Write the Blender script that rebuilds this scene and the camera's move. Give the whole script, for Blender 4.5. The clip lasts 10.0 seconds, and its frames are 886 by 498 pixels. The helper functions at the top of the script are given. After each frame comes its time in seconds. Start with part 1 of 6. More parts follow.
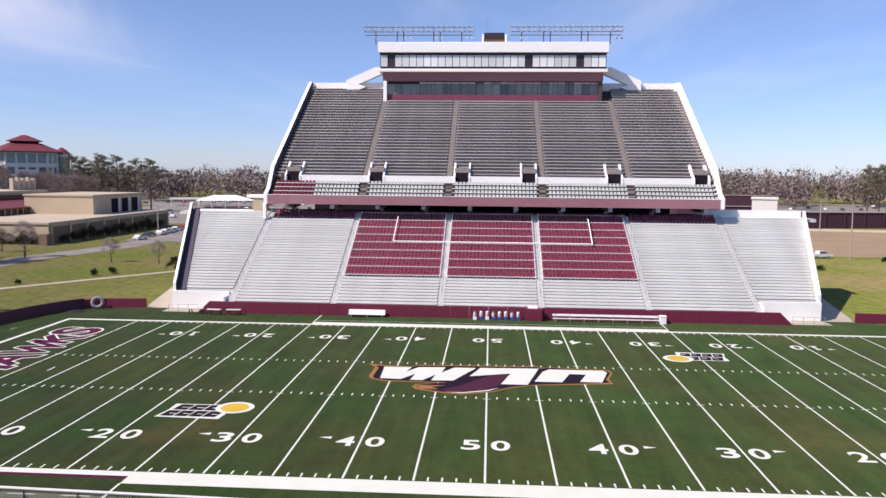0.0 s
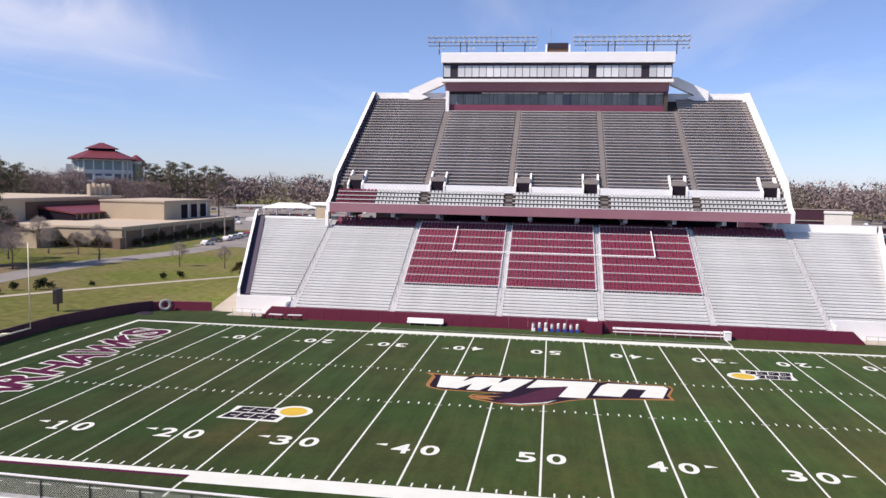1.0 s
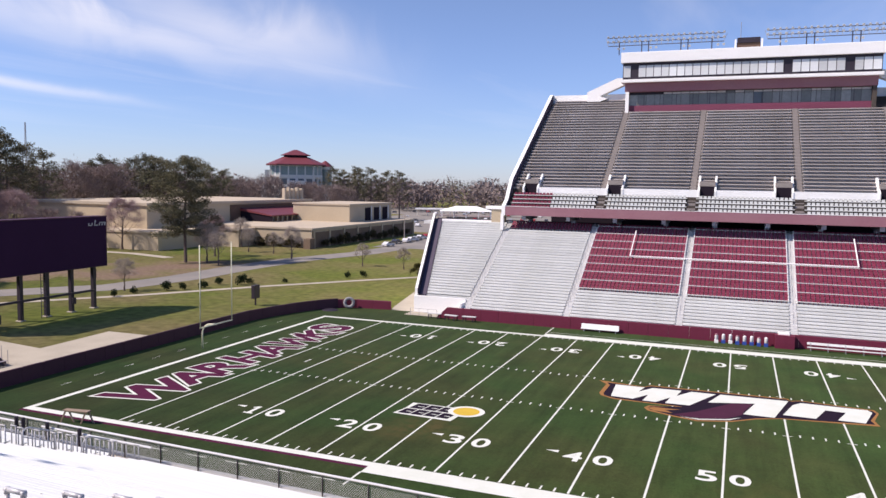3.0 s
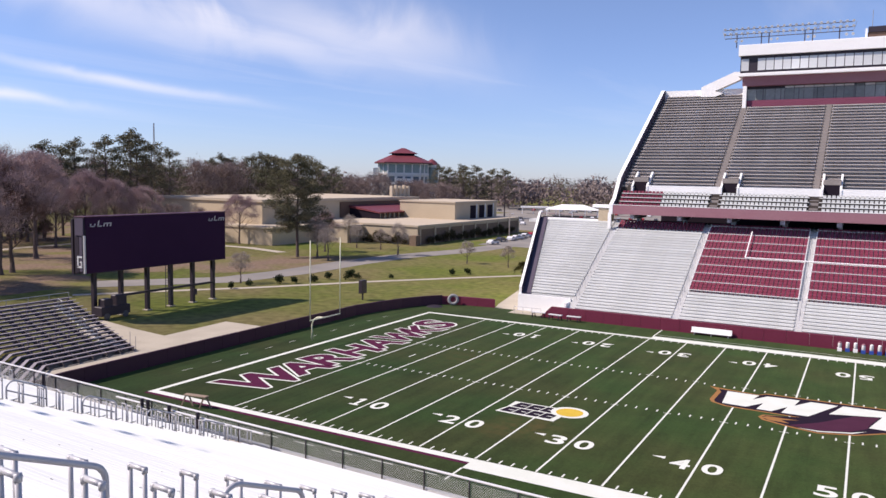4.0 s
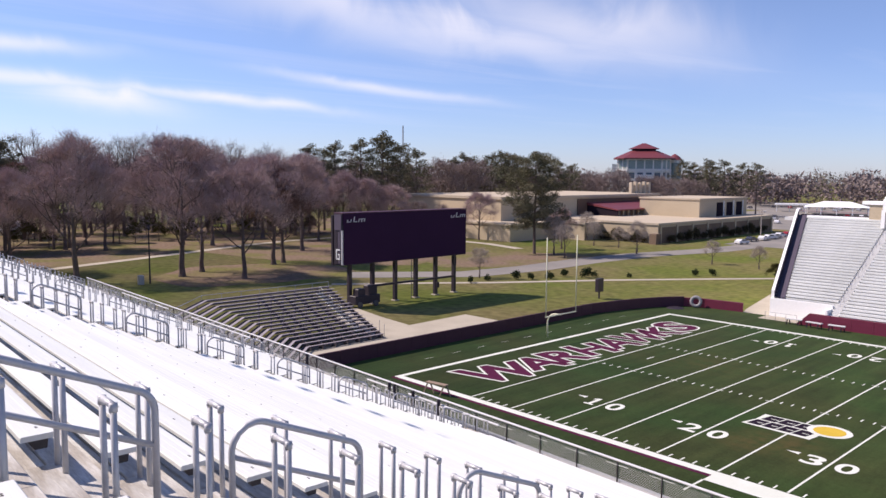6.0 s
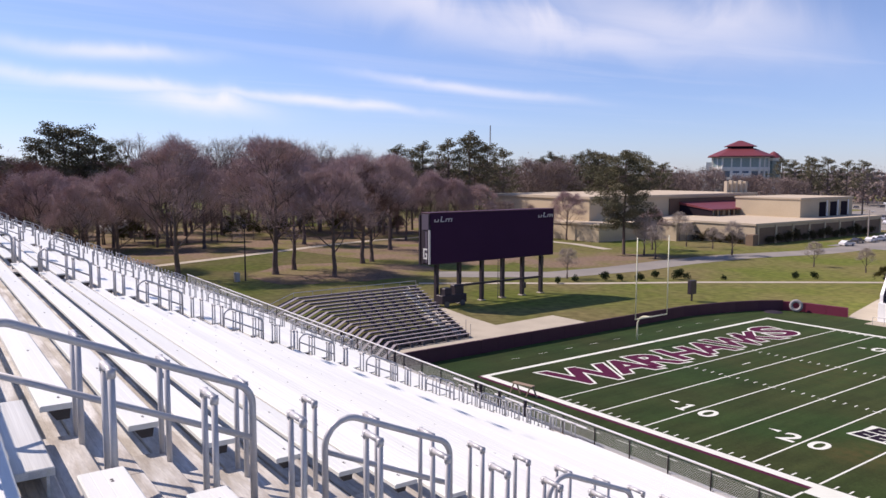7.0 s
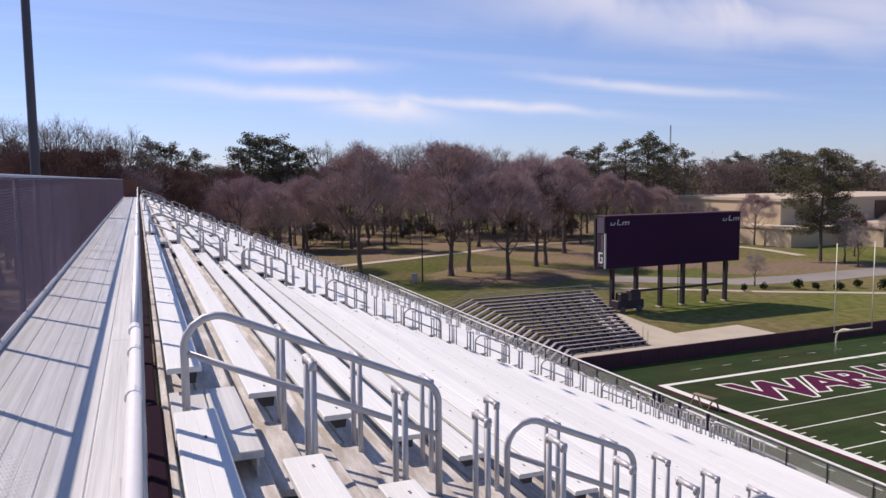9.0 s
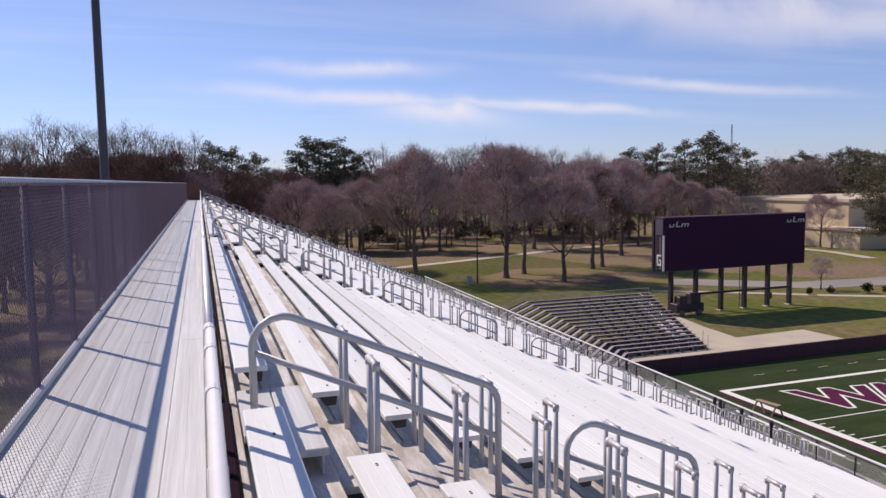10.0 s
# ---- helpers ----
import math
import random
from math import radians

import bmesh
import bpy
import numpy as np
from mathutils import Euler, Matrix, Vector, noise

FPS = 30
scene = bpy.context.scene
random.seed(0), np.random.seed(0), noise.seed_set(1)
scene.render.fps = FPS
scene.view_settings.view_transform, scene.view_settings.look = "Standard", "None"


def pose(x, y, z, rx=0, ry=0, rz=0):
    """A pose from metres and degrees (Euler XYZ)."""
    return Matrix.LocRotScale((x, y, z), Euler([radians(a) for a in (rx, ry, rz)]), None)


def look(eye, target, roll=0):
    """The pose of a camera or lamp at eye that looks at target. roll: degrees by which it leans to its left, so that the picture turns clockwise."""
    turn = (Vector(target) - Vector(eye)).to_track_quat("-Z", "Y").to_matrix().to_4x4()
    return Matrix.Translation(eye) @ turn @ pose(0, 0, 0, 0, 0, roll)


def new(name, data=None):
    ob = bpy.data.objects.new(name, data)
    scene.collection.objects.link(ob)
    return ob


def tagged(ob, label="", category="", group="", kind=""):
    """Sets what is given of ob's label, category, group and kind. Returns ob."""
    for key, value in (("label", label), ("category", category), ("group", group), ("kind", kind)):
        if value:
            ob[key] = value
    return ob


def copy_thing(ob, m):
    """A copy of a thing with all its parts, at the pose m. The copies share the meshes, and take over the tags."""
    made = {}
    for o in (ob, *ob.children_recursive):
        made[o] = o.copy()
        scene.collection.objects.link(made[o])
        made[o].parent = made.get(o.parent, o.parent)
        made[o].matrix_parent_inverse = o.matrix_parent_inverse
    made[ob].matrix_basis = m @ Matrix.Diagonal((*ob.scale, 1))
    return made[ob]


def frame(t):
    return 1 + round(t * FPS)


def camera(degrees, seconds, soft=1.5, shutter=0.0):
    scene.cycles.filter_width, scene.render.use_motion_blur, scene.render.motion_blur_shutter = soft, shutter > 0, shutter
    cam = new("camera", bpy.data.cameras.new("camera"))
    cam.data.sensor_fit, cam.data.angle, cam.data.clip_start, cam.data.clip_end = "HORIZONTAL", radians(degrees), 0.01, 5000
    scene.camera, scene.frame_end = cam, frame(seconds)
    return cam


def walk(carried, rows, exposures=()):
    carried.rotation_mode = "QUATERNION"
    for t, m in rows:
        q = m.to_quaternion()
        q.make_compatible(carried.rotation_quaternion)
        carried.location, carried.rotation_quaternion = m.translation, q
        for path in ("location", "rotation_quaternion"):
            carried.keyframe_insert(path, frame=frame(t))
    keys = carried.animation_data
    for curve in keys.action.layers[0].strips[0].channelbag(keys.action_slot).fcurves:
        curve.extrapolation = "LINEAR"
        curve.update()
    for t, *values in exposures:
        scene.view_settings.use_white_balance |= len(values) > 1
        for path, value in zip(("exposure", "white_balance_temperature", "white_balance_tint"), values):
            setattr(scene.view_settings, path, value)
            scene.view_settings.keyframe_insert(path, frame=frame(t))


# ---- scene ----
# A football ground on a clear winter day, seen from the top walkway of one stand.
# x runs along the pitch (0 at the fifty yard line), y across it (0 at the near sideline), z up.
cam = camera(60.36, 10.0, 1.5)
# seconds, x, y, z, yaw, pitch, lean
PATH = [
    (0.0, 0.084, -46.669, 19.555, 3.54, -5.65, 0.56),
    (0.5, 0.157, -46.659, 19.526, 5.41, -5.31, 0.69),
    (1.0, 0.201, -46.645, 19.521, 8.09, -4.97, 1.14),
    (1.5, 0.208, -46.634, 19.534, 11.93, -4.94, 0.84),
    (2.0, 0.199, -46.624, 19.539, 15.07, -4.85, 0.76),
    (2.5, 0.187, -46.600, 19.548, 17.95, -4.86, 0.83),
    (4.0, 0.199, -46.544, 19.520, 29.10, -5.23, 1.08),
    (4.5, 0.193, -46.550, 19.518, 33.68, -5.40, 0.88),
    (5.0, 0.178, -46.533, 19.514, 38.54, -5.53, 0.61),
    (5.5, 0.161, -46.536, 19.507, 43.09, -5.62, 0.42),
    (7.0, 0.088, -46.543, 19.495, 53.35, -5.70, 0.07),
    (7.5, 0.063, -46.560, 19.489, 56.99, -5.67, -0.46),
    (8.0, 0.029, -46.561, 19.484, 60.41, -5.55, -0.85),
    (8.5, 0.032, -46.584, 19.489, 63.45, -5.51, -0.88),
    (9.0, 0.049, -46.614, 19.496, 66.40, -5.41, -0.58),
    (9.5, 0.070, -46.644, 19.504, 69.22, -5.24, -0.75),
    (10.0, 0.088, -46.670, 19.509, 70.54, -5.21, -0.91),
]
walk(cam, [(t, pose(x, y, z, 90 + p, 0, yaw) @ pose(0, 0, 0, 0, 0, r)) for t, x, y, z, yaw, p, r in PATH],
     exposures=[(0.0, 0.18, 6980, 18), (5.5, 0.20, 7000, 20), (7.5, 0.14, 7120, 21), (10.0, -0.06, 7180, 22)])

# ---- sky and sun ----
SUN_WAY = Vector((1.42, 0.92, -1.75)).normalized()
world = bpy.data.worlds.new("sky")
scene.world = world
world.use_nodes = True
wn, wl = world.node_tree.nodes, world.node_tree.links
wn.clear()
w_out = wn.new("ShaderNodeOutputWorld")
w_bg = wn.new("ShaderNodeBackground")
w_sky = wn.new("ShaderNodeTexSky")
w_sky.sky_type = "NISHITA"
w_sky.sun_disc = False
w_sky.sun_elevation = math.asin(-SUN_WAY.z)
w_sky.sun_rotation = math.atan2(-SUN_WAY.x, -SUN_WAY.y)
w_sky.air_density, w_sky.dust_density, w_sky.ozone_density = 1.0, 0.1, 4.0
w_bg.inputs["Strength"].default_value = 0.106


def wmath(op, a, b=None):
    n = wn.new("ShaderNodeMath")
    n.operation = op
    for i, v in enumerate((a, b)):
        if v is None:
            continue
        if isinstance(v, (int, float)):
            n.inputs[i].default_value = v
        else:
            wl.new(v, n.inputs[i])
    return n.outputs[0]


# thin streaks of high cloud: noise laid out on a flat layer above the place
w_tc = wn.new("ShaderNodeTexCoord")
w_sep = wn.new("ShaderNodeSeparateXYZ")
wl.new(w_tc.outputs["Generated"], w_sep.inputs[0])
w_h = wmath("MAXIMUM", w_sep.outputs[2], 0.03)
w_cx, w_cy = wmath("DIVIDE", w_sep.outputs[0], w_h), wmath("DIVIDE", w_sep.outputs[1], w_h)
w_comb = wn.new("ShaderNodeCombineXYZ")
wl.new(w_cx, w_comb.inputs[0])
wl.new(w_cy, w_comb.inputs[1])
w_map = wn.new("ShaderNodeMapping")
w_map.inputs["Rotation"].default_value = (0, 0, radians(-62))
w_map.inputs["Scale"].default_value = (0.42, 0.11, 1)
w_map.inputs["Location"].default_value = (0.35, 0.1, 0)
wl.new(w_comb.outputs[0], w_map.inputs[0])
w_noise = wn.new("ShaderNodeTexNoise")
w_noise.inputs["Scale"].default_value = 1.6
w_noise.inputs["Detail"].default_value = 9
w_noise.inputs["Roughness"].default_value = 0.55
w_noise.inputs["Distortion"].default_value = 0.5
wl.new(w_map.outputs[0], w_noise.inputs[0])
w_ramp = wn.new("ShaderNodeValToRGB")
w_ramp.color_ramp.elements[0].position, w_ramp.color_ramp.elements[1].position = 0.5, 0.85
wl.new(w_noise.outputs[0], w_ramp.inputs[0])
# drawn-out streaks of cirrus: middle, run and breadth of each
STREAKS = [
    ((-0.969, 0.225, 0.106), (0.22, 0.974, -0.056), (-0.116, -0.031, -0.993), 0.174, 0.010),
    ((-0.885, 0.457, 0.091), (0.451, 0.889, -0.082), (-0.118, -0.031, -0.993), 0.167, 0.007),
    ((-0.938, 0.335, 0.085), (0.329, 0.941, -0.08), (-0.107, -0.047, -0.993), 0.087, 0.016),
    ((-0.782, 0.613, 0.11), (0.602, 0.789, -0.122), (-0.161, -0.029, -0.986), 0.134, 0.007),
    ((-0.719, 0.67, 0.187), (0.658, 0.742, -0.129), (-0.225, 0.031, -0.974), 0.307, 0.033),
    ((-0.594, 0.78, 0.196), (0.732, 0.625, -0.27), (-0.333, -0.016, -0.943), 0.179, 0.044),
    ((-0.965, 0.221, 0.142), (0.222, 0.975, -0.008), (-0.14, 0.024, -0.99), 0.110, 0.010),
]


def wdot(v):
    n = wn.new("ShaderNodeVectorMath")
    n.operation = "DOT_PRODUCT"
    wl.new(w_tc.outputs["Generated"], n.inputs[0])
    n.inputs[1].default_value = v
    return n.outputs["Value"]


w_wisp = wn.new("ShaderNodeTexNoise")
w_wisp.inputs["Scale"].default_value, w_wisp.inputs["Detail"].default_value, w_wisp.inputs["Distortion"].default_value = 9.0, 8, 0.8
wl.new(w_tc.outputs["Generated"], w_wisp.inputs[0])
w_total = None
for mid, run_, across, half, broad in STREAKS:
    front_ = wmath("MAXIMUM", wdot(mid), 0.05)
    p_ = wmath("DIVIDE", wmath("DIVIDE", wdot(run_), front_), half)
    q_ = wmath("DIVIDE", wmath("DIVIDE", wdot(across), front_), broad)
    q_ = wmath("ADD", q_, wmath("MULTIPLY", wmath("SUBTRACT", w_wisp.outputs[0], 0.5), 2.2))
    fall = wmath("POWER", 2.718, wmath("MULTIPLY", wmath("ADD", wmath("MULTIPLY", p_, p_), wmath("MULTIPLY", q_, q_)), -1.3))
    ahead = wmath("GREATER_THAN", wdot(mid), 0.3)
    fall = wmath("MULTIPLY", fall, ahead)
    w_total = fall if w_total is None else wmath("MAXIMUM", w_total, fall)
w_cloud = wmath("MULTIPLY", w_total, wmath("ADD", wmath("MULTIPLY", w_wisp.outputs[0], 0.9), 0.1))
w_mix = wn.new("ShaderNodeMixRGB")
w_mix.inputs[2].default_value = (8.5, 8.8, 9.4, 1)
w_fade = wn.new("ShaderNodeMapRange")
w_fade.interpolation_type = "SMOOTHSTEP"
w_fade.inputs[1].default_value, w_fade.inputs[2].default_value = 0.02, 0.16
wl.new(w_sep.outputs[2], w_fade.inputs[0])
wl.new(wmath("MINIMUM", wmath("ADD", w_cloud, wmath("MULTIPLY", wmath("MULTIPLY", w_ramp.outputs[0], 0.25), w_fade.outputs[0])), 1.0), w_mix.inputs[0])
# a cool haze low over the horizon
w_low = wn.new("ShaderNodeValToRGB")
w_low.color_ramp.elements[0].position, w_low.color_ramp.elements[1].position = 0.0, 0.25
w_low.color_ramp.elements[0].color, w_low.color_ramp.elements[1].color = (0.70, 0.86, 1.32, 1), (0.97, 1.0, 1.19, 1)
wl.new(w_sep.outputs[2], w_low.inputs[0])
w_tint = wn.new("ShaderNodeMixRGB")
w_tint.blend_type = "MULTIPLY"
w_tint.inputs[0].default_value = 1.0
wl.new(w_sky.outputs[0], w_tint.inputs[1])
wl.new(w_low.outputs[0], w_tint.inputs[2])
wl.new(w_tint.outputs[0], w_mix.inputs[1])
wl.new(w_mix.outputs[0], w_bg.inputs[0])
wl.new(w_bg.outputs[0], w_out.inputs[0])

sun = new("sun", bpy.data.lights.new("sun", "SUN"))
sun.data.energy, sun.data.angle, sun.data.color = 4.8, radians(0.53), (1.0, 0.95, 0.88)
sun.matrix_world = look((-120, -120, 150), Vector((-120, -120, 150)) + SUN_WAY)

# ---- materials ----


def paint(name, color, rough=0.6, metal=0.0, vary=0.12, scale=1.0, fine=30.0, bump=0.0, second=None, amount=0.5, spread=0.5, coat=0.0, stretch=None, piece=0.0):
    """A surface whose colour wanders at two scales; second is the colour of its stains or patches, piece how far single pieces differ."""
    m = bpy.data.materials.new(name)
    m.use_nodes = True
    n, l = m.node_tree.nodes, m.node_tree.links
    b = n["Principled BSDF"]
    b.inputs["Roughness"].default_value, b.inputs["Metallic"].default_value = rough, metal
    b.inputs["Coat Weight"].default_value = coat
    if rough >= 0.85:
        b.inputs["Specular IOR Level"].default_value = 0.08
    tc = n.new("ShaderNodeTexCoord")
    src = tc.outputs["Object"]
    if stretch:
        mp = n.new("ShaderNodeMapping")
        mp.inputs["Scale"].default_value = stretch
        l.new(src, mp.inputs[0])
        src = mp.outputs[0]
    big, small = n.new("ShaderNodeTexNoise"), n.new("ShaderNodeTexNoise")
    for t, s, d in ((big, scale, 5), (small, fine, 4)):
        t.inputs["Scale"].default_value, t.inputs["Detail"].default_value = s, d
        l.new(src, t.inputs[0])
    ramp = n.new("ShaderNodeValToRGB")
    ramp.color_ramp.elements[0].position, ramp.color_ramp.elements[1].position = spread - 0.12, spread + 0.12
    l.new(big.outputs[0], ramp.inputs[0])
    mix = n.new("ShaderNodeMixRGB")
    other = second or [c * (1 - 1.6 * vary) for c in color]
    mix.inputs[1].default_value, mix.inputs[2].default_value = (*color, 1), (*other, 1)
    fac = n.new("ShaderNodeMath")
    fac.operation = "MULTIPLY"
    fac.inputs[1].default_value = amount
    l.new(ramp.outputs[0], fac.inputs[0])
    l.new(fac.outputs[0], mix.inputs[0])
    hsv = n.new("ShaderNodeHueSaturation")
    val = n.new("ShaderNodeMapRange")
    val.inputs[3].default_value, val.inputs[4].default_value = 1 - vary * 2, 1 + vary * 2
    l.new(small.outputs[0], val.inputs[0])
    v = val.outputs[0]
    if piece:
        info = n.new("ShaderNodeObjectInfo")
        pr = n.new("ShaderNodeMapRange")
        pr.inputs[3].default_value, pr.inputs[4].default_value = 1 - piece, 1 + piece
        l.new(info.outputs["Random"], pr.inputs[0])
        mul = n.new("ShaderNodeMath")
        mul.operation = "MULTIPLY"
        l.new(v, mul.inputs[0])
        l.new(pr.outputs[0], mul.inputs[1])
        v = mul.outputs[0]
    l.new(v, hsv.inputs["Value"])
    l.new(mix.outputs[0], hsv.inputs["Color"])
    l.new(hsv.outputs[0], b.inputs["Base Color"])
    if bump:
        bp = n.new("ShaderNodeBump")
        bp.inputs["Strength"].default_value, bp.inputs["Distance"].default_value = bump, 0.02
        l.new(small.outputs[0], bp.inputs["Height"])
        l.new(bp.outputs[0], b.inputs["Normal"])
    return m




def turf_material():
    """Artificial turf: grain, pile lying in streaks, and two worn brown places."""
    m = paint("turf", (0.030, 0.056, 0.015), 0.95, vary=0.22, scale=0.09, fine=9, second=(0.043, 0.052, 0.017), amount=0.9, bump=0.35)
    n, l = m.node_tree.nodes, m.node_tree.links
    b = n["Principled BSDF"]
    base = b.inputs["Base Color"].links[0].from_socket
    tc = next(x for x in n if x.bl_idname == "ShaderNodeTexCoord")

    def noise(scale, stretch, lo, hi, a, e):
        mp, t, r = n.new("ShaderNodeMapping"), n.new("ShaderNodeTexNoise"), n.new("ShaderNodeMapRange")
        mp.inputs["Scale"].default_value = stretch
        t.inputs["Scale"].default_value, t.inputs["Detail"].default_value, t.inputs["Roughness"].default_value = scale, 6, 0.65
        l.new(tc.outputs["Object"], mp.inputs[0])
        l.new(mp.outputs[0], t.inputs[0])
        l.new(t.outputs[0], r.inputs[0])
        for k, v in enumerate((lo, hi, a, e)):
            r.inputs[k + 1].default_value = v
        return r.outputs[0]

    def mul(a, c):
        x = n.new("ShaderNodeMath")
        x.operation = "MULTIPLY"
        l.new(a, x.inputs[0])
        l.new(c, x.inputs[1])
        return x.outputs[0]
    hsv = n.new("ShaderNodeHueSaturation")
    v = mul(mul(noise(0.9, (1.0, 0.08, 1), 0.3, 0.7, 0.78, 1.22), noise(0.25, (1, 1, 1), 0.3, 0.7, 0.80, 1.20)), noise(3.0, (1, 1, 1), 0.3, 0.7, 0.86, 1.14))
    l.new(v, hsv.inputs["Value"])
    l.new(base, hsv.inputs["Color"])
    out = hsv.outputs[0]
    for place, reach, strength in (((-22.5, 8.6, 0), 4.2, 0.75), ((25.0, 9.5, 0), 7.5, 0.45), ((-24.5, 6.5, 0), 2.5, 0.5), ((3.0, 2.5, 0), 6.0, 0.35), ((-38, 27, 0), 9.0, 0.35)):
        d, r, x = n.new("ShaderNodeVectorMath"), n.new("ShaderNodeMapRange"), n.new("ShaderNodeMixRGB")
        d.operation = "DISTANCE"
        d.inputs[1].default_value = place
        l.new(tc.outputs["Object"], d.inputs[0])
        l.new(d.outputs["Value"], r.inputs[0])
        for k, q in enumerate((reach * 0.2, reach, strength, 0.0)):
            r.inputs[k + 1].default_value = q
        l.new(mul(r.outputs[0], noise(0.8, (1, 1, 1), 0.35, 0.6, 0.1, 1.0)), x.inputs[0])
        l.new(out, x.inputs[1])
        x.inputs[2].default_value = (0.095, 0.072, 0.026, 1)
        out = x.outputs[0]
    l.new(out, b.inputs["Base Color"])
    b.inputs["Diffuse Roughness"].default_value = 1.0
    b.inputs["Sheen Weight"].default_value, b.inputs["Sheen Roughness"].default_value = 0.05, 0.4
    b.inputs["Sheen Tint"].default_value = (0.75, 1.0, 0.7, 1)
    return m


M_TURF = turf_material()
M_LINE = paint("field_paint", (0.69, 0.705, 0.645), 0.9, vary=0.05, scale=0.6, fine=14, second=(0.55, 0.60, 0.50), amount=0.35)
M_MAROON_PAINT = paint("maroon_field_paint", (0.088, 0.015, 0.046), 0.9, vary=0.14, scale=0.8, fine=14)
M_GOLD_PAINT = paint("gold_field_paint", (0.62, 0.42, 0.06), 0.9, vary=0.08, scale=0.8, fine=14)
M_ORANGE_PAINT = paint("orange_field_paint", (0.33, 0.16, 0.06), 0.9, vary=0.08, scale=0.8, fine=14)
M_NAVY_PAINT = paint("navy_field_paint", (0.020, 0.012, 0.024), 0.9, vary=0.1, scale=0.8, fine=14)
M_PURPLE_PAINT = paint("purple_field_paint", (0.072, 0.022, 0.045), 0.9, vary=0.1, scale=0.8, fine=14)
M_GRASS = paint("grass", (0.138, 0.160, 0.034), 0.95, vary=0.36, scale=0.045, fine=0.7, second=(0.215, 0.172, 0.078), amount=0.85, spread=0.50, bump=0.4)
M_GRASS.node_tree.nodes["Principled BSDF"].inputs["Diffuse Roughness"].default_value = 1.0
M_LITTER = paint("leaf_litter", (0.195, 0.138, 0.100), 0.95, vary=0.3, scale=0.09, fine=1.2, second=(0.140, 0.138, 0.040), amount=0.9, spread=0.55, bump=0.4)
M_ASPHALT = paint("asphalt", (0.23, 0.215, 0.20), 0.9, vary=0.1, scale=0.1, fine=5, second=(0.31, 0.28, 0.25), amount=0.7)
M_CONCRETE = paint("concrete", (0.46, 0.41, 0.33), 0.85, vary=0.09, scale=0.25, fine=6, second=(0.36, 0.32, 0.26), amount=0.5)
M_DIRT = paint("dirt", (0.36, 0.26, 0.17), 0.95, vary=0.12, scale=0.05, fine=1.5, second=(0.27, 0.2, 0.13), amount=0.6)
M_WHITE = paint("white_concrete_paint", (0.91, 0.91, 0.895), 0.7, vary=0.03, scale=0.3, fine=4, second=(0.80, 0.79, 0.76), amount=0.3)
M_GREY_STEP = paint("grey_concrete", (0.60, 0.60, 0.595), 0.85, vary=0.08, scale=0.15, fine=4, second=(0.50, 0.50, 0.49), amount=0.6)
M_ALU_BENCH = paint("aluminium_bench", (0.70, 0.71, 0.69), 0.5, 0.0, vary=0.06, scale=0.25, fine=6, second=(0.60, 0.61, 0.585), amount=0.7, piece=0.06)
M_MESH_PALE = paint("pale_wire", (0.42, 0.43, 0.42), 0.5, 0.0, vary=0.06)
M_ALU_STEP = paint("aluminium_step", (0.66, 0.67, 0.65), 0.6, vary=0.07, scale=0.15, fine=4, second=(0.56, 0.565, 0.55), amount=0.6)
M_PANE = paint("grey_window", (0.215, 0.23, 0.22), 0.35, vary=0.15, scale=0.6, fine=2, piece=0.35)
M_TYRE = paint("grey_tyre", (0.28, 0.275, 0.28), 0.8, vary=0.12, scale=2)
M_FAR_WOOD = paint("far_bare_twigs", (0.25, 0.205, 0.19), 0.95, vary=0.2, scale=0.04, fine=0.4, second=(0.205, 0.155, 0.15), amount=0.7)
M_BRICK_PURPLE = paint("dark_maroon_brick", (0.085, 0.040, 0.055), 0.85, vary=0.1, scale=0.2, fine=3)
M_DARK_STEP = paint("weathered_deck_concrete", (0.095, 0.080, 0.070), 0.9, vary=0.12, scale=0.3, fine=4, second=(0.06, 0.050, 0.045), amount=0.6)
M_WORN_BENCH = paint("weathered_bench", (0.55, 0.50, 0.48), 0.7, 0.0, vary=0.1, scale=0.3, fine=3, second=(0.42, 0.37, 0.345), amount=0.6, piece=0.12)
M_STAIR = paint("deck_stair_concrete", (0.31, 0.275, 0.255), 0.9, vary=0.1, scale=0.4, fine=5)
M_RUST = paint("rusty_panel", (0.20, 0.095, 0.075), 0.85, vary=0.15, scale=1, fine=8)
M_MAROON = paint("maroon_padding", (0.155, 0.014, 0.042), 0.6, vary=0.07, scale=0.3, fine=3, second=(0.12, 0.012, 0.035), amount=0.4)
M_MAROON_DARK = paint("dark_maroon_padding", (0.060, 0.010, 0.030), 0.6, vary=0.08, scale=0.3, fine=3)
# maroon taken almost to black, with the panels' shade in the colour
M_PANEL_SHADED = paint("shaded_maroon_panel", (0.013, 0.003, 0.010), 0.9, vary=0.1, scale=1, fine=8)
M_OLD_PLANK = paint("old_bleacher_plank", (0.33, 0.295, 0.315), 0.7, vary=0.12, scale=0.5, fine=5, piece=0.1)
M_OLD_TREAD = paint("old_bleacher_tread", (0.135, 0.115, 0.125), 0.8, vary=0.12, scale=0.5, fine=5)
# brown of the corner pier, also the shade colour of the road wall
M_BROWN_AND_SHADE = paint("brown_and_wall_shade", (0.21, 0.15, 0.11), 0.85, vary=0.12, scale=0.2, fine=2)
M_FASCIA = paint("faded_maroon_concrete", (0.30, 0.135, 0.165), 0.8, vary=0.05, scale=0.2, fine=3, second=(0.34, 0.19, 0.21), amount=0.4)
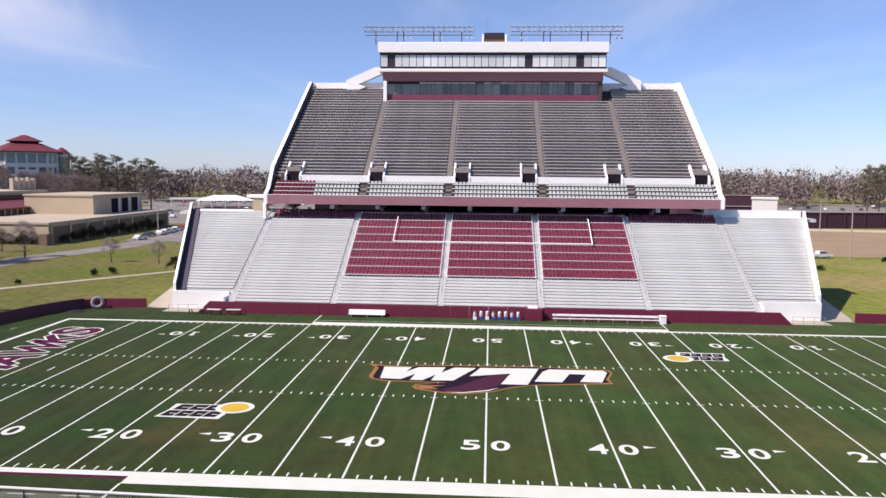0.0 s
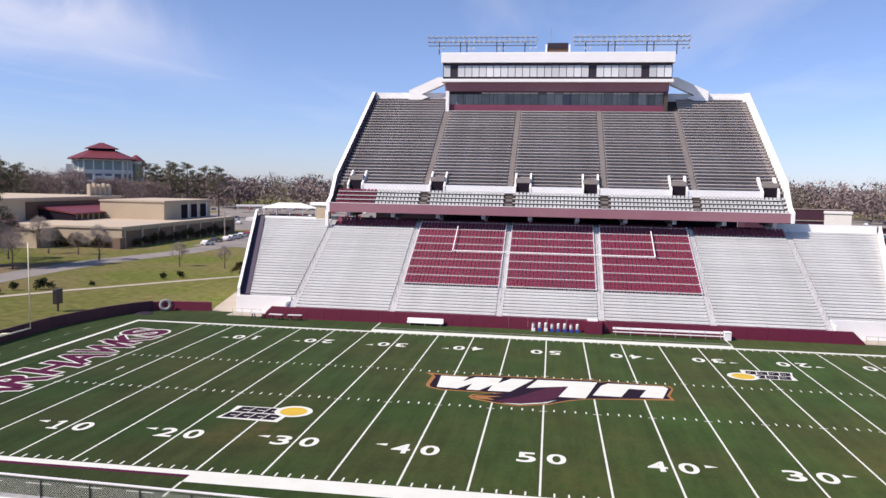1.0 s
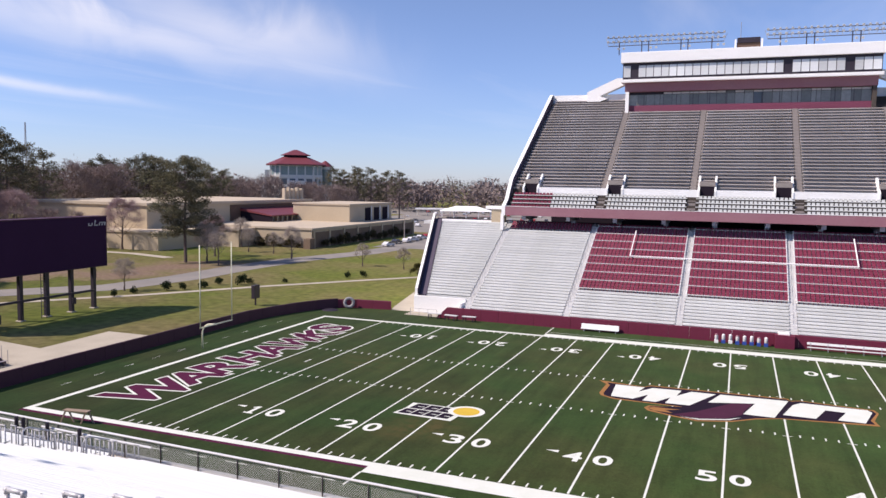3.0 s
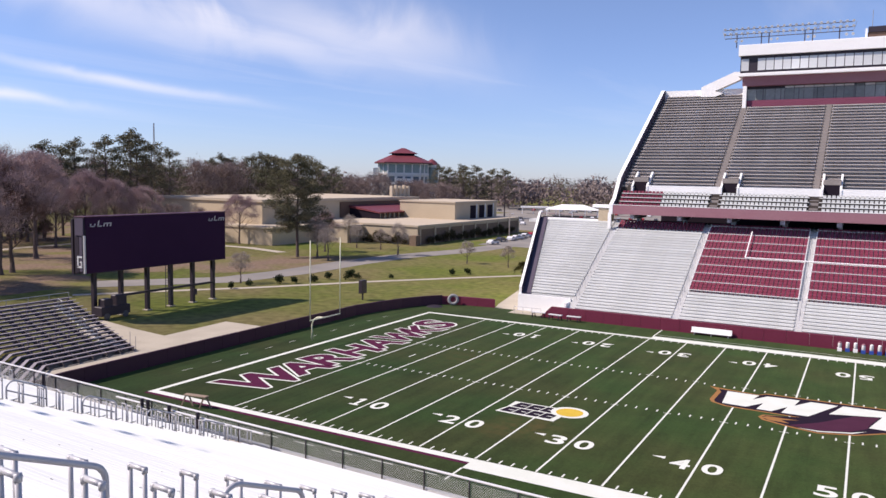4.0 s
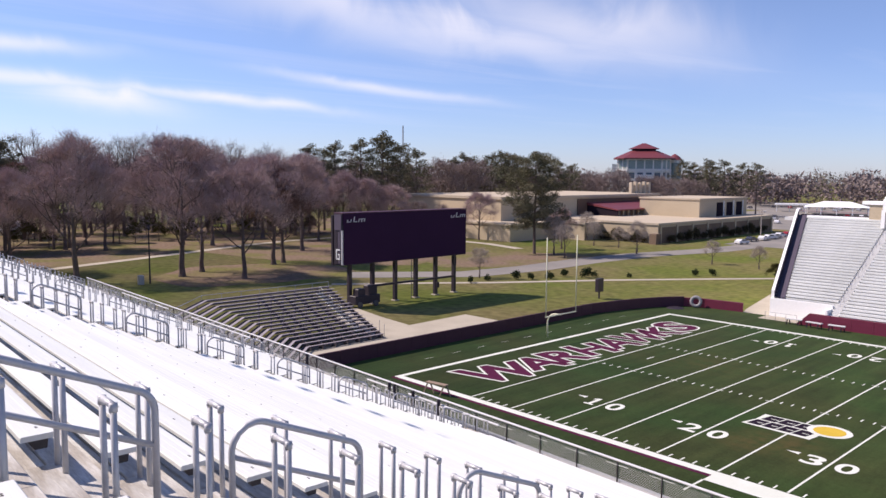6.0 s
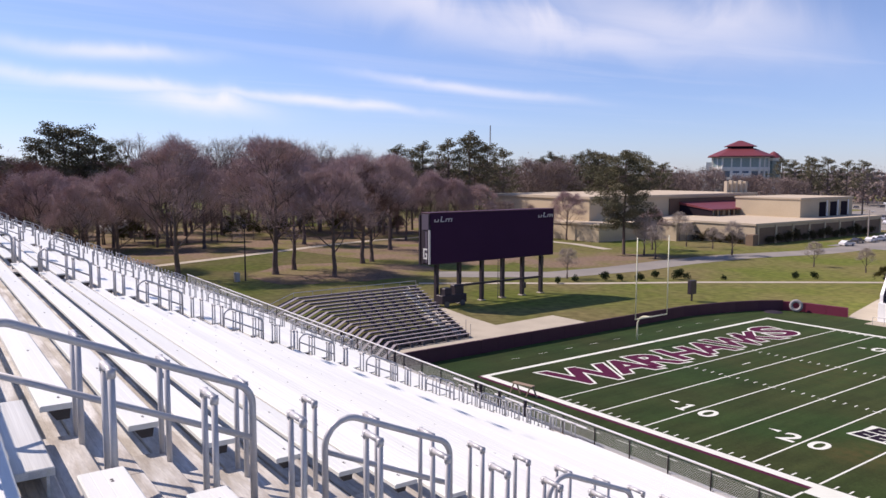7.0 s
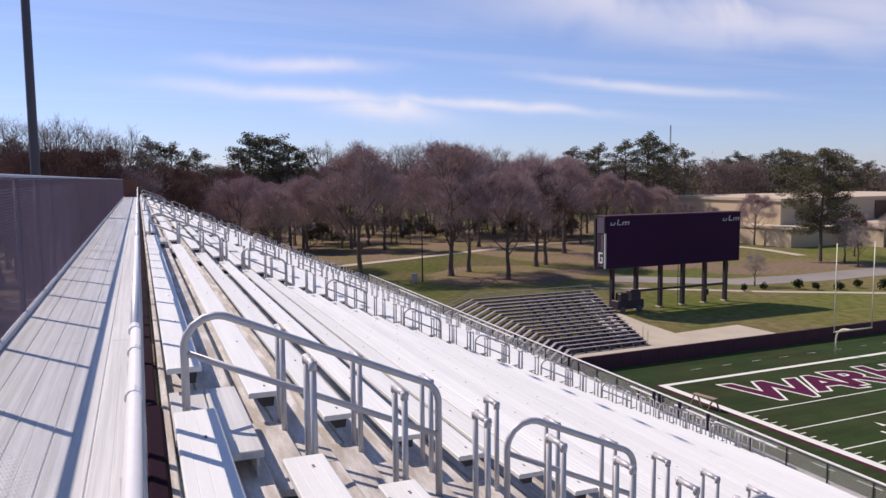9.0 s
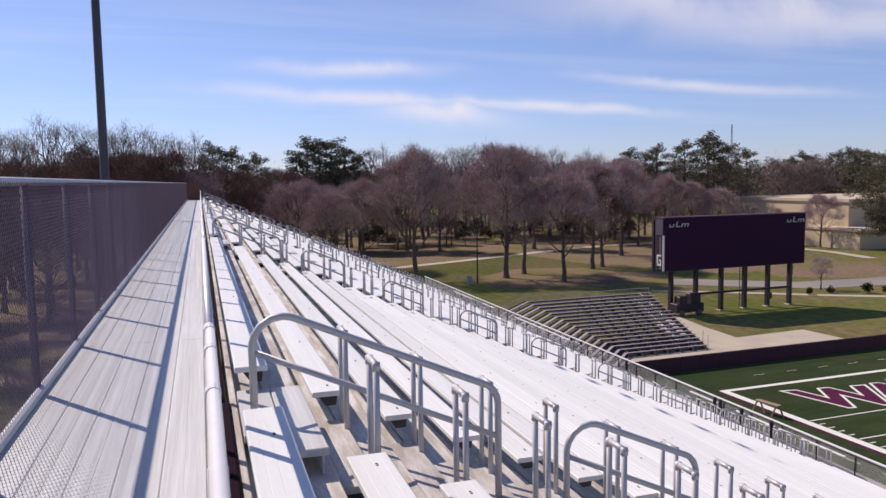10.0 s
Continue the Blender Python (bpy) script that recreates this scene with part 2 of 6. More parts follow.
M_BOX_MAROON = paint("maroon_panel", (0.20, 0.045, 0.085), 0.6, vary=0.06, scale=0.3, fine=3)
M_CHAIR = paint("maroon_seat_plastic", (0.235, 0.030, 0.064), 0.5, vary=0.16, scale=0.5, fine=2)
# near black that puts the shade under decks and inside openings into the colour
M_VOID_SHADE = paint("void_shade", (0.022, 0.016, 0.024), 0.9, vary=0.1)
M_BLACK = paint("black_metal", (0.028, 0.019, 0.030), 0.55, vary=0.12, scale=0.8, fine=5)
M_SCREEN = paint("unlit_screen", (0.042, 0.017, 0.046), 0.9, vary=0.06, scale=0.3, fine=8)
M_STEEL = paint("galvanised_steel", (0.42, 0.42, 0.44), 0.5, 0.5, vary=0.08, scale=2, fine=25)
M_ALU = paint("aluminium", (0.74, 0.765, 0.745), 0.45, 0.0, vary=0.05, scale=1.2, fine=40, second=(0.63, 0.65, 0.62), amount=0.6, stretch=(0.25, 6, 6), piece=0.05)
M_TREAD = paint("tread_aluminium", (0.61, 0.60, 0.57), 0.6, 0.0, vary=0.16, scale=2.2, fine=22, second=(0.345, 0.31, 0.265), amount=0.95, spread=0.47, stretch=(0.6, 3.5, 3.5), piece=0.10)
M_WALK = paint("walkway_aluminium", (0.60, 0.615, 0.60), 0.5, 0.0, vary=0.14, scale=1.3, fine=11, second=(0.43, 0.435, 0.415), amount=0.7, stretch=(0.14, 15, 15), piece=0.06)
M_WIRE = paint("weathered_wire", (0.175, 0.138, 0.22), 0.6, 0.2, vary=0.1)
M_POLE = paint("painted_pole", (0.075, 0.068, 0.085), 0.5, vary=0.06)
M_BRACKET = paint("bracket_steel", (0.07, 0.062, 0.066), 0.6, 0.2, vary=0.1)
M_RAIL = paint("rail_tube", (0.50, 0.50, 0.515), 0.5, 0.25, vary=0.05, scale=3, fine=30)
M_WHITE_TUBE = paint("white_rail_tube", (0.80, 0.80, 0.80), 0.35, 0.2, vary=0.04, scale=3, fine=20)
M_POST_YELLOW = paint("pale_yellow_steel", (0.78, 0.76, 0.55), 0.45, vary=0.04, scale=2)
M_BRICK = paint("tan_brick", (0.52, 0.43, 0.31), 0.85, vary=0.08, scale=0.15, fine=3, second=(0.45, 0.365, 0.26), amount=0.5)
M_BRICK_BROWN = paint("brown_brick", (0.155, 0.10, 0.075), 0.85, vary=0.1, scale=0.2, fine=3)
M_PALE_STONE = paint("pale_stone", (0.74, 0.73, 0.70), 0.8, vary=0.05, scale=0.1, fine=1)
M_ROOF_FLAT = paint("pale_flat_roof", (0.52, 0.44, 0.34), 0.9, vary=0.06, scale=0.05, fine=1)
M_ROOF_RED = paint("red_metal_roof", (0.185, 0.040, 0.048), 0.5, vary=0.06, scale=0.2, fine=3)
M_GLASS = paint("tinted_glass", (0.095, 0.105, 0.115), 0.08, vary=0.1, scale=0.5, fine=2)
M_GREEN_GLASS = paint("green_glass", (0.25, 0.32, 0.31), 0.3, vary=0.12, scale=0.2, fine=1)
M_TOWER_GLASS = paint("pale_tower_glass", (0.10, 0.14, 0.18), 0.2, vary=0.2, scale=0.2, fine=1)
# dark grey for the left parapets' shade; the scoreboard's side panels share it
M_SHADE_AND_PANEL = paint("parapet_shade_and_panel", (0.10, 0.085, 0.115), 0.9, vary=0.1, scale=0.4, fine=4)
M_BLIND = paint("window_blind", (0.66, 0.68, 0.69), 0.5, vary=0.05, scale=0.5, fine=3, piece=0.22)
M_RUBBER = paint("tyre_rubber", (0.10, 0.095, 0.095), 0.8, vary=0.1, scale=1)
M_BARK = paint("bark", (0.15, 0.115, 0.105), 0.95, vary=0.2, scale=1.5, fine=10, bump=0.5)
M_TWIG = paint("bare_twigs", (0.43, 0.32, 0.305), 0.95, vary=0.25, scale=0.12, fine=2, second=(0.35, 0.24, 0.245), amount=0.8)
M_TWIG_FAR = paint("grey_brown_twigs", (0.29, 0.225, 0.205), 0.95, vary=0.25, scale=0.12, fine=2, second=(0.19, 0.14, 0.13), amount=0.8)
M_TWIG_PALE = paint("pale_bare_twigs", (0.42, 0.36, 0.32), 0.95, vary=0.2, scale=0.3, fine=2)
M_NEEDLE = paint("pine_needles", (0.142, 0.136, 0.084), 0.9, vary=0.35, scale=0.25, fine=2, second=(0.165, 0.14, 0.09), amount=0.7)
M_RUSSET = paint("russet_leaves", (0.225, 0.135, 0.11), 0.9, vary=0.3, scale=0.3, fine=2)
M_SHRUB = paint("brown_shrub_leaves", (0.095, 0.080, 0.045), 0.9, vary=0.3, scale=1, fine=6)
M_OLIVE = paint("olive_leaves", (0.085, 0.080, 0.028), 0.9, vary=0.3, scale=0.3, fine=2)
M_BUSH = paint("bush_leaves", (0.030, 0.045, 0.020), 0.9, vary=0.3, scale=1, fine=6)
M_CAR_WHITE = paint("white_car_paint", (0.75, 0.75, 0.76), 0.25, vary=0.02, coat=0.6)
M_CAR_RED = paint("red_car_paint", (0.30, 0.02, 0.02), 0.25, vary=0.02, coat=0.6)
M_CAR_DARK = paint("dark_car_paint", (0.05, 0.05, 0.06), 0.25, vary=0.02, coat=0.6)
M_CAR_SILVER = paint("silver_car_paint", (0.42, 0.43, 0.45), 0.3, 0.4, vary=0.02, coat=0.6)
M_BLUE = paint("blue_plastic", (0.03, 0.08, 0.35), 0.5, vary=0.05)
M_WOOD = paint("weathered_wood", (0.30, 0.22, 0.16), 0.8, vary=0.12, scale=1, fine=12)

# ---- mesh building ----


class Build:
    """Collects corners and faces of one mesh."""

    def __init__(self):
        self.v, self.f = [], []

    def add(self, vs, fs):
        k = len(self.v)
        self.v += [tuple(p) for p in vs]
        self.f += [tuple(i + k for i in q) for q in fs]
        return self

    def box(self, x0, y0, z0, x1, y1, z1):
        return self.add([(x0, y0, z0), (x1, y0, z0), (x1, y1, z0), (x0, y1, z0), (x0, y0, z1), (x1, y0, z1), (x1, y1, z1), (x0, y1, z1)],
                        [(3, 2, 1, 0), (4, 5, 6, 7), (0, 1, 5, 4), (1, 2, 6, 5), (2, 3, 7, 6), (3, 0, 4, 7)])

    def slab(self, x0, y0, z0, x1, y1, z1, c=0.01):
        """A box whose upper edges are bevelled."""
        vs = [(x0, y0, z0), (x1, y0, z0), (x1, y1, z0), (x0, y1, z0), (x0, y0, z1 - c), (x1, y0, z1 - c), (x1, y1, z1 - c), (x0, y1, z1 - c),
              (x0 + c, y0 + c, z1), (x1 - c, y0 + c, z1), (x1 - c, y1 - c, z1), (x0 + c, y1 - c, z1)]
        fs = [(3, 2, 1, 0), (8, 9, 10, 11)]
        for a in range(4):
            b = (a + 1) % 4
            fs += [(a, b, 4 + b, 4 + a), (4 + a, 4 + b, 8 + b, 8 + a)]
        return self.add(vs, fs)

    def prism(self, poly, axis, a, b):
        """A flat outline, pushed along x, y or z from a to b. The outline holds the other two coordinates, in order."""
        k = "xyz".index(axis)

        def at(p, w):
            q = list(p)
            q.insert(k, w)
            return q
        n = len(poly)
        return self.add([at(p, a) for p in poly] + [at(p, b) for p in poly],
                        [tuple(range(n))[::-1], tuple(range(n, 2 * n))] + [(i, (i + 1) % n, n + (i + 1) % n, n + i) for i in range(n)])

    def tube(self, path, r, n=8, r2=None):
        """A round bar along a line of points."""
        path = [Vector(p) for p in path]
        rings = []
        for i, p in enumerate(path):
            d = (path[min(i + 1, len(path) - 1)] - path[max(i - 1, 0)]).normalized()
            a = d.orthogonal().normalized() if i == 0 else (side - d * side.dot(d)).normalized()
            side = a
            c = d.cross(a)
            rr = r if r2 is None else r + (r2 - r) * i / (len(path) - 1)
            rings += [p + (a * math.cos(2 * math.pi * j / n) + c * math.sin(2 * math.pi * j / n)) * rr for j in range(n)]
        fs = [tuple(range(n))[::-1], tuple(range((len(path) - 1) * n, len(path) * n))]
        for i in range(len(path) - 1):
            for j in range(n):
                k = (j + 1) % n
                fs.append((i * n + j, i * n + k, (i + 1) * n + k, (i + 1) * n + j))
        return self.add(rings, fs)

    def flat(self, poly, z):
        return self.add([(x, y, z) for x, y in poly], [tuple(range(len(poly)))])

    def lathe(self, profile, n=16, at=(0, 0, 0)):
        """Turned round the upright axis; profile: radius, height."""
        vs = [(at[0] + r * math.cos(2 * math.pi * j / n), at[1] + r * math.sin(2 * math.pi * j / n), at[2] + z) for r, z in profile for j in range(n)]
        fs = [(i * n + j, i * n + (j + 1) % n, (i + 1) * n + (j + 1) % n, (i + 1) * n + j) for i in range(len(profile) - 1) for j in range(n)]
        fs += [tuple(range(n))[::-1], tuple(range((len(profile) - 1) * n, len(profile) * n))]
        return self.add(vs, fs)

    def mesh(self, name, material, smooth=False):
        me = bpy.data.meshes.new(name)
        me.from_pydata(self.v, [], self.f)
        me.materials.append(material)
        if smooth:
            me.polygons.foreach_set("use_smooth", [True] * len(me.polygons))
        me.update()
        return me


def part(name, b, material, parent, label="", at=None, smooth=False):
    """One mesh object under a thing or a part. b: a Build or a mesh that other pieces share."""
    me = b.mesh(name, material, smooth) if isinstance(b, Build) else b
    ob = new(name, me)
    ob.parent = parent
    if at is not None:
        ob.matrix_basis = at
    return tagged(ob, label)


def thing(name, label, category, group="", kind="", at=None):
    """An Empty at a thing's base that carries its parts."""
    ob = new(name)
    ob.empty_display_size = 0.3
    if at is not None:
        ob.matrix_basis = at
    return tagged(ob, label, category, group, kind)


def solid(name, b, material, label, category="", group="", kind="", at=None, smooth=False):
    """A thing that is one mesh."""
    ob = new(name, b.mesh(name, material, smooth) if isinstance(b, Build) else b)
    if at is not None:
        ob.matrix_basis = at
    return tagged(ob, label, category, group, kind)


def arc(cx, cy, r, a0, a1, n):
    return [(cx + r * math.cos(radians(a0 + (a1 - a0) * i / n)), cy + r * math.sin(radians(a0 + (a1 - a0) * i / n))) for i in range(n + 1)]


def strip(line, width, z):
    """A ribbon of even width along a line on the ground."""
    b = Build()
    left, right = [], []
    for i, p in enumerate(line):
        a, c = Vector(line[max(i - 1, 0)]), Vector(line[min(i + 1, len(line) - 1)])
        d = (c - a).normalized()
        s = Vector((-d.y, d.x)) * width / 2
        left.append((p[0] + s.x, p[1] + s.y, z))
        right.append((p[0] - s.x, p[1] - s.y, z))
    k = len(line)
    return b.add(left + right, [(i, k + i, k + i + 1, i + 1) for i in range(k - 1)])


# ---- ground, roads and paths ----
YD = 0.9144
FW = 48.768  # width of the pitch
solid("ground", Build().add([(x * 500 - 2000, y * 500 - 2000, -0.05) for y in range(9) for x in range(9)],
                            [(j * 9 + i, j * 9 + i + 1, j * 9 + i + 10, j * 9 + i + 9) for j in range(8) for i in range(8)]),
      M_GRASS, "mown winter grass with brown patches, reaching the horizon", "ground", kind="structure")


def blot(cx, cy, rx, ry, z, seed, n=28):
    """An uneven patch on the ground."""
    rnd = random.Random(seed)
    ph = [rnd.uniform(0, 6.28) for _ in range(3)]
    pts = []
    for i in range(n):
        a = 2 * math.pi * i / n
        k = 1 + 0.12 * math.sin(2 * a + ph[0]) + 0.09 * math.sin(3 * a + ph[1]) + 0.05 * math.sin(7 * a + ph[2])
        pts.append((cx + rx * k * math.cos(a), cy + ry * k * math.sin(a)))
    return Build().flat(pts, z)


for i, (cx, cy, rx, ry) in enumerate([(-132, 27, 17, 17), (-118, 84, 14, 22), (-210, 40, 24, 45), (-106, 104, 6, 8), (-170, 60, 40, 24), (-215, -20, 60, 70), (-150, -75, 80, 40), (-222, 118, 55, 40), (-235, 40, 50, 50)]):
    solid("ground_patch", blot(cx, cy, rx, ry, -0.035 + 0.004 * i, i), M_LITTER, "brown fallen leaves over thin grass under the trees", "ground", kind="structure")
solid("road", strip([(-118, 40), (-104, 58), (-102, 75), (-103, 95), (-102, 115), (-96, 140), (-94, 175), (-96, 230), (-110, 330)], 8.5, -0.012), M_ASPHALT,
      "pale worn asphalt road curving past the lawn", "road", kind="structure")
solid("car_park", Build().flat([(-103, 160), (-88, 160), (-40, 150), (-40, 520), (-260, 520), (-260, 400), (-190, 380), (-190, 232), (-108, 232)], -0.004), M_ASPHALT,
      "worn asphalt car park beside the tan building", "car park", kind="structure")
solid("pavement", strip([(-110, 30), (-100, 44), (-93, 53), (-81, 72), (-70, 87), (-60, 100), (-45, 118)], 1.8, -0.006), M_CONCRETE, "pale concrete footpath across the lawn", "path", kind="structure")
solid("pavement", strip([(-140, -62), (-156, -20), (-164, 2), (-170, 18), (-178, 38), (-184, 51), (-189, 70), (-190, 90), (-180, 103), (-163, 108), (-146, 108), (-131, 104)], 3.0, 0.002), M_CONCRETE, "pale concrete footpath through the park", "path", kind="structure")
solid("pavement", Build().flat([(-62.8, -12), (-62.8, 28), (-68, 27.6), (-74, 27.4), (-73.4, 16.6), (-80.5, 17.5), (-88, 19), (-84, 12), (-72, 9.4), (-71.5, -3), (-69, -14)], 0.006), M_CONCRETE,
      "pale concrete apron behind the end zone wall", "path", kind="structure")
solid("pavement", Build().flat([(-49, 58.6), (-45.5, 58.6), (-45.5, 60), (-54, 98), (-58, 98), (-50, 62)], 0.008), M_CONCRETE, "pale concrete ramp beside the stand", "path", kind="structure")
solid("pavement", Build().flat([(45.5, 58.6), (49.5, 58.6), (50.5, 62), (58, 98), (54, 98), (45.5, 60)], 0.008), M_CONCRETE, "pale concrete ramp beside the stand", "path", kind="structure")
solid("dirt_lot", Build().flat([(60, 150), (150, 140), (260, 210), (260, 250), (110, 240), (70, 215)], -0.01), M_DIRT, "bare tan earth lot beyond the lawn", "ground", kind="structure")
solid("car_park", Build().flat([(60, 262), (260, 292), (460, 330), (460, 520), (60, 520)], -0.008), M_ASPHALT, "wide asphalt car park behind the stand", "car park", kind="structure")

# ---- the pitch ----
pitch_edge = [(62.2, -13.5), (62.2, 41)] + arc(46.2, 42.5, 16, 0, 78, 10)[1:] + [(42, 58.6), (-42, 58.6)] + [(-49, 58.6), (-54.5, 57.9), (-57.2, 56.6), (-59.2, 53.5), (-60.6, 50), (-61.6, 46), (-62.6, 41), (-62.6, -13.5)]
pitch = solid("football_field", Build().flat(pitch_edge, 0.02), M_TURF, "dark green artificial turf with white yard lines", "field", kind="structure")
ZL = 0.026


def mark(name, b, material, label="", at=None):
    return part(name, b, material, pitch, label, at)


def rect(x0, y0, x1, y1, z=ZL):
    return Build().flat([(x0, y0), (x1, y0), (x1, y1), (x0, y1)], z)


# border: thin white lines at the ends, a broad white band along the team areas, maroon edging
for s in (-1, 1):
    xe = s * 60 * YD
    mark("end_line", rect(min(xe, xe + s * 0.55), -0.75, max(xe, xe + s * 0.55), FW + 0.75), M_LINE)
    for y0, y1 in ((-0.75, 0.0), (FW, FW + 0.75)):
        a, b = sorted((s * 25 * YD, xe))
        mark("sideline", rect(a, y0, b, y1), M_LINE)
    a, b = sorted((s * 25 * YD, xe + s * 0.55))
    mark("edging", rect(a, -1.15, b, -0.75), M_MAROON_PAINT, "maroon painted edging")
for y0, y1 in ((-1.9, 0.0), (FW, FW + 1.9)):
    mark("team_area_band", rect(-25 * YD, y0, 25 * YD, y1), M_LINE)
for s in (-1, 1):
    for y0, y1 in ((-4.3, -1.9), (FW + 1.9, FW + 7.2)):
        mark("team_area_line", rect(s * 25 * YD - 0.08, y0, s * 25 * YD + 0.08, y1), M_LINE)
mark("coach_line", rect(-25 * YD, FW + 3.0, 25 * YD, FW + 3.1), M_LINE)
yard = rect(-0.075, 0.1, 0.075, FW - 0.1).mesh("yard_line", M_LINE)
for k in range(-10, 11):
    mark("yard_line", yard, M_LINE, at=pose(k * 5 * YD, 0, 0))
ticks = Build()
for k in range(-49, 50):
    if k % 5:
        x = k * YD
        for y in (0.1, 18.29, 30.48 - 0.61, FW - 0.71):
            ticks.flat([(x - 0.06, y), (x + 0.06, y), (x + 0.06, y + 0.61), (x - 0.06, y + 0.61)], ZL)
for k in range(-10, 11):
    for y in (18.29, 30.48):
        ticks.flat([(k * 5 * YD - 0.35, y - 0.05), (k * 5 * YD + 0.35, y - 0.05), (k * 5 * YD + 0.35, y + 0.05), (k * 5 * YD - 0.35, y + 0.05)], ZL + 0.004)
for j in range(9):
    for s in (-1, 1):
        a, b = sorted((s * (23.7 + 3.43 * j), s * (25.5 + 3.43 * j)))
        ticks.flat([(a, -3.95), (b, -3.95), (b, -3.85), (a, -3.85)], ZL)
for y in range(6, 46, 4):
    ticks.flat([(-58.59, y), (-58.53, y), (-58.53, y + 1.3), (-58.59, y + 1.3)], ZL)
ticks.flat([(-43.0, FW / 2 - 0.7), (-42.85, FW / 2 - 0.7), (-42.85, FW / 2 + 0.7), (-43.0, FW / 2 + 0.7)], ZL)
tagged(mark("hash_marks", ticks, M_LINE, "short white one-yard ticks"), kind="stuff")


def letters(body, material, bold=0.02, shear=0.0, name="writing", box=None):
    """A word in the built-in font as a flat mesh. It fills a box one unit wide and high, or the box given as (x0, y0, width, height) in the font's own units."""
    cu = bpy.data.curves.new("writing", "FONT")
    cu.body, cu.size, cu.offset, cu.shear = body, 1.0, bold, shear
    tmp = new("writing", cu)
    me = bpy.data.meshes.new_from_object(tmp.evaluated_get(bpy.context.evaluated_depsgraph_get()))
    bpy.data.objects.remove(tmp)
    bpy.data.curves.remove(cu)
    co = np.empty(len(me.vertices) * 3, np.float32)
    me.vertices.foreach_get("co", co)
    co = co.reshape(-1, 3)
    if box is None:
        box = (co[:, 0].min(), co[:, 1].min(), np.ptp(co[:, 0]), np.ptp(co[:, 1]))
    co -= [box[0], box[1], 0]
    co /= [box[2], box[3], 1]
    co[:, 2] = 0
    me.vertices.foreach_set("co", co.ravel())
    me.materials.clear()
    me.materials.append(material)
    me.name = name
    me.update()
    return me, box


digit = {d: letters(d, M_LINE, 0.02)[0] for d in "02345"}
digit["1"] = Build().flat([(0.05, 0.0), (0.95, 0.0), (0.95, 0.13), (0.68, 0.13), (0.68, 1.0), (0.40, 1.0), (0.08, 0.86), (0.08, 0.72), (0.36, 0.80), (0.36, 0.13), (0.05, 0.13)], 0.0).mesh("number", M_LINE)
arrow = Build().flat([(0, 0.25), (0.95, 0), (0.95, 0.5)], ZL).mesh("arrow", M_LINE)
for k in (-4, -3, -2, -1, 0, 1, 2, 3, 4):
    x = k * 10 * YD
    tens = str(5 - abs(k))
    for y, turn in ((5.9, 0), (FW - 5.9, 180)):
        base = pose(x, y, ZL, 0, 0, turn)
        for d, dx in ((tens, -1.75), ("0", 0.40)):
            w = 1.0 if d == "1" else 1.38
            mark("number", digit[d], M_LINE, at=base @ pose(dx + (1.35 - w) * 0.6, 0, 0) @ Matrix.Diagonal((w, 2.0, 1, 1)))
        if k:
            s = 1 if (k < 0) == (turn == 0) else -1
            mark("arrow", arrow, M_LINE, at=base @ pose(-s * 3.2, 1.35, -ZL) @ Matrix.Diagonal((s, 1, 1, 1)))

# the word along the end zone: maroon letters with a white rim
word = "WARHAWKS"
begin = [3.6, 10.8, 15.5, 20.4, 25.0, 29.2, 35.0, 39.2]
wide = [8.2, 5.3, 4.8, 4.6, 4.9, 6.2, 4.6, 4.3]
SLANT = Matrix(((1, 0.30, 0, 0), (0, 1, 0, 0), (0, 0, 1, 0), (0, 0, 0, 1)))
for j, (c, y0, w) in enumerate(zip(word, begin, wide)):
    big = j in (0, 7)
    base = pose(-47.6, y0, 0, 0, 0, 90) @ SLANT
    body_, box_of = letters(c, M_MAROON_PAINT, 0.034, 0.0, "letter")
    rim_, _ = letters(c, M_LINE, 0.068, 0.0, "letter", box_of)
    size_ = Matrix.Diagonal((w, 5.3 if big else 4.6, 1, 1))
    mark("letter_rim", rim_, M_LINE, "white rim of a painted letter", at=pose(0, 0, ZL + 0.002 + 0.0006 * j) @ base @ size_)
    mark("letter", body_, M_MAROON_PAINT, "maroon painted letter", at=pose(0, 0, ZL + 0.012) @ base @ size_)

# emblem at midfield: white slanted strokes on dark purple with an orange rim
rim_line = [(-12.2, 29.5), (-7.7, 28.8), (-7.1, 29.6), (5.2, 30.1), (5.4, 29.4), (6.2, 29.9), (12.2, 29.3), (12.4, 28.3), (11.7, 25.7), (11.9, 24.2), (4.2, 23.0), (2.3, 22.0),
            (0.4, 20.4), (-2.3, 19.4), (-4.3, 19.9), (-6.5, 20.8), (-6.9, 21.6), (-6.6, 22.4), (-3.9, 23.1), (-9.8, 23.2), (-11.1, 24.0), (-11.4, 24.8), (-11.3, 28.3)]
ground_line = [(-11.3, 28.9), (-7.7, 28.6), (-7.1, 29.3), (5.1, 29.8), (5.4, 29.2), (6.2, 29.7), (12.0, 29.0), (12.2, 28.2), (11.4, 25.7), (11.6, 24.6), (4.3, 23.2), (2.3, 22.3),
               (0.4, 20.7), (-2.3, 19.7), (-4.3, 20.2), (-6.3, 21.1), (-6.6, 21.7), (-6.4, 22.2), (-3.7, 23.3), (-9.7, 23.5), (-10.8, 24.1), (-11.0, 24.8), (-10.9, 28.0)]
mark("emblem_rim", Build().flat(rim_line, ZL + 0.004), M_ORANGE_PAINT, "thin orange rim")
mark("emblem_ground", Build().flat(ground_line, ZL + 0.008), M_NAVY_PAINT, "dark purple painted ground")
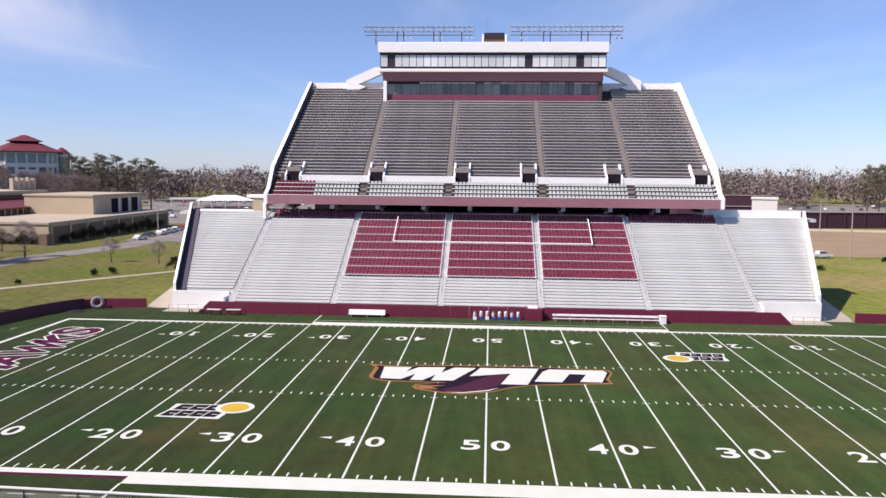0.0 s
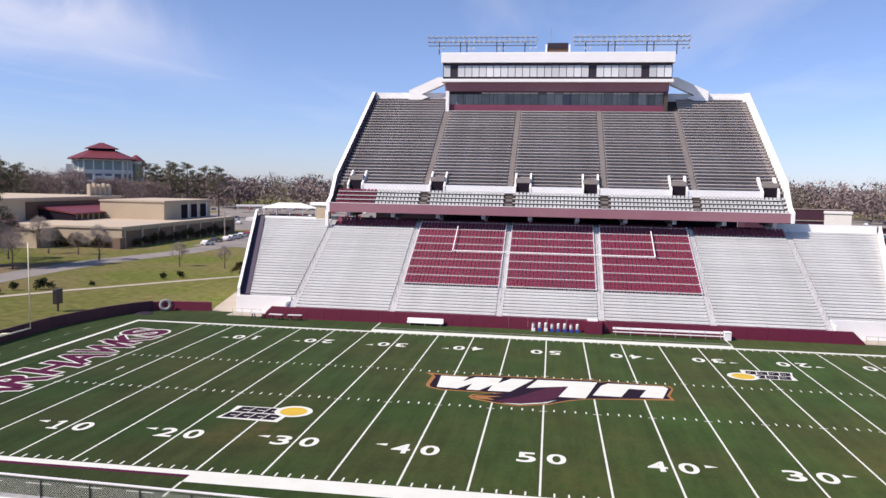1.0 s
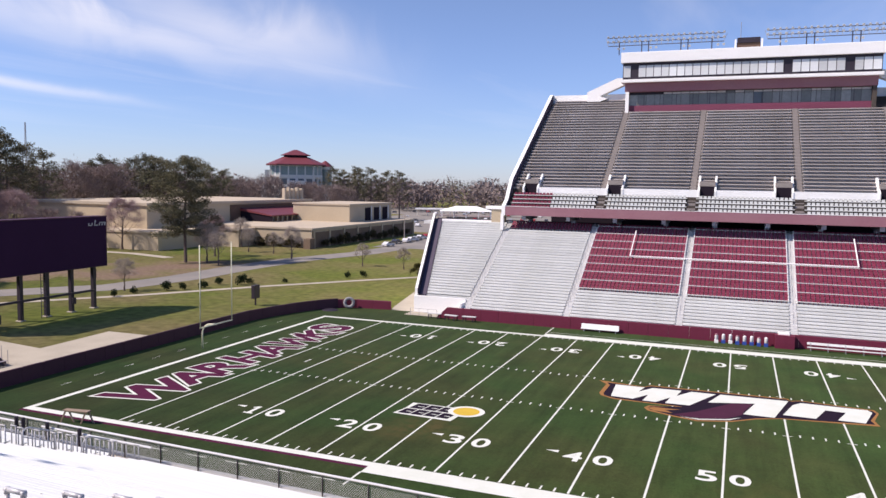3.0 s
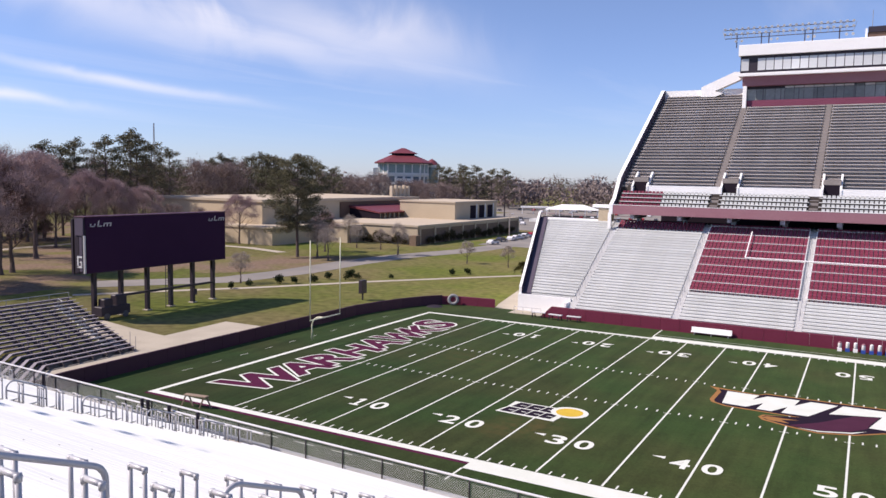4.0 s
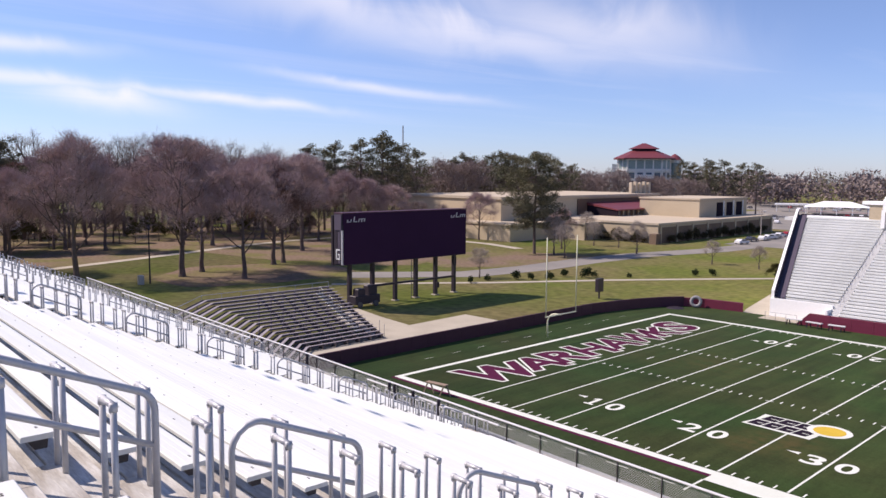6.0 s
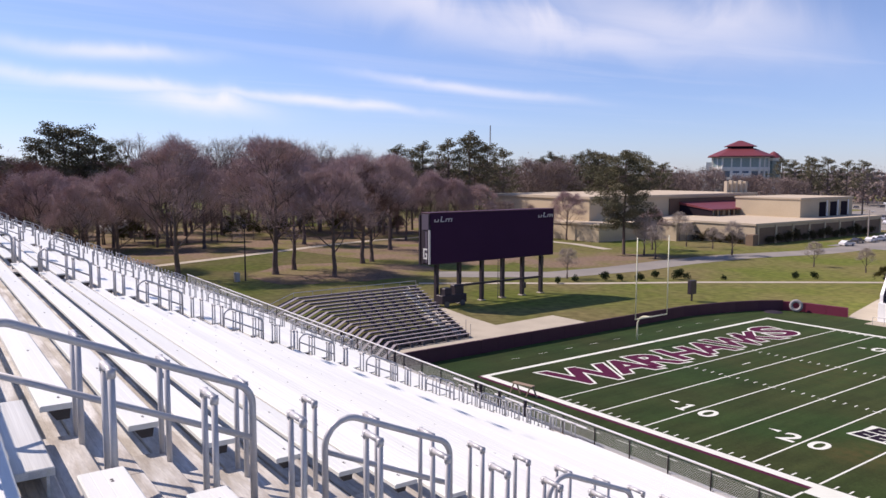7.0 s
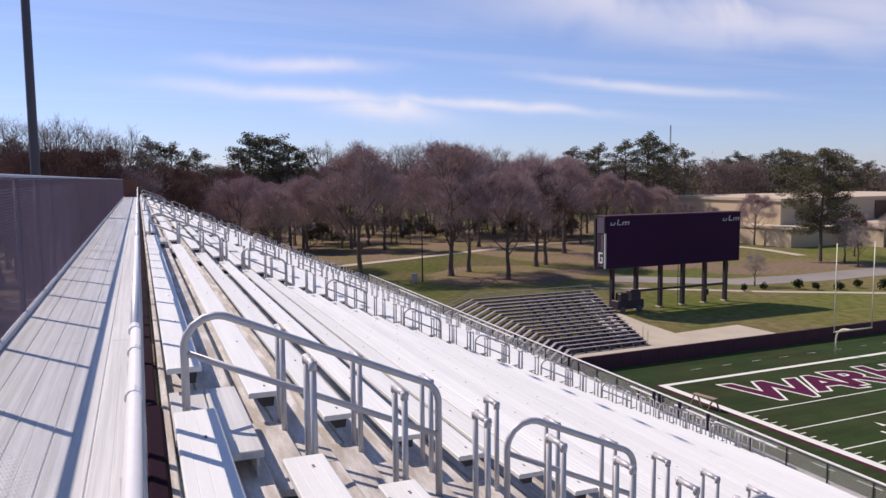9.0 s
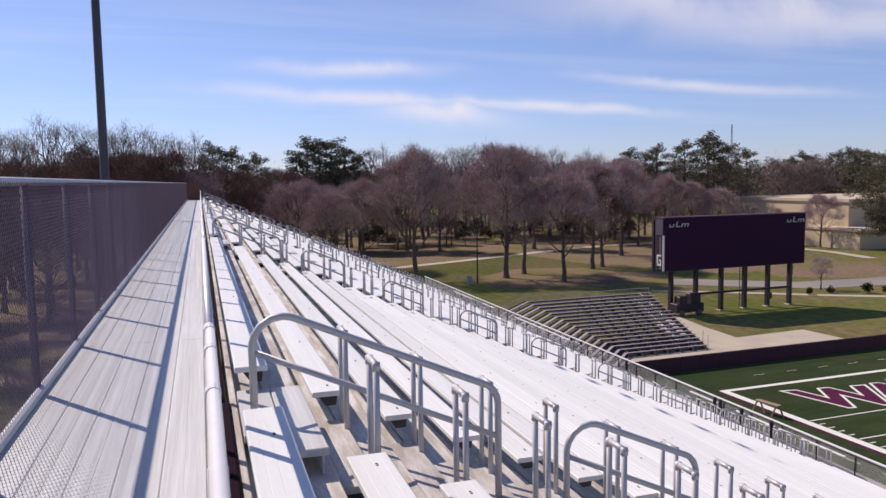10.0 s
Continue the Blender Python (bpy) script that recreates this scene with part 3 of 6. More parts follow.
mark("emblem_wing", Build().flat([(-4.4, 20.5), (-2.4, 22.4), (0.3, 26.2), (2.1, 26.8), (1.4, 24.1), (1.2, 22.8), (0.0, 21.2), (-2.0, 20.3), (-3.7, 20.3)], ZL + 0.012), M_PURPLE_PAINT, "purple painted wing")
mark("emblem_wing_edge", Build().flat([(-3.8, 20.1), (-2.2, 19.85), (0.2, 20.8), (1.2, 22.0), (0.0, 21.0), (-2.1, 20.15)], ZL + 0.014), M_LINE, "thin white edge")
mark("emblem_tail", Build().flat([(-6.6, 21.6), (-6.2, 22.1), (-3.8, 22.2), (-5.1, 21.6), (-4.4, 20.9), (-6.0, 21.0)], ZL + 0.012), M_ORANGE_PAINT, "orange painted curve")
for pts in ([(-10.4, 28.5), (-7.6, 28.5), (-8.0, 26.7), (-6.9, 28.6), (-4.2, 28.8), (-4.5, 26.7), (-3.3, 28.8), (-1.1, 28.8), (-3.2, 23.9), (-5.3, 23.8), (-5.0, 25.9), (-6.1, 23.8), (-7.3, 23.8), (-7.0, 26.0), (-8.2, 24.0), (-10.2, 24.1)],
            [(-0.7, 28.9), (5.2, 29.2), (3.8, 23.1), (1.3, 23.1), (2.3, 27.0), (-1.7, 25.6)],
            [(6.2, 29.0), (11.6, 29.0), (11.9, 28.3), (10.9, 24.6), (8.8, 24.6), (9.7, 27.3), (8.1, 27.4), (7.1, 24.3), (4.5, 24.3), (5.5, 28.0)]):
    mark("emblem_stroke", Build().flat(pts, ZL + 0.018), M_LINE, "white painted stroke")

# two league emblems: slanted dark bars with a thin white rim and a gold oval
for x, y, turn in ((-23.6, 12.8, 0), (23.2, 36.1, 180)):
    base = pose(x, y, 0, 0, 0, turn)
    mark("league_ground", Build().flat([(-2.9, -1.75), (-2.5, -0.1), (-2.5, 1.7), (1.9, 1.75), (1.9, 0.2), (2.6, -0.2), (2.4, -1.95)], ZL + 0.004), M_LINE, at=base)
    for n_bars, x0, x1, y0, lean in ((3, -2.2, 1.9, 0.12, 0.25), (4, -2.6, 2.3, -1.5, 0.25)):
        k = (x1 - x0 - lean) / n_bars
        for j in range(n_bars):
            a = x0 + j * k
            mark("league_bar", Build().flat([(a, y0), (a + k - 0.11, y0), (a + k - 0.11 + lean, y0 + 1.42), (a + lean, y0 + 1.42)], ZL + 0.008), M_NAVY_PAINT, at=base)
            mark("league_notch", Build().flat([(a + 0.55, y0 + 0.6), (a + k - 0.11, y0 + 0.6), (a + k - 0.09, y0 + 0.72), (a + 0.57, y0 + 0.72)], ZL + 0.012), M_LINE, at=base)
    mark("league_oval_rim", Build().flat(arc(0, 0, 1, 0, 345, 24), ZL + 0.014), M_LINE, at=base @ pose(2.75, 1.05, 0) @ Matrix.Diagonal((1.6, 1.55, 1, 1)))
    mark("league_oval", Build().flat(arc(0, 0, 1, 0, 345, 24), ZL + 0.018), M_GOLD_PAINT, at=base @ pose(2.75, 1.05, 0) @ Matrix.Diagonal((1.15, 1.15, 1, 1)))

# ---- padded wall round the pitch ----


def wall_run(name, line, height, thick, material, label):
    """A wall along a line; its pads are parts."""
    ob = thing(name, label, "wall", kind="structure")
    for i in range(len(line) - 1):
        a, b = Vector(line[i]), Vector(line[i + 1])
        d = b - a
        k = max(1, round(d.length / 2.6))
        for j in range(k):
            w = d.length / k
            me = Build().slab(0.012, -thick / 2, 0, w - 0.012, thick / 2, height, 0.04)
            part("pad", me, material, ob, at=Matrix.Translation((*(a + d * j / k), 0.0)) @ Matrix.Rotation(math.atan2(d.y, d.x), 4, "Z"))
    return ob


curve = [(-62.6, 41), (-61.6, 46), (-60.6, 50), (-59.2, 53.5), (-57.2, 56.6)]
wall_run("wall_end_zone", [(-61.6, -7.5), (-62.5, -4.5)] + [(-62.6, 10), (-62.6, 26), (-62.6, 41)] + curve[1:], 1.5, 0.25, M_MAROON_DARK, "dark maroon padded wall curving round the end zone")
wall_run("wall_corner", [(-57.2, 56.6), (-54.5, 57.9), (-49, 58.6)], 1.35, 0.25, M_MAROON, "maroon padded wall beside the ramp")
wall_run("wall_corner_east", [(49.5, 58.2), (62.2, 57.4)], 1.35, 0.25, M_MAROON, "maroon padded wall beside the ramp")
wall_run("wall_sideline", [(-38.6, 55.6), (38.6, 55.6)], 1.65, 0.3, M_MAROON, "maroon padded wall along the foot of the stand")
for s in (-1, 1):
    solid("wall_end", Build().prism([(s * 38.6, 0.03), (s * 40.2, 0.03), (s * 40.2, 0.12), (s * 38.6, 1.65)], "y", 55.45, 55.75), M_MAROON, "sloping maroon end of the padded wall", "wall", kind="structure")
    a, e = sorted((s * 37.2, s * 45.6))
    solid("pavement", Build().flat([(a, 55.8), (e, 55.8), (e, 58.55), (a, 58.55)], 0.03), M_CONCRETE, "pale concrete ramp at the foot of the stand", "path", kind="structure")
    rail = thing("ramp_rail", "low grey pipe rail along the ramp", "railing")
    for z in (0.55, 1.05):
        part("bar", Build().tube([(s * 40.4, 55.9, z), (s * 44.6, 55.9, z)], 0.03, 6), M_STEEL, rail)
    for i in range(4):
        part("post", Build().tube([(s * (40.4 + 1.4 * i), 55.9, 0.02), (s * (40.4 + 1.4 * i), 55.9, 1.08)], 0.03, 6), M_STEEL, rail)

# ---- the main stand across the pitch ----
stand = thing("grandstand", "two-tier concrete stadium stand with aluminium benches and maroon seats", "grandstand", kind="structure")
Y0, Z0, RUN, RISE, ROWS = 56.9, 1.35, 0.63, 0.342, 34


def lower_edge(y):
    return 44.8 + (y - 59) * 0.26


for i in range(ROWS):
    y, z = Y0 + RUN * i, Z0 + RISE * i
    a = lower_edge(y) if i >= 4 else 36.9
    part("step", Build().box(-a, y, z - RISE - 0.3, a, y + RUN, z), M_ALU_STEP, stand)
YT, ZT = Y0 + RUN * ROWS, Z0 + RISE * ROWS
part("concourse", Build().box(-52, YT, ZT - 0.6, 52, YT + 6, ZT - 0.1), M_GREY_STEP, stand)
part("lower_front", Build().box(-37.2, Y0 - 0.35, 0.0, 37.2, Y0 - 0.01, Z0 - 0.05), M_WHITE, stand, "white painted front edge")
# the shade behind the concourse is in this wall's near-black colour
part("lower_back_wall", Build().box(-51.8, YT + 6, 0, 51.8, YT + 6.4, ZT + 0.2), M_VOID_SHADE, stand)
AISLES = [-36.1, -21.6, -6.6, 7.25, 21.8, 36.4]
edges = [-99] + AISLES + [99]
CHAIR_FROM = 9
chairs = {}
bench_mesh = {}
for k in range(7):
    for i in range(ROWS):
        y, z = Y0 + RUN * i, Z0 + RISE * i
        if i < 4 and k in (0, 6):
            continue
        lim = lower_edge(y) - 0.3
        a, b = max(edges[k] + 0.5, 1.15 - lim), min(edges[k + 1] - 0.5, lim)
        if 2 <= k <= 4 and i >= CHAIR_FROM or k in (1, 5) and i >= ROWS - 3:
            chairs.setdefault(k, []).append((a, b, y, z))
            if k not in (1, 5) and (i - CHAIR_FROM) % 3 == 0:
                part("band_rail", Build().slab(a, y - 0.08, z + 0.36, b, y + 0.02, z + 0.46, 0.01), M_ALU_STEP, stand)
            continue
        key = (round(a, 2), round(b, 2))
        if key not in bench_mesh:
            bench_mesh[key] = Build().slab(a, -0.04, 0.15, b, 0.34, 0.43, 0.012).mesh("bench", M_ALU_BENCH)
        part("bench", bench_mesh[key], M_ALU_BENCH, stand, at=pose(0, y + 0.22, z))
row_ends = Build()
for k, rows_ in chairs.items():
    b = Build()
    for a, e, y, z in rows_:
        if 2 <= k <= 4:
            for x in (a, e):
                row_ends.box(x - 0.06, y + 0.1, z, x + 0.06, y + 0.5, z + 0.62)
        n = int((e - a) / 0.55)
        for j in range(n):
            x = a + (e - a) * (j + 0.5) / n
            b.box(x - 0.225, y + 0.12, z + 0.34, x + 0.225, y + 0.55, z + 0.46)
            b.prism([(y + 0.50, z + 0.46), (y + 0.58, z + 0.46), (y + 0.63, z + 0.70), (y + 0.58, z + 0.72)], "x", x - 0.225, x + 0.225)
            b.box(x - 0.05, y + 0.34, z, x + 0.05, y + 0.44, z + 0.38)
    tagged(part("seat_block", b, M_CHAIR, stand, "rows of maroon plastic seats"), kind="stuff")
tagged(part("row_ends", row_ends, M_WHITE, stand, "white end panels of the seat rows"), kind="stuff")
for x in AISLES:
    b = Build()
    for i in range(ROWS * 2):
        y, z = Y0 + RUN * i / 2, Z0 + RISE * i / 2
        b.box(x - 0.45, y - 0.03, z - 0.3, x + 0.45, y + RUN / 2, z + 0.10)
    part("stair", b, M_GREY_STEP, stand, "pale concrete stair")
    for i in range(3, ROWS, 4):
        y, z = Y0 + RUN * i, Z0 + RISE * i
        part("stair_rail", Build().tube([(x, y, z), (x, y, z + 0.9), (x, y + 1.2, z + 1.5), (x, y + 1.2, z + 0.6)], 0.03, 5), M_STEEL, stand)
# white rail that marks off the reserved seats
zr = lambda i: (Y0 + RUN * i + 0.05, Z0 + RISE * i + 0.95)
for line in ([(-14.8, *zr(30)), (-14.8, *zr(20))], [(-14.8, *zr(20)), (15.6, *zr(20))], [(15.6, *zr(20)), (15.6, *zr(30))]):
    part("white_rail", Build().tube(line, 0.09, 6), M_WHITE, stand, "thick white rail round the reserved seats")
# parapets of the lower tier
for s in (-1, 1):
    b = Build()
    ya, yb = 58.9, YT
    za = Z0 + RISE * (ya - Y0) / RUN
    xa, xb = lower_edge(ya), lower_edge(yb)
    for (x, y, z), (x2, y2, z2) in (((xa, ya, za - 0.15), (xb, yb, ZT - 0.15)),):
        w = 0.40
        vs = [(s * x, y, 0), (s * (x + w), y, 0), (s * (x2 + w), y2, 0), (s * x2, y2, 0),
              (s * x, y, z + 1.35), (s * (x + w), y, z + 1.35), (s * (x2 + w), y2, z2 + 1.35), (s * x2, y2, z2 + 1.35)]
        b.add(vs, [(3, 2, 1, 0), (4, 5, 6, 7), (0, 1, 5, 4), (1, 2, 6, 5), (2, 3, 7, 6), (3, 0, 4, 7)])
    part("side_parapet", b, M_WHITE, stand, "white painted side wall")
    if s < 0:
        # the left wall's inner shade, as a dark sheet over its white face
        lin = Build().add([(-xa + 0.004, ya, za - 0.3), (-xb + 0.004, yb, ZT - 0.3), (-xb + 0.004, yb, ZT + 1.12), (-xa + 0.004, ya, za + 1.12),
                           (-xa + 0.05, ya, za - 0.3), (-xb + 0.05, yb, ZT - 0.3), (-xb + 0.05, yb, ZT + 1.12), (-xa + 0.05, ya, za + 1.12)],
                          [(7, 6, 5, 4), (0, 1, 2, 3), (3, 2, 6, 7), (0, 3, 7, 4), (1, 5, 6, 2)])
        # an added dark slab over the steps holds the shade beside the wall
        shade_strip = [(-xa + 0.05, ya + 0.4, za + 0.34), (-xa + 1.3, ya + 0.4, za + 0.34), (-xb + 1.3, yb, ZT + 0.34), (-xb + 0.05, yb, ZT + 0.34)]
        part("side_shade_strip", Build().add(shade_strip + [(x, y, z - 0.35) for x, y, z in shade_strip], [(0, 1, 2, 3), (0, 4, 5, 1), (1, 5, 6, 2), (2, 6, 7, 3), (3, 7, 4, 0)]), M_SHADE_AND_PANEL, stand, "sloping strip along the side wall, its shade painted dark")
        part("parapet_shade", lin, M_SHADE_AND_PANEL, stand, "inner face of the side wall, its shade painted dark")
    a, e = sorted((s * 36.9, s * (xa + 0.4)))
    part("outer_front_wall", Build().box(a, 58.55, 0.0, e, 58.95, za + 0.12), M_WHITE, stand, "white painted front wall of the outer seats")
    part("inner_return", Build().box(*((36.9, 56.7, 0, 37.15, 58.55, 2.1) if s > 0 else (-37.15, 56.7, 0, -36.9, 58.55, 2.1))), M_WHITE, stand)
    a, e = sorted((s * 34.5, s * (xb + 0.40)))
    if s > 0:
        part("back_parapet", Build().box(a, YT + 1.6, ZT - 0.5, e, YT + 1.95, ZT + 1.15), M_WHITE, stand, "white painted back wall")
    else:
        part("back_parapet", Build().box(a, YT + 1.6, ZT - 0.5, e, YT + 1.8, ZT + 0.25), M_WHITE, stand, "white painted low back wall")
        part("back_rail", Build().tube([(a, YT + 1.7, ZT + 0.9), (e, YT + 1.7, ZT + 0.9)], 0.03, 5), M_FASCIA, stand)
        part("end_block", Build().slab(-39.4, YT - 0.2, ZT - 0.2, -37.2, YT + 1.4, ZT + 2.3, 0.1), M_BRICK, stand, "tan block beside the upper tier")
        part("end_block", Build().slab(-40.4, YT - 0.4, ZT + 2.3, -36.9, YT + 1.6, ZT + 2.8, 0.05), M_WHITE, stand, "white cap")
        part("end_pier", Build().box(-37.0, 75.6, ZT - 1.0, -36.5, 76.2, 14.6), M_WHITE, stand, "white pier under the upper tier")

# upper tier, set back over the top of the lower one
LIFT = Matrix.Translation((0.4, -48.06, 20)) @ Matrix.Scale(1.078, 4) @ Matrix.Translation((-0.4, 48.06, -20))
lower_stand, stand = stand, thing("upper_grandstand", "steep upper tier with weathered benches between white side walls", "grandstand", kind="structure", at=LIFT)
DX, DY, DZ = 33.4, 66.0, 16.2
part("deck_fascia", Build().prism([(DY, 14.85), (DY + 0.5, 14.85), (DY + 0.5, DZ), (DY, DZ)], "x", -DX - 0.3, DX + 0.3), M_FASCIA, stand, "faded maroon painted edge of the upper tier")
part("deck_fascia_cap", Build().box(-DX - 0.3, DY - 0.03, DZ, DX + 0.3, DY + 0.3, DZ + 0.06), M_WHITE, stand)
# underside of the tier, coloured near black for the shade beneath it
part("deck_soffit", Build().prism([(DY + 0.5, 14.9), (DY + 3.5, 15.1), (97, 33.5), (97, 34.3), (DY + 3.5, 16.2), (DY + 0.5, 15.6)], "x", -DX, DX), M_VOID_SHADE, stand)
FRISE = 0.60
front = Build()
for i in range(5):
    front.box(-DX, DY + 0.5 + 0.62 * i, DZ - 0.9, DX, DY + 0.5 + 0.62 * (i + 1), DZ - 0.45 + FRISE * i)
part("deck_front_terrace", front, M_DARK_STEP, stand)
UA = [-19.2, -6.3, 7.8, 20.9]
uedges = [-DX] + UA + [DX]
for i in range(4):
    for k in range(5):
        part("front_bench", Build().slab(uedges[k] + 0.6, DY + 0.75 + 0.62 * i, DZ - 0.08 + FRISE * i, uedges[k + 1] - 0.6, DY + 1.0 + 0.62 * i, DZ + 0.02 + FRISE * i, 0.01), M_ALU_BENCH, stand)
dots, maroon_dots = Build(), Build()
for i in range(4):
    for j in range(118):
        x = -DX + 0.9 + j * 0.56
        if min(abs(x - a) for a in UA) > 0.7:
            (maroon_dots if x < -26.8 else dots).box(x - 0.2, DY + 0.95 + 0.62 * i, DZ + 0.02 + FRISE * i, x + 0.2, DY + 1.0 + 0.62 * i, DZ + 0.36 + FRISE * i)
tagged(part("front_seat_backs", dots, M_ALU_BENCH, stand, "grey seat backs on the front rows"), kind="stuff")
tagged(part("front_maroon_seats", maroon_dots, M_CHAIR, stand, "maroon seat backs on the front rows"), kind="stuff")
UY, UZ, URUN, URISE, UROWS = 70.0, 19.2, 0.836, 0.518, 31
for i in range(UROWS):
    y, z = UY + URUN * i, UZ + URISE * i
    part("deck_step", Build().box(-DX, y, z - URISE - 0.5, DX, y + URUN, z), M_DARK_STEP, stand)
ub = {}
for i in range(UROWS):
    for k in range(5):
        y, z = UY + URUN * i, UZ + URISE * i
        if y + URUN > 92.2 and 1 <= k <= 3:
            continue
        if k not in ub:
            ub[k] = Build().slab(uedges[k] + 0.52, -0.06, 0.30, uedges[k + 1] - 0.52, 0.28, 0.42, 0.01).add(
                [(uedges[k] + 0.52, 0.30, 0.02), (uedges[k + 1] - 0.52, 0.30, 0.02), (uedges[k + 1] - 0.52, 0.32, 0.30), (uedges[k] + 0.52, 0.32, 0.30)], [(0, 1, 2, 3)]).mesh("deck_bench", M_WORN_BENCH)
        part("deck_bench", ub[k], M_WORN_BENCH, stand, at=pose(0, y + 0.28, z))
for x in UA:
    b = Build()
    for i in range(UROWS * 2):
        y, z = UY + URUN * i / 2, UZ + URISE * i / 2
        if y < 92:
            b.box(x - 0.44, y - 0.03, z - 0.4, x + 0.44, y + URUN / 2, z + 0.04)
    for i in range(8):
        b.box(x - 0.55, DY + 0.5 + 0.42 * i, DZ - 0.5, x + 0.55, DY + 0.92 + 0.42 * i, DZ - 0.35 + 0.36 * i)
    part("deck_stair", b, M_STAIR, stand, "tan concrete stair")
# side stairs along the parapets, and the parapets
YU, ZU = UY + URUN * UROWS, UZ + URISE * UROWS
for s in (-1, 1):
    b = Build()
    for i in range(UROWS):
        y, z = UY + URUN * i, UZ + URISE * i
        a, e = sorted((s * (DX - 1.1), s * (DX - 0.1)))
        b.box(a, y - 0.03, z - 0.3, e, y + URUN, z + 0.05)
    part("deck_stair", b, M_STAIR, stand, "tan concrete stair")
    a, e = sorted((s * DX, s * (DX + 0.55)))
    part("deck_parapet", Build().prism([(DY - 0.05, 14.8), (YU + 1, ZU - 2.2), (YU + 1, ZU + 1.1), (YU - 0.4, ZU + 1.1), (UY, UZ + 1.3), (DY + 1.5, 17.2), (DY - 0.05, 16.3)], "x", a, e), M_WHITE, stand,
         "white painted side wall of the upper tier")
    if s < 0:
        # here too the shaded inner face is a dark sheet
        part("parapet_shade", Build().prism([(DY + 0.6, 15.6), (YU - 0.1, ZU - 0.4), (YU - 0.1, ZU + 1.02), (YU - 0.4, ZU + 1.02), (UY, UZ + 1.22), (DY + 1.5, 17.1), (DY + 0.6, 16.6)], "x", -DX + 0.004, -DX + 0.05), M_SHADE_AND_PANEL, stand,
             "inner face of the side wall, its shade painted dark")
    a, e = sorted((s * 19.0, s * (DX + 0.55)))
    part("deck_back_parapet", Build().box(a, YU, ZU - 2, e, YU + 0.4, ZU + 1.0), M_WHITE, stand, "white painted back wall")
# near black as well, for the shade behind the tier
part("deck_back_wall", Build().box(-DX, 97, 0, DX, 97.4, ZU - 1), M_VOID_SHADE, stand)
# openings to the stairs behind, between white walls
VOM = [-30.3, -17.4, -4.3, 5.8, 18.6, 31.4]
cuts = [-DX] + VOM + [DX]
for k in range(7):
    a = cuts[k] + (1.25 if k else 1.2)
    e = cuts[k + 1] - (1.25 if k < 6 else 1.2)
    if e - a > 1.5:
        part("cross_wall", Build().box(a, 69.1, 17.6, e, 69.45, UZ + 0.02), M_WHITE, stand, "white painted wall behind the front rows")
        part("cross_walk", Build().box(a, 69.45, 18.3, e, UY + 0.02, 18.6), M_GREY_STEP, stand)
for x in VOM:
    # a solid box in near black stands for the shade inside the doorway
    part("opening", Build().box(x - 0.95, UY - 0.35, 17.4, x + 0.95, UY + 2.2, 19.75), M_VOID_SHADE, stand, "doorway, its inner shade painted near black")
    part("opening_roof", Build().box(x - 1.1, UY - 0.2, 19.75, x + 1.1, UY + 2.4, 20.45), M_STAIR, stand)
    for s in (-1, 1):
        a, e = sorted((x + s * 1.0, x + s * 1.25))
        part("opening_cheek", Build().prism([(69.0, 17.6), (UY + 2.6, 19.0), (UY + 2.6, 21.3), (UY + 2.1, 21.3), (69.0, 19.1)], "x", a, e), M_WHITE, stand)
# piers and beams under the upper tier
for i in range(10):
    x = -30.6 + 6.9 * i
    part("pier", Build().slab(x - 0.3, 70.5, 9.5, x + 0.3, 71.3, 15.6, 0.04), M_GREY_STEP, stand, "grey concrete pier")
    part("beam", Build().box(x - 0.3, DY + 0.6, 14.2, x + 0.3, 74, 14.86), M_STEEL, stand)

# ---- press box ----
box_ = thing("press_box", "two-storey white and maroon press box with a strip of windows", "press box", at=LIFT)
part("lower_wall", Build().box(-19.2, 92.2, 30.0, 19.2, 98, 33.75), M_BOX_MAROON, box_, "maroon lower wall")
part("lower_room", Build().box(-19.1, 92.6, 33.75, 19.1, 97.8, 36.1), M_BLACK, box_)
rnd_p = random.Random(31)
for i in range(26):
    a = -18.9 + 37.8 * i / 26
    part("lower_pane", Build().slab(a + 0.03, 92.44, 33.78, a + 37.8 / 26 - 0.03, 92.5, 35.62, 0.0), M_GLASS if i == 14 else M_PANE, box_, "grey tinted window")
    if i > 3:
        part("transom", Build().box(a + 0.05, 92.4, 35.68, a + 37.8 / 26 - 0.05, 92.5, 35.98), M_GREY_STEP if rnd_p.random() < 0.7 else M_PANE, box_)
part("upper_band", Build().prism([(91.6, 36.1), (98, 36.1), (98, 37.6), (91.2, 37.6)], "x", -19.6, 19.6), M_FASCIA, box_, "faded maroon band")
part("canopy", Build().slab(-20.2, 90.4, 37.6, 20.2, 98.2, 38.1, 0.05), M_WHITE, box_, "white ledge")
part("upper_room", Build().box(-20.0, 91.1, 38.1, 20.0, 98, 41.1), M_BLACK, box_)
part("roof_band", Build().slab(-20.3, 90.5, 41.0, 20.3, 98.4, 42.75, 0.06), M_WHITE, box_, "broad white roof edge")
pane = Build().slab(0, 0, 0, 1.17, 0.06, 1.95, 0.01).mesh("pane", M_BLIND)
gap = {1, 20, 27}
for i in range(31):
    if i not in gap:
        part("pane", pane, M_BLIND, box_, at=pose(-19.85 + 1.285 * i, 90.98, 38.55))
mull = Build().box(-0.04, 0, -0.6, 0.04, 0.12, 2.4).mesh("mullion", M_BLACK)
for i in range(15):
    part("mullion", mull, M_BLACK, box_, at=pose(-19.1 + 2.73 * i, 92.4, 33.7))
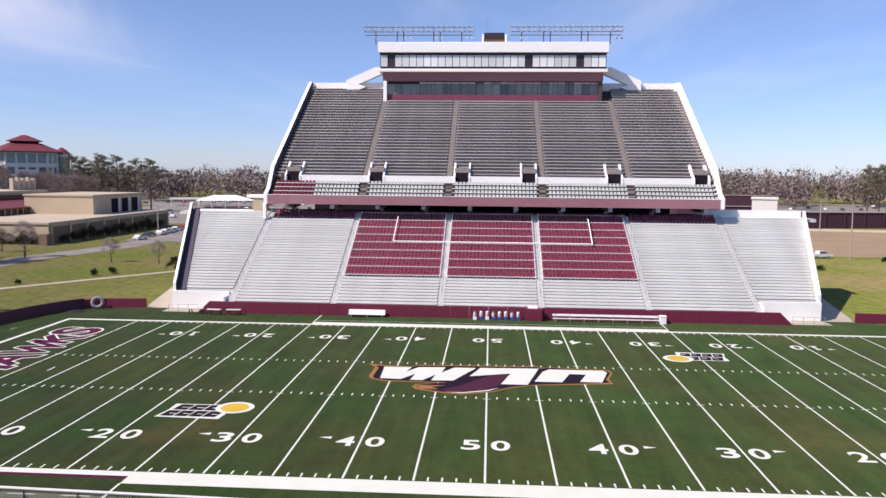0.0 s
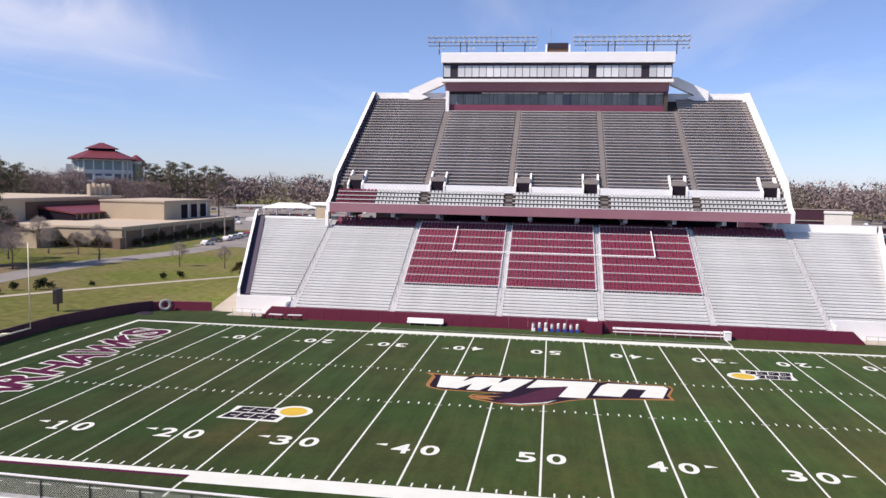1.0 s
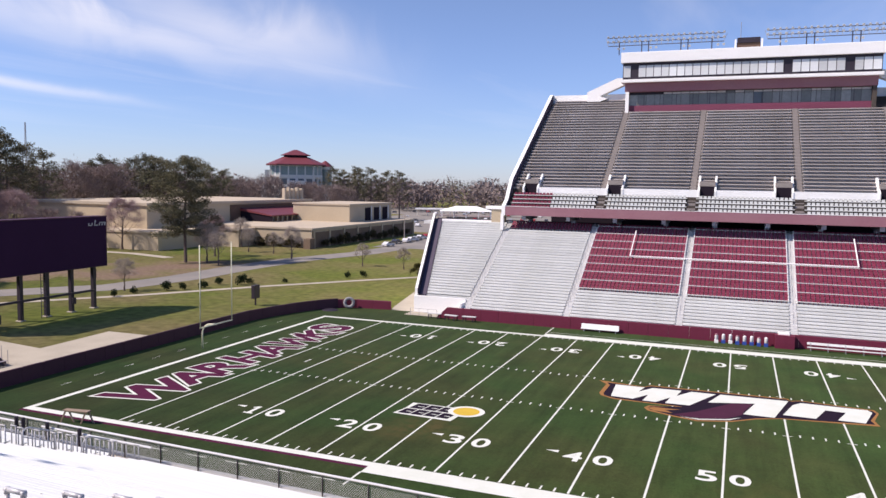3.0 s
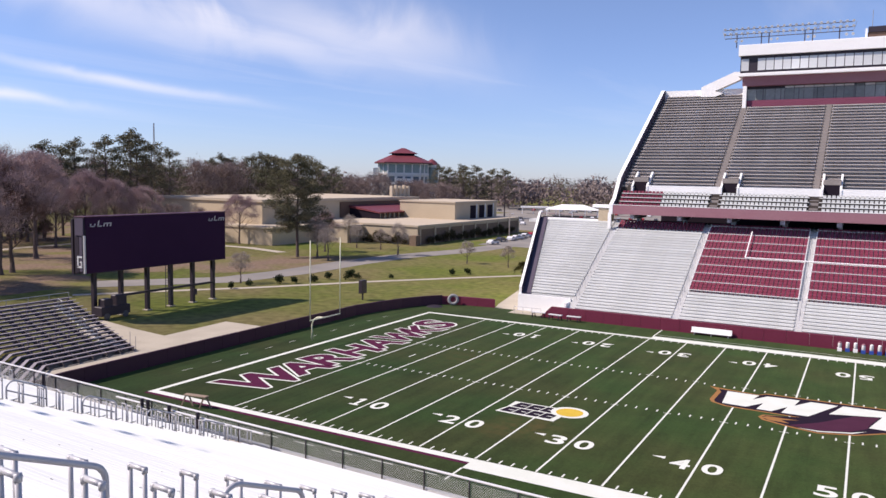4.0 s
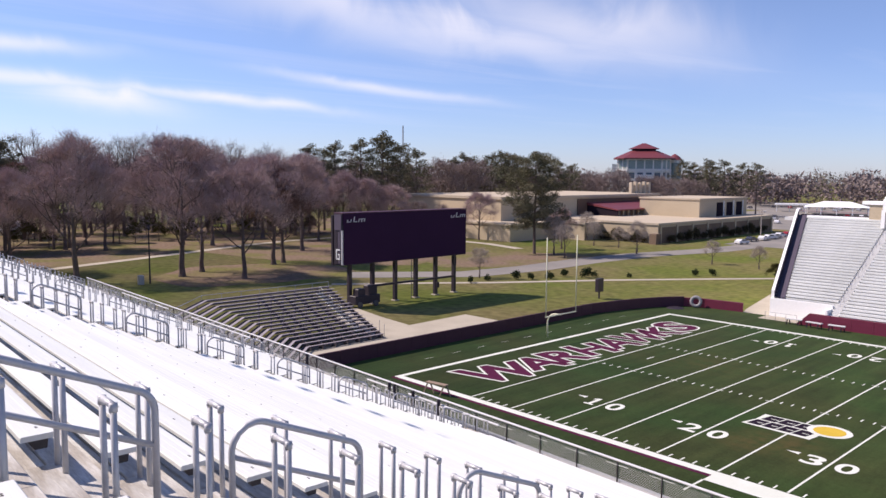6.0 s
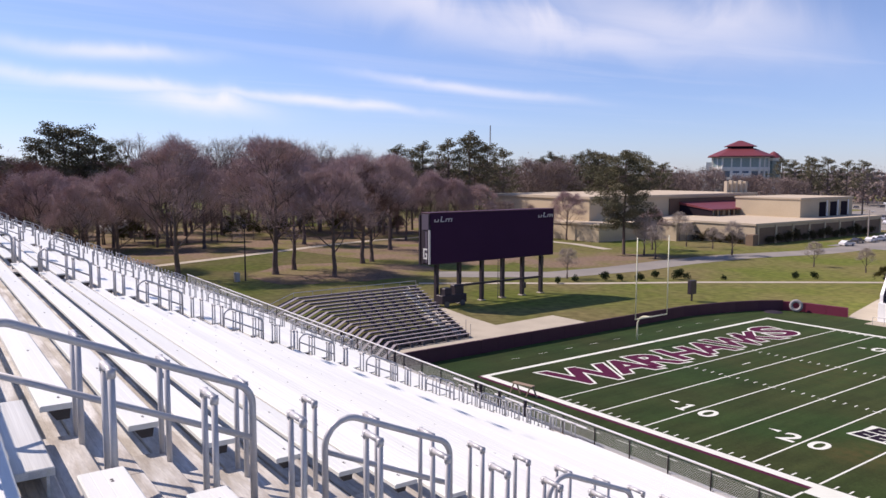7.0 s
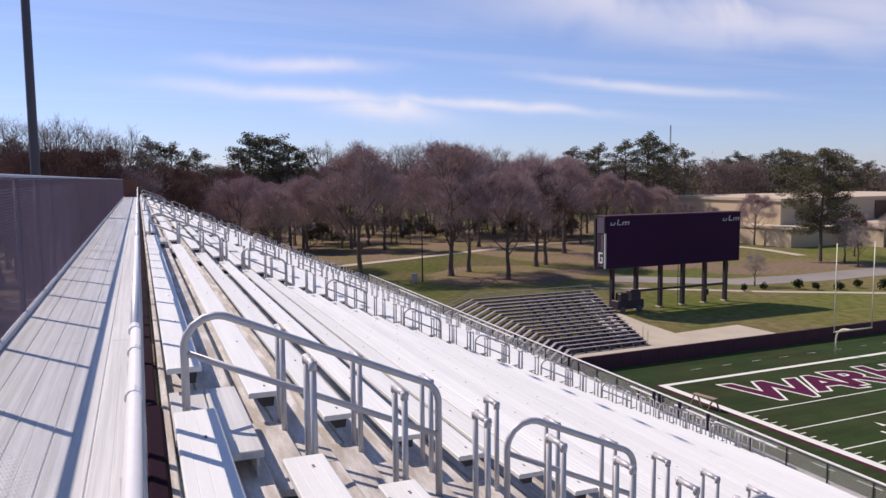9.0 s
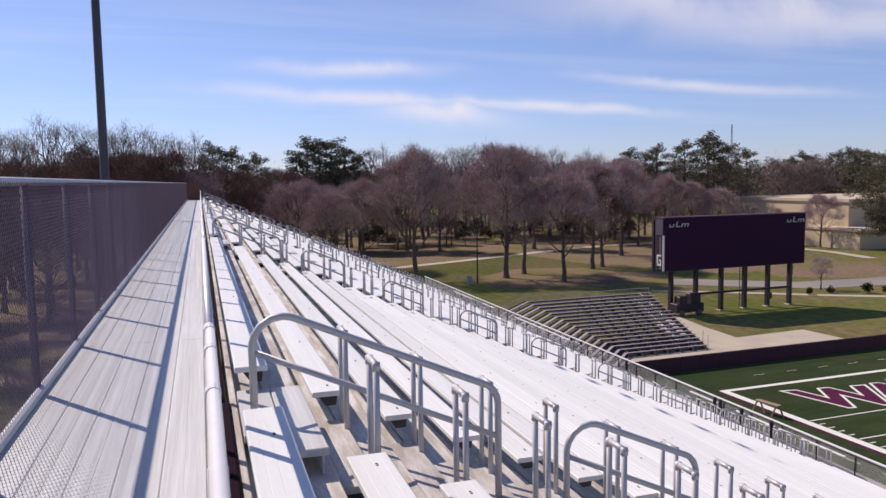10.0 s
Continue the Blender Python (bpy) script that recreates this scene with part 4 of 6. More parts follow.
for s in (-1, 1):
    a, e = sorted((s * 18.9, s * 19.5))
    part("pillar", Build().box(a, 91.6, 30, e, 92.25, 37.6), M_WHITE if s < 0 else M_DARK_STEP, box_)
    brace = Build().prism([(s * 20.0, 39.0), (s * 21.5, 39.0), (s * 26.9, 36.6), (s * 26.9, 34.9), (s * 24.5, 34.9), (s * 23.2, 35.4), (s * 24.6, 35.9), (s * 20.0, 37.9)], "y", 95.0, 96.6)
    part("brace", brace, M_WHITE, box_, "white slanting brace")
part("roof_hut", Build().slab(-1.55, 92.5, 42.75, 2.15, 95.5, 43.8, 0.05), M_BRICK_BROWN, box_, "small brown rooftop hut")
part("hut_cap", Build().box(-1.5, 92.3, 43.8, 2.1, 95.7, 44.65), M_BLACK, box_)
for s in (-1.75, 2.35):
    part("hut_post", Build().box(s - 0.15, 92.3, 42.75, s + 0.15, 92.7, 44.4), M_WHITE, box_)
part("antenna", Build().tube([(-1.0, 94, 43.5), (-1.0, 94, 47.5)], 0.05, 5), M_STEEL, box_)

lampme = Build().lathe([(0.07, 0.0), (0.20, 0.10), (0.23, 0.30), (0.20, 0.32)], 8).mesh("lamp", M_GREY_STEP)
for x0, x1 in ((-23.0, -3.6), (3.2, 22.8)):
    rack = thing("floodlight_rack", "long steel rack of floodlights on the press box roof", "floodlight", "floodlights", at=LIFT)
    for z in (44.35, 44.95, 45.75):
        part("rail", Build().tube([(x0, 93, z), (x1, 93, z)], 0.07, 5), M_BRACKET, rack)
    n = 22
    for i in range(n):
        x = x0 + (x1 - x0) * i / (n - 1)
        part("strut", Build().tube([(x, 93, 44.35), (x + (x1 - x0) / n * (0.5 if i % 2 else -0.5), 93, 45.75)], 0.045, 4), M_STEEL, rack)
        for z in (45.15, 45.95):
            part("lamp", lampme, M_GREY_STEP, rack, at=pose(x, 92.9, z, 115, 0, 0))
        if i % 6 in (2, 3):
            part("lamp", lampme, M_GREY_STEP, rack, at=pose(x, 92.9, 43.9, 115, 0, 0))
    for f in (0.10, 0.30, 0.36, 0.64, 0.70, 0.90):
        x = x0 + (x1 - x0) * f
        part("leg", Build().tube([(x, 93, 42.75), (x, 93, 45.0)], 0.09, 6), M_BLACK, rack)

# ---- the stand under the camera ----
NEAR = Matrix.Translation((0.176, -46.711, -0.477)) @ Matrix.Rotation(radians(-1.9), 4, "Z")
near = thing("bleacher_stand", "long aluminium bleacher stand with plank seats and stair rails", "bleachers", kind="structure", at=NEAR)
NROWS, NRUN, NRISE, SEAT0, V0 = 36, 0.575, 0.25, 18.60, 0.47
NAISLES = [-69.2, -53.2, -37.2, -21.2, -5.2, 10.8, 26.8]
HALF = 0.73
U0, U1 = -77.0, 34.0
cutsN = [U0] + NAISLES + [U1]


def plank_outline(y0, y1, z0, z1, grooves=3):
    """Section of a ribbed aluminium plank: rounded edges, grooves along its top."""
    c = 0.008
    pts = [(y0, z0), (y1, z0), (y1, z1 - c), (y1 - c, z1)]
    for g in range(grooves, 0, -1):
        y = y0 + (y1 - y0) * g / (grooves + 1)
        pts += [(y + 0.003, z1), (y + 0.0015, z1 - 0.0015), (y - 0.0015, z1 - 0.0015), (y - 0.003, z1)]
    return pts + [(y0 + c, z1), (y0, z1 - c)]


def seat_span(k):
    return cutsN[k] + (HALF if k else 0.3), cutsN[k + 1] - (HALF if k < len(cutsN) - 2 else 0.3)


NEAR_BAYS = (3, 4, 5)
TREAD = 0.34  # seats stand this far above their foot boards
rest_seats, rest_treads, brackets, rest_guards = Build(), Build(), Build(), Build()
for k in range(len(cutsN) - 1):
    a, e = seat_span(k)
    seat_me = tread_me = None
    if k in NEAR_BAYS:
        seat_me = Build().prism(plank_outline(-0.243, 0.0, -0.042, 0.0), "x", a, e).mesh("seat", M_ALU)
        tb = Build()
        for y0, y1 in ((-0.30, -0.022), (-0.012, 0.27)):
            tb.prism(plank_outline(y0, y1, -0.045, 0.0, 4), "x", cutsN[k] + 0.004, cutsN[k + 1] - 0.004)
        tread_me = tb.mesh("tread", M_TREAD)
        riser_me = Build().box(cutsN[k], 0.250, -NRISE - 0.02, cutsN[k + 1], 0.263, -0.045).mesh("riser", M_TREAD)
    for i in range(NROWS):
        v, z = V0 + NRUN * i, SEAT0 - NRISE * i
        if seat_me:
            if i or k < 5:
                part("seat", seat_me, M_ALU, near, at=pose(0, v, z))
            else:
                part("seat", Build().prism(plank_outline(-0.243, 0.0, -0.042, 0.0), "x", a - 0.34, e), M_ALU, near, at=pose(0, v, z))
            part("tread", tread_me, M_TREAD, near, at=pose(0, v, z - TREAD))
            part("riser", riser_me, M_TREAD, near, at=pose(0, v, z - TREAD))
        else:
            rest_seats.slab(a, v - 0.243, z - 0.042, e, v, z, 0.008)
            rest_treads.box(cutsN[k], v - 0.30, z - TREAD - 0.045, cutsN[k + 1], v + 0.27, z - TREAD)
            rest_treads.box(cutsN[k], v + 0.250, z - TREAD - 0.27, cutsN[k + 1], v + 0.263, z - TREAD - 0.045)
        n = max(2, round((e - a) / 1.83))
        for j in range(n + 1):
            u = a + 0.18 + (e - a - 0.36) * j / n
            brackets.prism([(v - 0.12, z - 0.16), (v - 0.035, z - 0.16), (v - 0.02, z - 0.043), (v - 0.20, z - 0.043)], "x", u - 0.03, u + 0.03)
bolts = Build()
for k in NEAR_BAYS:
    a, e = seat_span(k)
    n = max(2, round((e - a) / 1.83))
    for i in range(14):
        for j in range(n + 1):
            for du in (-0.013, 0.013):
                bolts.lathe([(0.010, -0.002), (0.010, 0.0015), (0.006, 0.003)], 6, (a + 0.18 + (e - a - 0.36) * j / n + du, V0 + NRUN * i - 0.10, SEAT0 - NRISE * i))
tagged(part("seat_bolts", bolts, M_BRACKET, near, "small grey bolt heads"), kind="stuff")
tagged(part("far_seats", rest_seats, M_ALU, near, "bright aluminium seat planks"), kind="stuff")
tagged(part("far_treads", rest_treads, M_TREAD, near, "grey aluminium foot boards"), kind="stuff")
tagged(part("seat_brackets", brackets, M_BRACKET, near, "grey seat brackets"), kind="stuff")

# stairs in the aisles: half steps, end guards and looped rails
step_me = Build().prism(plank_outline(-0.06, 0.222, -0.045, 0.0, 4), "x", -HALF + 0.06, HALF - 0.06).box(-HALF + 0.1, 0.19, -0.13, HALF - 0.1, 0.205, -0.045).mesh("half_step", M_TREAD)
for u in NAISLES[:6]:
    if u in (-5.2, -21.2, -37.2):
        for i in range(NROWS):
            part("half_step", step_me, M_TREAD, near, at=pose(u, V0 + NRUN * (i + 1) - 0.24, SEAT0 - NRISE * i - TREAD - NRISE / 2))


def guard_build(b, u, v, z, s):
    """Two posts joined by a bar at the end of a seat row."""
    for du in (0.0, 0.2):
        b.tube([(u + s * du, v, z), (u + s * du, v, z + 0.90)], 0.021, 7)
        b.tube([(u + s * du, v, z + 0.88), (u + s * du, v, z + 0.932)], 0.0265, 7)
    b.tube([(u - s * 0.02, v, z + 0.915), (u + s * 0.22, v, z + 0.915)], 0.023, 7)


guard_me = {}
for s in (-1, 1):
    b = Build()
    guard_build(b, 0, 0, 0, s)
    guard_me[s] = b.mesh("end_guard", M_RAIL, True)
for u in NAISLES:
    for i in range(1, NROWS):
        v, z = V0 + NRUN * i - 0.03, SEAT0 - NRISE * i - 0.40
        for s in (-1, 1):
            uu = u + s * (HALF - 0.10)
            if u in (-5.2, -21.2) or (u == -37.2 and i % 2 == 0):
                part("end_guard", guard_me[s], M_RAIL, near, at=pose(uu, v, z) @ pose(-s * 0.2, 0, 0))
            else:
                guard_build(rest_guards, uu - s * 0.2, v, z, s)
tagged(part("far_end_guards", rest_guards, M_RAIL, near, "grey pipe guards at the row ends"), kind="stuff")


def loop_rail(length, drop, rise=0.0):
    """A stair rail: a bent tube with rounded shoulders and a middle bar. It falls by drop over its length."""
    h = 1.0

    def rounded(p, c, q, r):
        """The corner c between p and q, rounded."""
        p, c, q = Vector(p), Vector(c), Vector(q)
        a, b = (p - c).normalized(), (q - c).normalized()
        half = a.angle(b) / 2
        reach = r / math.tan(half)
        mid = c + (a + b).normalized() * r / math.sin(half)
        u, v = c + a * reach - mid, c + b * reach - mid
        return [mid + (u * (1 - k) + v * k).normalized() * r for k in [j / 7 for j in range(8)]]
    foot, top, low, end = (0, 0, rise - 0.02), (0, 0, h), (0, length, h - drop), (0, length, -drop - 0.02)
    pts = [foot] + rounded(foot, top, low, 0.20) + rounded(top, low, end, 0.17) + [end]
    b = Build().tube(pts, 0.026, 10)
    b.tube([(0, 0.0, h - 0.33), (0, length, h - 0.36 - drop)], 0.022, 8)
    for y, z in ((0, rise), (length, -drop)):
        b.lathe([(0.055, -0.01), (0.055, 0.02), (0.035, 0.05)], 8, (0, y, z))
    return b


long_loop = loop_rail(1.74, 0.75, 0.225).mesh("stair_rail", M_RAIL, True)
short_loop = loop_rail(1.16, 0.50).mesh("stair_rail", M_RAIL, True)
for u in NAISLES[:6]:
    part("stair_rail", long_loop, M_RAIL, near, at=pose(u, V0 - 0.15, SEAT0 - 0.40))
    for i in range(4, NROWS - 3, 4):
        part("stair_rail", short_loop, M_RAIL, near, at=pose(u, V0 + NRUN * i - 0.15, SEAT0 - NRISE * i - 0.40))

# walkway along the top
WZ = 18.4
n = 0
for j in range(5):
    v0 = -1.18 + 0.238 * j
    ends = [U0 + 7.3 * q + (0.0 if j % 2 else 3.1) for q in range(16)]
    ends = [U0] + [x for x in ends if U0 + 1 < x < U1 - 1] + [U1]
    for a, e in zip(ends, ends[1:]):
        part("walkway_plank", Build().prism(plank_outline(v0 + 0.0005, v0 + 0.2375, -0.05, 0.0, 1), "x", a + 0.004, e - 0.004), M_WALK, near, at=pose(0, 0, WZ))
part("tread", Build().slab(U0, 0.181, 18.335, U1, 0.228, 18.38, 0.006), M_TREAD, near)
for u in NAISLES[:6]:
    part("landing", Build().slab(u - 0.72, 0.235, 18.38, u + 0.36, 0.47, 18.425, 0.006).slab(u - 0.72, 0.48, 18.38, u + 0.74, 0.70, 18.425, 0.006).box(u - 0.70, 0.66, 18.14, u + 0.72, 0.675, 18.38), M_WALK, near, "worn landing at the head of the stair")
part("walkway_edge", Build().box(U0, 0.012, 17.75, U1, 0.04, WZ - 0.002), M_TREAD, near)
part("walkway_beam", Build().box(U0, -1.2, WZ - 0.3, U1, -1.1, WZ - 0.06).box(U0, -0.15, WZ - 0.3, U1, -0.06, WZ - 0.06), M_STEEL, near)

back_fence = thing("chain_link_fence", "tall galvanised chain-link fence along the walkway", "fence", kind="structure", at=NEAR)
FV, FT = -1.22, 20.02
part("top_rail", Build().tube([(U0, FV, FT), (U1, FV, FT)], 0.032, 8), M_STEEL, back_fence)
part("bottom_rail", Build().tube([(U0, FV + 0.035, WZ + 0.03), (U1, FV + 0.035, WZ + 0.03)], 0.036, 8), M_RAIL, back_fence)
post_me = Build().tube([(0, FV, WZ - 0.5), (0, FV, FT)], 0.030, 8).mesh("post", M_POLE, True)
k = 0
while -6.5 + 1.83 * k < U1:
    k += 1
for j in range(-39, k):
    u = -6.5 + 1.83 * j
    if U0 < u < U1:
        part("post", post_me, M_POLE, back_fence, at=pose(u, 0, 0))


def chain_link(b, u0, u1, v, z0, z1, step, r):
    """Diagonal wires in both directions; a bar of three sides each."""
    h = z1 - z0
    m = int((u1 - u0) / step)
    for j in range(-int(h / step), m + 1):
        for s in (-1, 1):
            a0 = u0 + j * step
            p, q = [a0, z0], [a0 + h, z1]
            if s < 0:
                p, q = [a0, z1], [a0 + h, z0]
            lo, hi = max(a0, u0), min(a0 + h, u1)
            if hi - lo < 0.02:
                continue
            zf = lambda x: p[1] + (q[1] - p[1]) * (x - a0) / h
            A, B = Vector((lo, v + 0.002 * s, zf(lo))), Vector((hi, v + 0.002 * s, zf(hi)))
            d = (B - A).normalized()
            c = d.cross(Vector((0, 1, 0))) * r
            o = Vector((0, 1, 0)) * r
            b.add([A + c, A - c * 0.5 + o, A - c * 0.5 - o, B + c, B - c * 0.5 + o, B - c * 0.5 - o], [(0, 1, 4, 3), (1, 2, 5, 4), (2, 0, 3, 5)])


net = Build()
chain_link(net, U0, 4.0, FV + 0.03, WZ + 0.04, FT, 0.062, 0.0021)
tagged(part("wire_mesh", net, M_WIRE, back_fence, "woven wire mesh"), kind="stuff")
part("end_gate", Build().box(U0 - 0.03, -1.2, WZ, U0, 0.0, WZ + 1.6), M_RUST, back_fence, "rusty brown end panel")

hand = thing("handrail", "white pipe handrail with maroon panels along the walkway", "railing", at=NEAR)
seam = [U0 + 6.1 * q for q in range(19)]
for a, e in zip(seam, seam[1:]):
    sag = random.Random(int(a * 10)).uniform(-0.012, 0.012)
    part("tube", Build().tube([(a, 0.05 + sag, 19.30), ((a + e) / 2, 0.05, 19.30 + sag), (e, 0.05 - sag, 19.30)], 0.0225, 10), M_WHITE_TUBE, hand, smooth=True)
    part("collar", Build().tube([(e - 0.05, 0.05, 19.30), (e + 0.05, 0.05, 19.30)], 0.027, 10), M_WHITE_TUBE, hand)
hp = Build().tube([(0, 0.05, 17.8), (0, 0.05, 19.3)], 0.026, 8).mesh("post", M_RAIL, True)
for j in range(56):
    part("post", hp, M_RAIL, hand, at=pose(-4.72 - 1.2 * j, 0, 0))
for j in range(30):
    part("post", hp, M_RAIL, hand, at=pose(-4.36 + 1.2 * j, 0, 0))
for x in (-2.66, -3.32):
    part("collar", Build().tube([(x - 0.03, 0.05, 19.30), (x + 0.03, 0.05, 19.30)], 0.027, 10), M_WHITE_TUBE, hand)
ends = [-5.75, -8.95] + [-13.1 - 4.9 * j for j in range(13)]
# the panels turn from the sun; that shade is in their colour
for a, e in zip(ends, ends[1:]):
    part("panel", Build().slab(e + 0.05, 0.075, 17.95, a, 0.15, 18.40, 0.014), M_PANEL_SHADED, hand, "maroon panel with its shade painted in")

# nearer panels, coloured as shaded like the others
for j in range(4):
    part("panel", Build().slab(-5.70 + 4.9 * j, 0.075, 17.95, -0.85 + 4.9 * j, 0.178, 18.41, 0.014), M_PANEL_SHADED, hand, "maroon panel with its shade painted in")

# front of the stand
VL = V0 + NRUN * (NROWS - 1) + 0.3
FRONT_Z = 8.95
part("front_riser", Build().box(U0, VL, FRONT_Z - 0.2, U1, VL + 0.1, SEAT0 - NRISE * (NROWS - 1) - 0.40), M_ALU, near)
part("front_walk", Build().slab(U0, VL + 0.1, FRONT_Z - 0.3, U1, VL + 1.45, FRONT_Z, 0.03), M_CONCRETE, near, "pale concrete front walkway")
part("front_kerb", Build().slab(U0, VL + 1.45, 0.0, U1, VL + 1.65, FRONT_Z + 0.10, 0.03), M_GREY_STEP, near, "pale concrete front wall")
FRV = VL + 1.4
front_fence = thing("front_fence", "chain-link fence with a white top rail along the front of the stand", "fence", kind="structure", at=NEAR)
part("top_rail", Build().tube([(U0, FRV, 9.82), (U1, FRV, 9.82)], 0.045, 8), M_WHITE_TUBE, front_fence)
for a, e in ((-30.5, -28.4), (-27.2, -21.3), (-51.8, -41.4), (-66.0, -56.0)):
    part("second_rail", Build().tube([(a, FRV - 0.35, 9.72), (e, FRV - 0.35, 9.72)], 0.045, 8), M_WHITE_TUBE, front_fence)
fp = Build().tube([(0, FRV, FRONT_Z), (0, FRV, 9.84)], 0.026, 6).mesh("post", M_BLACK, True)
for j in range(60):
    part("post", fp, M_BLACK, front_fence, at=pose(-76.1 + 1.83 * j, 0, 0))
net = Build()
chain_link(net, U0, U1, FRV + 0.03, FRONT_Z + 0.1, 9.78, 0.09, 0.0052)
tagged(part("wire_mesh", net, M_MESH_PALE, front_fence, "woven wire mesh"), kind="stuff")
# gate posts by the front gates
for u in (-28.5, -28.1, -26.7, -24.9, -42.5, -41.2, -36.0):
    part("gate_post", Build().tube([(u, FRV - 0.5, FRONT_Z), (u, FRV - 0.5, 10.0)], 0.08, 6), M_BLACK, front_fence, "dark gate post")
# legs and frames that carry the stand, and its closed back
for j in range(19):
    u = U0 + 1 + 6.1 * j
    part("leg", Build().box(u - 0.12, -1.15, 0.0, u + 0.12, -0.9, WZ - 0.05), M_STEEL, near)
    part("raker", Build().prism([(-1.1, WZ - 0.35), (-0.1, WZ - 0.35), (VL, FRONT_Z + 0.3), (VL, FRONT_Z - 0.3), (-1.1, WZ - 0.9)], "x", u - 0.08, u + 0.08), M_STEEL, near)
    for v in (9.0, 18.0):
        part("leg", Build().box(u - 0.1, v - 0.1, 0.0, u + 0.1, v + 0.1, WZ - 0.6 - v * 0.435), M_STEEL, near)
mast = solid("light_pole", Build().tube([(-39.2, -4.2, 0), (-39.2, -4.2, 20), (-39.2, -4.2, 44)], 0.26, 12, 0.15), M_POLE, "tall dark steel light pole behind the stand", "light pole", at=NEAR, smooth=True)

# ---- end zone: scoreboard, goal post, bleachers ----
board = thing("scoreboard", "large dark unlit video scoreboard on steel posts", "scoreboard", at=pose(0, -0.1, 0))
part("cabinet", Build().slab(-89.6, 16.4, 6.4, -87.6, 41.0, 13.75, 0.05), M_BLACK, board)
part("screen", Build().slab(-87.6, 16.62, 6.5, -87.52, 40.85, 12.2, 0.0), M_SCREEN, board, "unlit black screen")
part("top_band", Build().box(-87.6, 16.5, 12.2, -87.48, 40.9, 13.7), M_SCREEN, board)
part("top_trim", Build().slab(-89.62, 16.38, 13.75, -87.46, 41.02, 13.87, 0.02), M_MAROON_DARK, board, "faded maroon top edge")
part("side_panel", Build().box(-89.3, 16.28, 11.4, -87.7, 16.4, 13.6), M_SHADE_AND_PANEL, board, "faded maroon side panel")
part("side_panel", Build().box(-88.5, 16.28, 6.7, -87.95, 16.4, 11.2), M_SHADE_AND_PANEL, board, "faded maroon side panel")
part("side_panel", Build().box(-89.3, 16.28, 6.6, -88.6, 16.4, 11.2), M_BLACK, board)
part("corner_strip", Build().box(-87.75, 16.30, 6.5, -87.46, 16.48, 11.4), M_RAIL, board, "pale metal corner strip")
for x0, z0, x1, z1 in ((-88.9, 8.5, -87.95, 8.72), (-88.9, 7.3, -88.65, 8.5), (-88.4, 7.85, -87.95, 8.05), (-88.9, 7.2, -87.95, 7.45), (-88.15, 7.4, -87.95, 7.9)):
    part("side_notice", Build().box(x0, 16.22, z0, x1, 16.275, z1), M_WHITE_TUBE, board, "white notice bar")
part("back_frame", Build().box(-90.6, 16.6, 6.2, -90.2, 40.8, 13.4), M_BLACK, board)
# slanted pale strokes of the emblem at each end of the band
STROKES = ((0.0, 0.0, 0.18, 0.42), (0.0, 0.0, 0.75, 0.14), (0.6, 0.0, 0.18, 0.42), (1.1, 0.0, 0.18, 0.8), (1.1, 0.0, 0.7, 0.14), (2.0, 0.0, 0.18, 0.5), (2.0, 0.36, 1.1, 0.14), (2.5, 0.0, 0.18, 0.5), (3.0, 0.0, 0.18, 0.5))
for y in (17.1, 37.4):
    for dy, dz, w, h_ in STROKES:
        y0, z0 = y + dy + dz * 0.25, 12.5 + dz
        part("emblem_bar", Build().prism([(y0, z0), (y0 + w, z0), (y0 + w + 0.25 * h_, z0 + h_), (y0 + 0.25 * h_, z0 + h_)], "x", -87.48, -87.44), M_RAIL, board, "pale slanted emblem bar")
for y in (19.0, 23.2, 27.6, 31.8, 36.0, 40.1):
    part("post", Build().box(-89.75, y - 0.26, 0.0, -89.2, y + 0.26, 6.45), M_BLACK, board, "dark steel post")
    part("post_base", Build().slab(-89.95, y - 0.45, 0.0, -89.0, y + 0.45, 0.14, 0.03), M_CONCRETE, board, "concrete post footing")
part("catwalk", Build().box(-89.2, 23.2, 2.6, -88.95, 40.1, 2.92), M_BLACK, board)
part("cable_box", Build().slab(-89.2, 35.8, 1.2, -88.95, 36.4, 2.1, 0.03), M_BLACK, board, "small dark cable box")
part("cable_box", Build().slab(-89.2, 39.6, 4.6, -88.95, 40.2, 6.0, 0.03), M_BLACK, board, "small dark cable box")
for y in (30.4, 31.2):
    part("ladder_rail", Build().tube([(-88.9, y, 0), (-88.9, y, 6.4)], 0.05, 5), M_POLE, board)
for j in range(15):
    part("rung", Build().tube([(-88.9, 30.4, 0.4 + 0.4 * j), (-88.9, 31.2, 0.4 + 0.4 * j)], 0.035, 4), M_POLE, board)
gear = thing("generator", "dark equipment unit on the grass under the scoreboard", "machine")
part("body", Build().slab(-89.0, 18.5, 0.5, -87.5, 23.0, 1.75, 0.08), M_BLACK, gear)
part("hood", Build().slab(-88.9, 19.1, 1.75, -87.7, 20.4, 2.75, 0.12), M_BLACK, gear)
part("tank", Build().slab(-88.9, 21.0, 1.75, -87.7, 22.6, 3.1, 0.12), M_BLACK, gear)
part("drawbar", Build().box(-88.4, 17.4, 0.5, -88.2, 18.5, 0.62), M_BLACK, gear)
for y in (19.3, 22.2):
    part("wheel", Build().lathe([(0.3, -0.1), (0.45, -0.06), (0.45, 0.06), (0.3, 0.1)], 14), M_RUBBER, gear, at=pose(-87.45, y, 0.45, 0, 90, 0))

goal = thing("goal_post", "pale yellow football goal post with a curved neck", "goal post")
GX, GY = -55.0, FW / 2
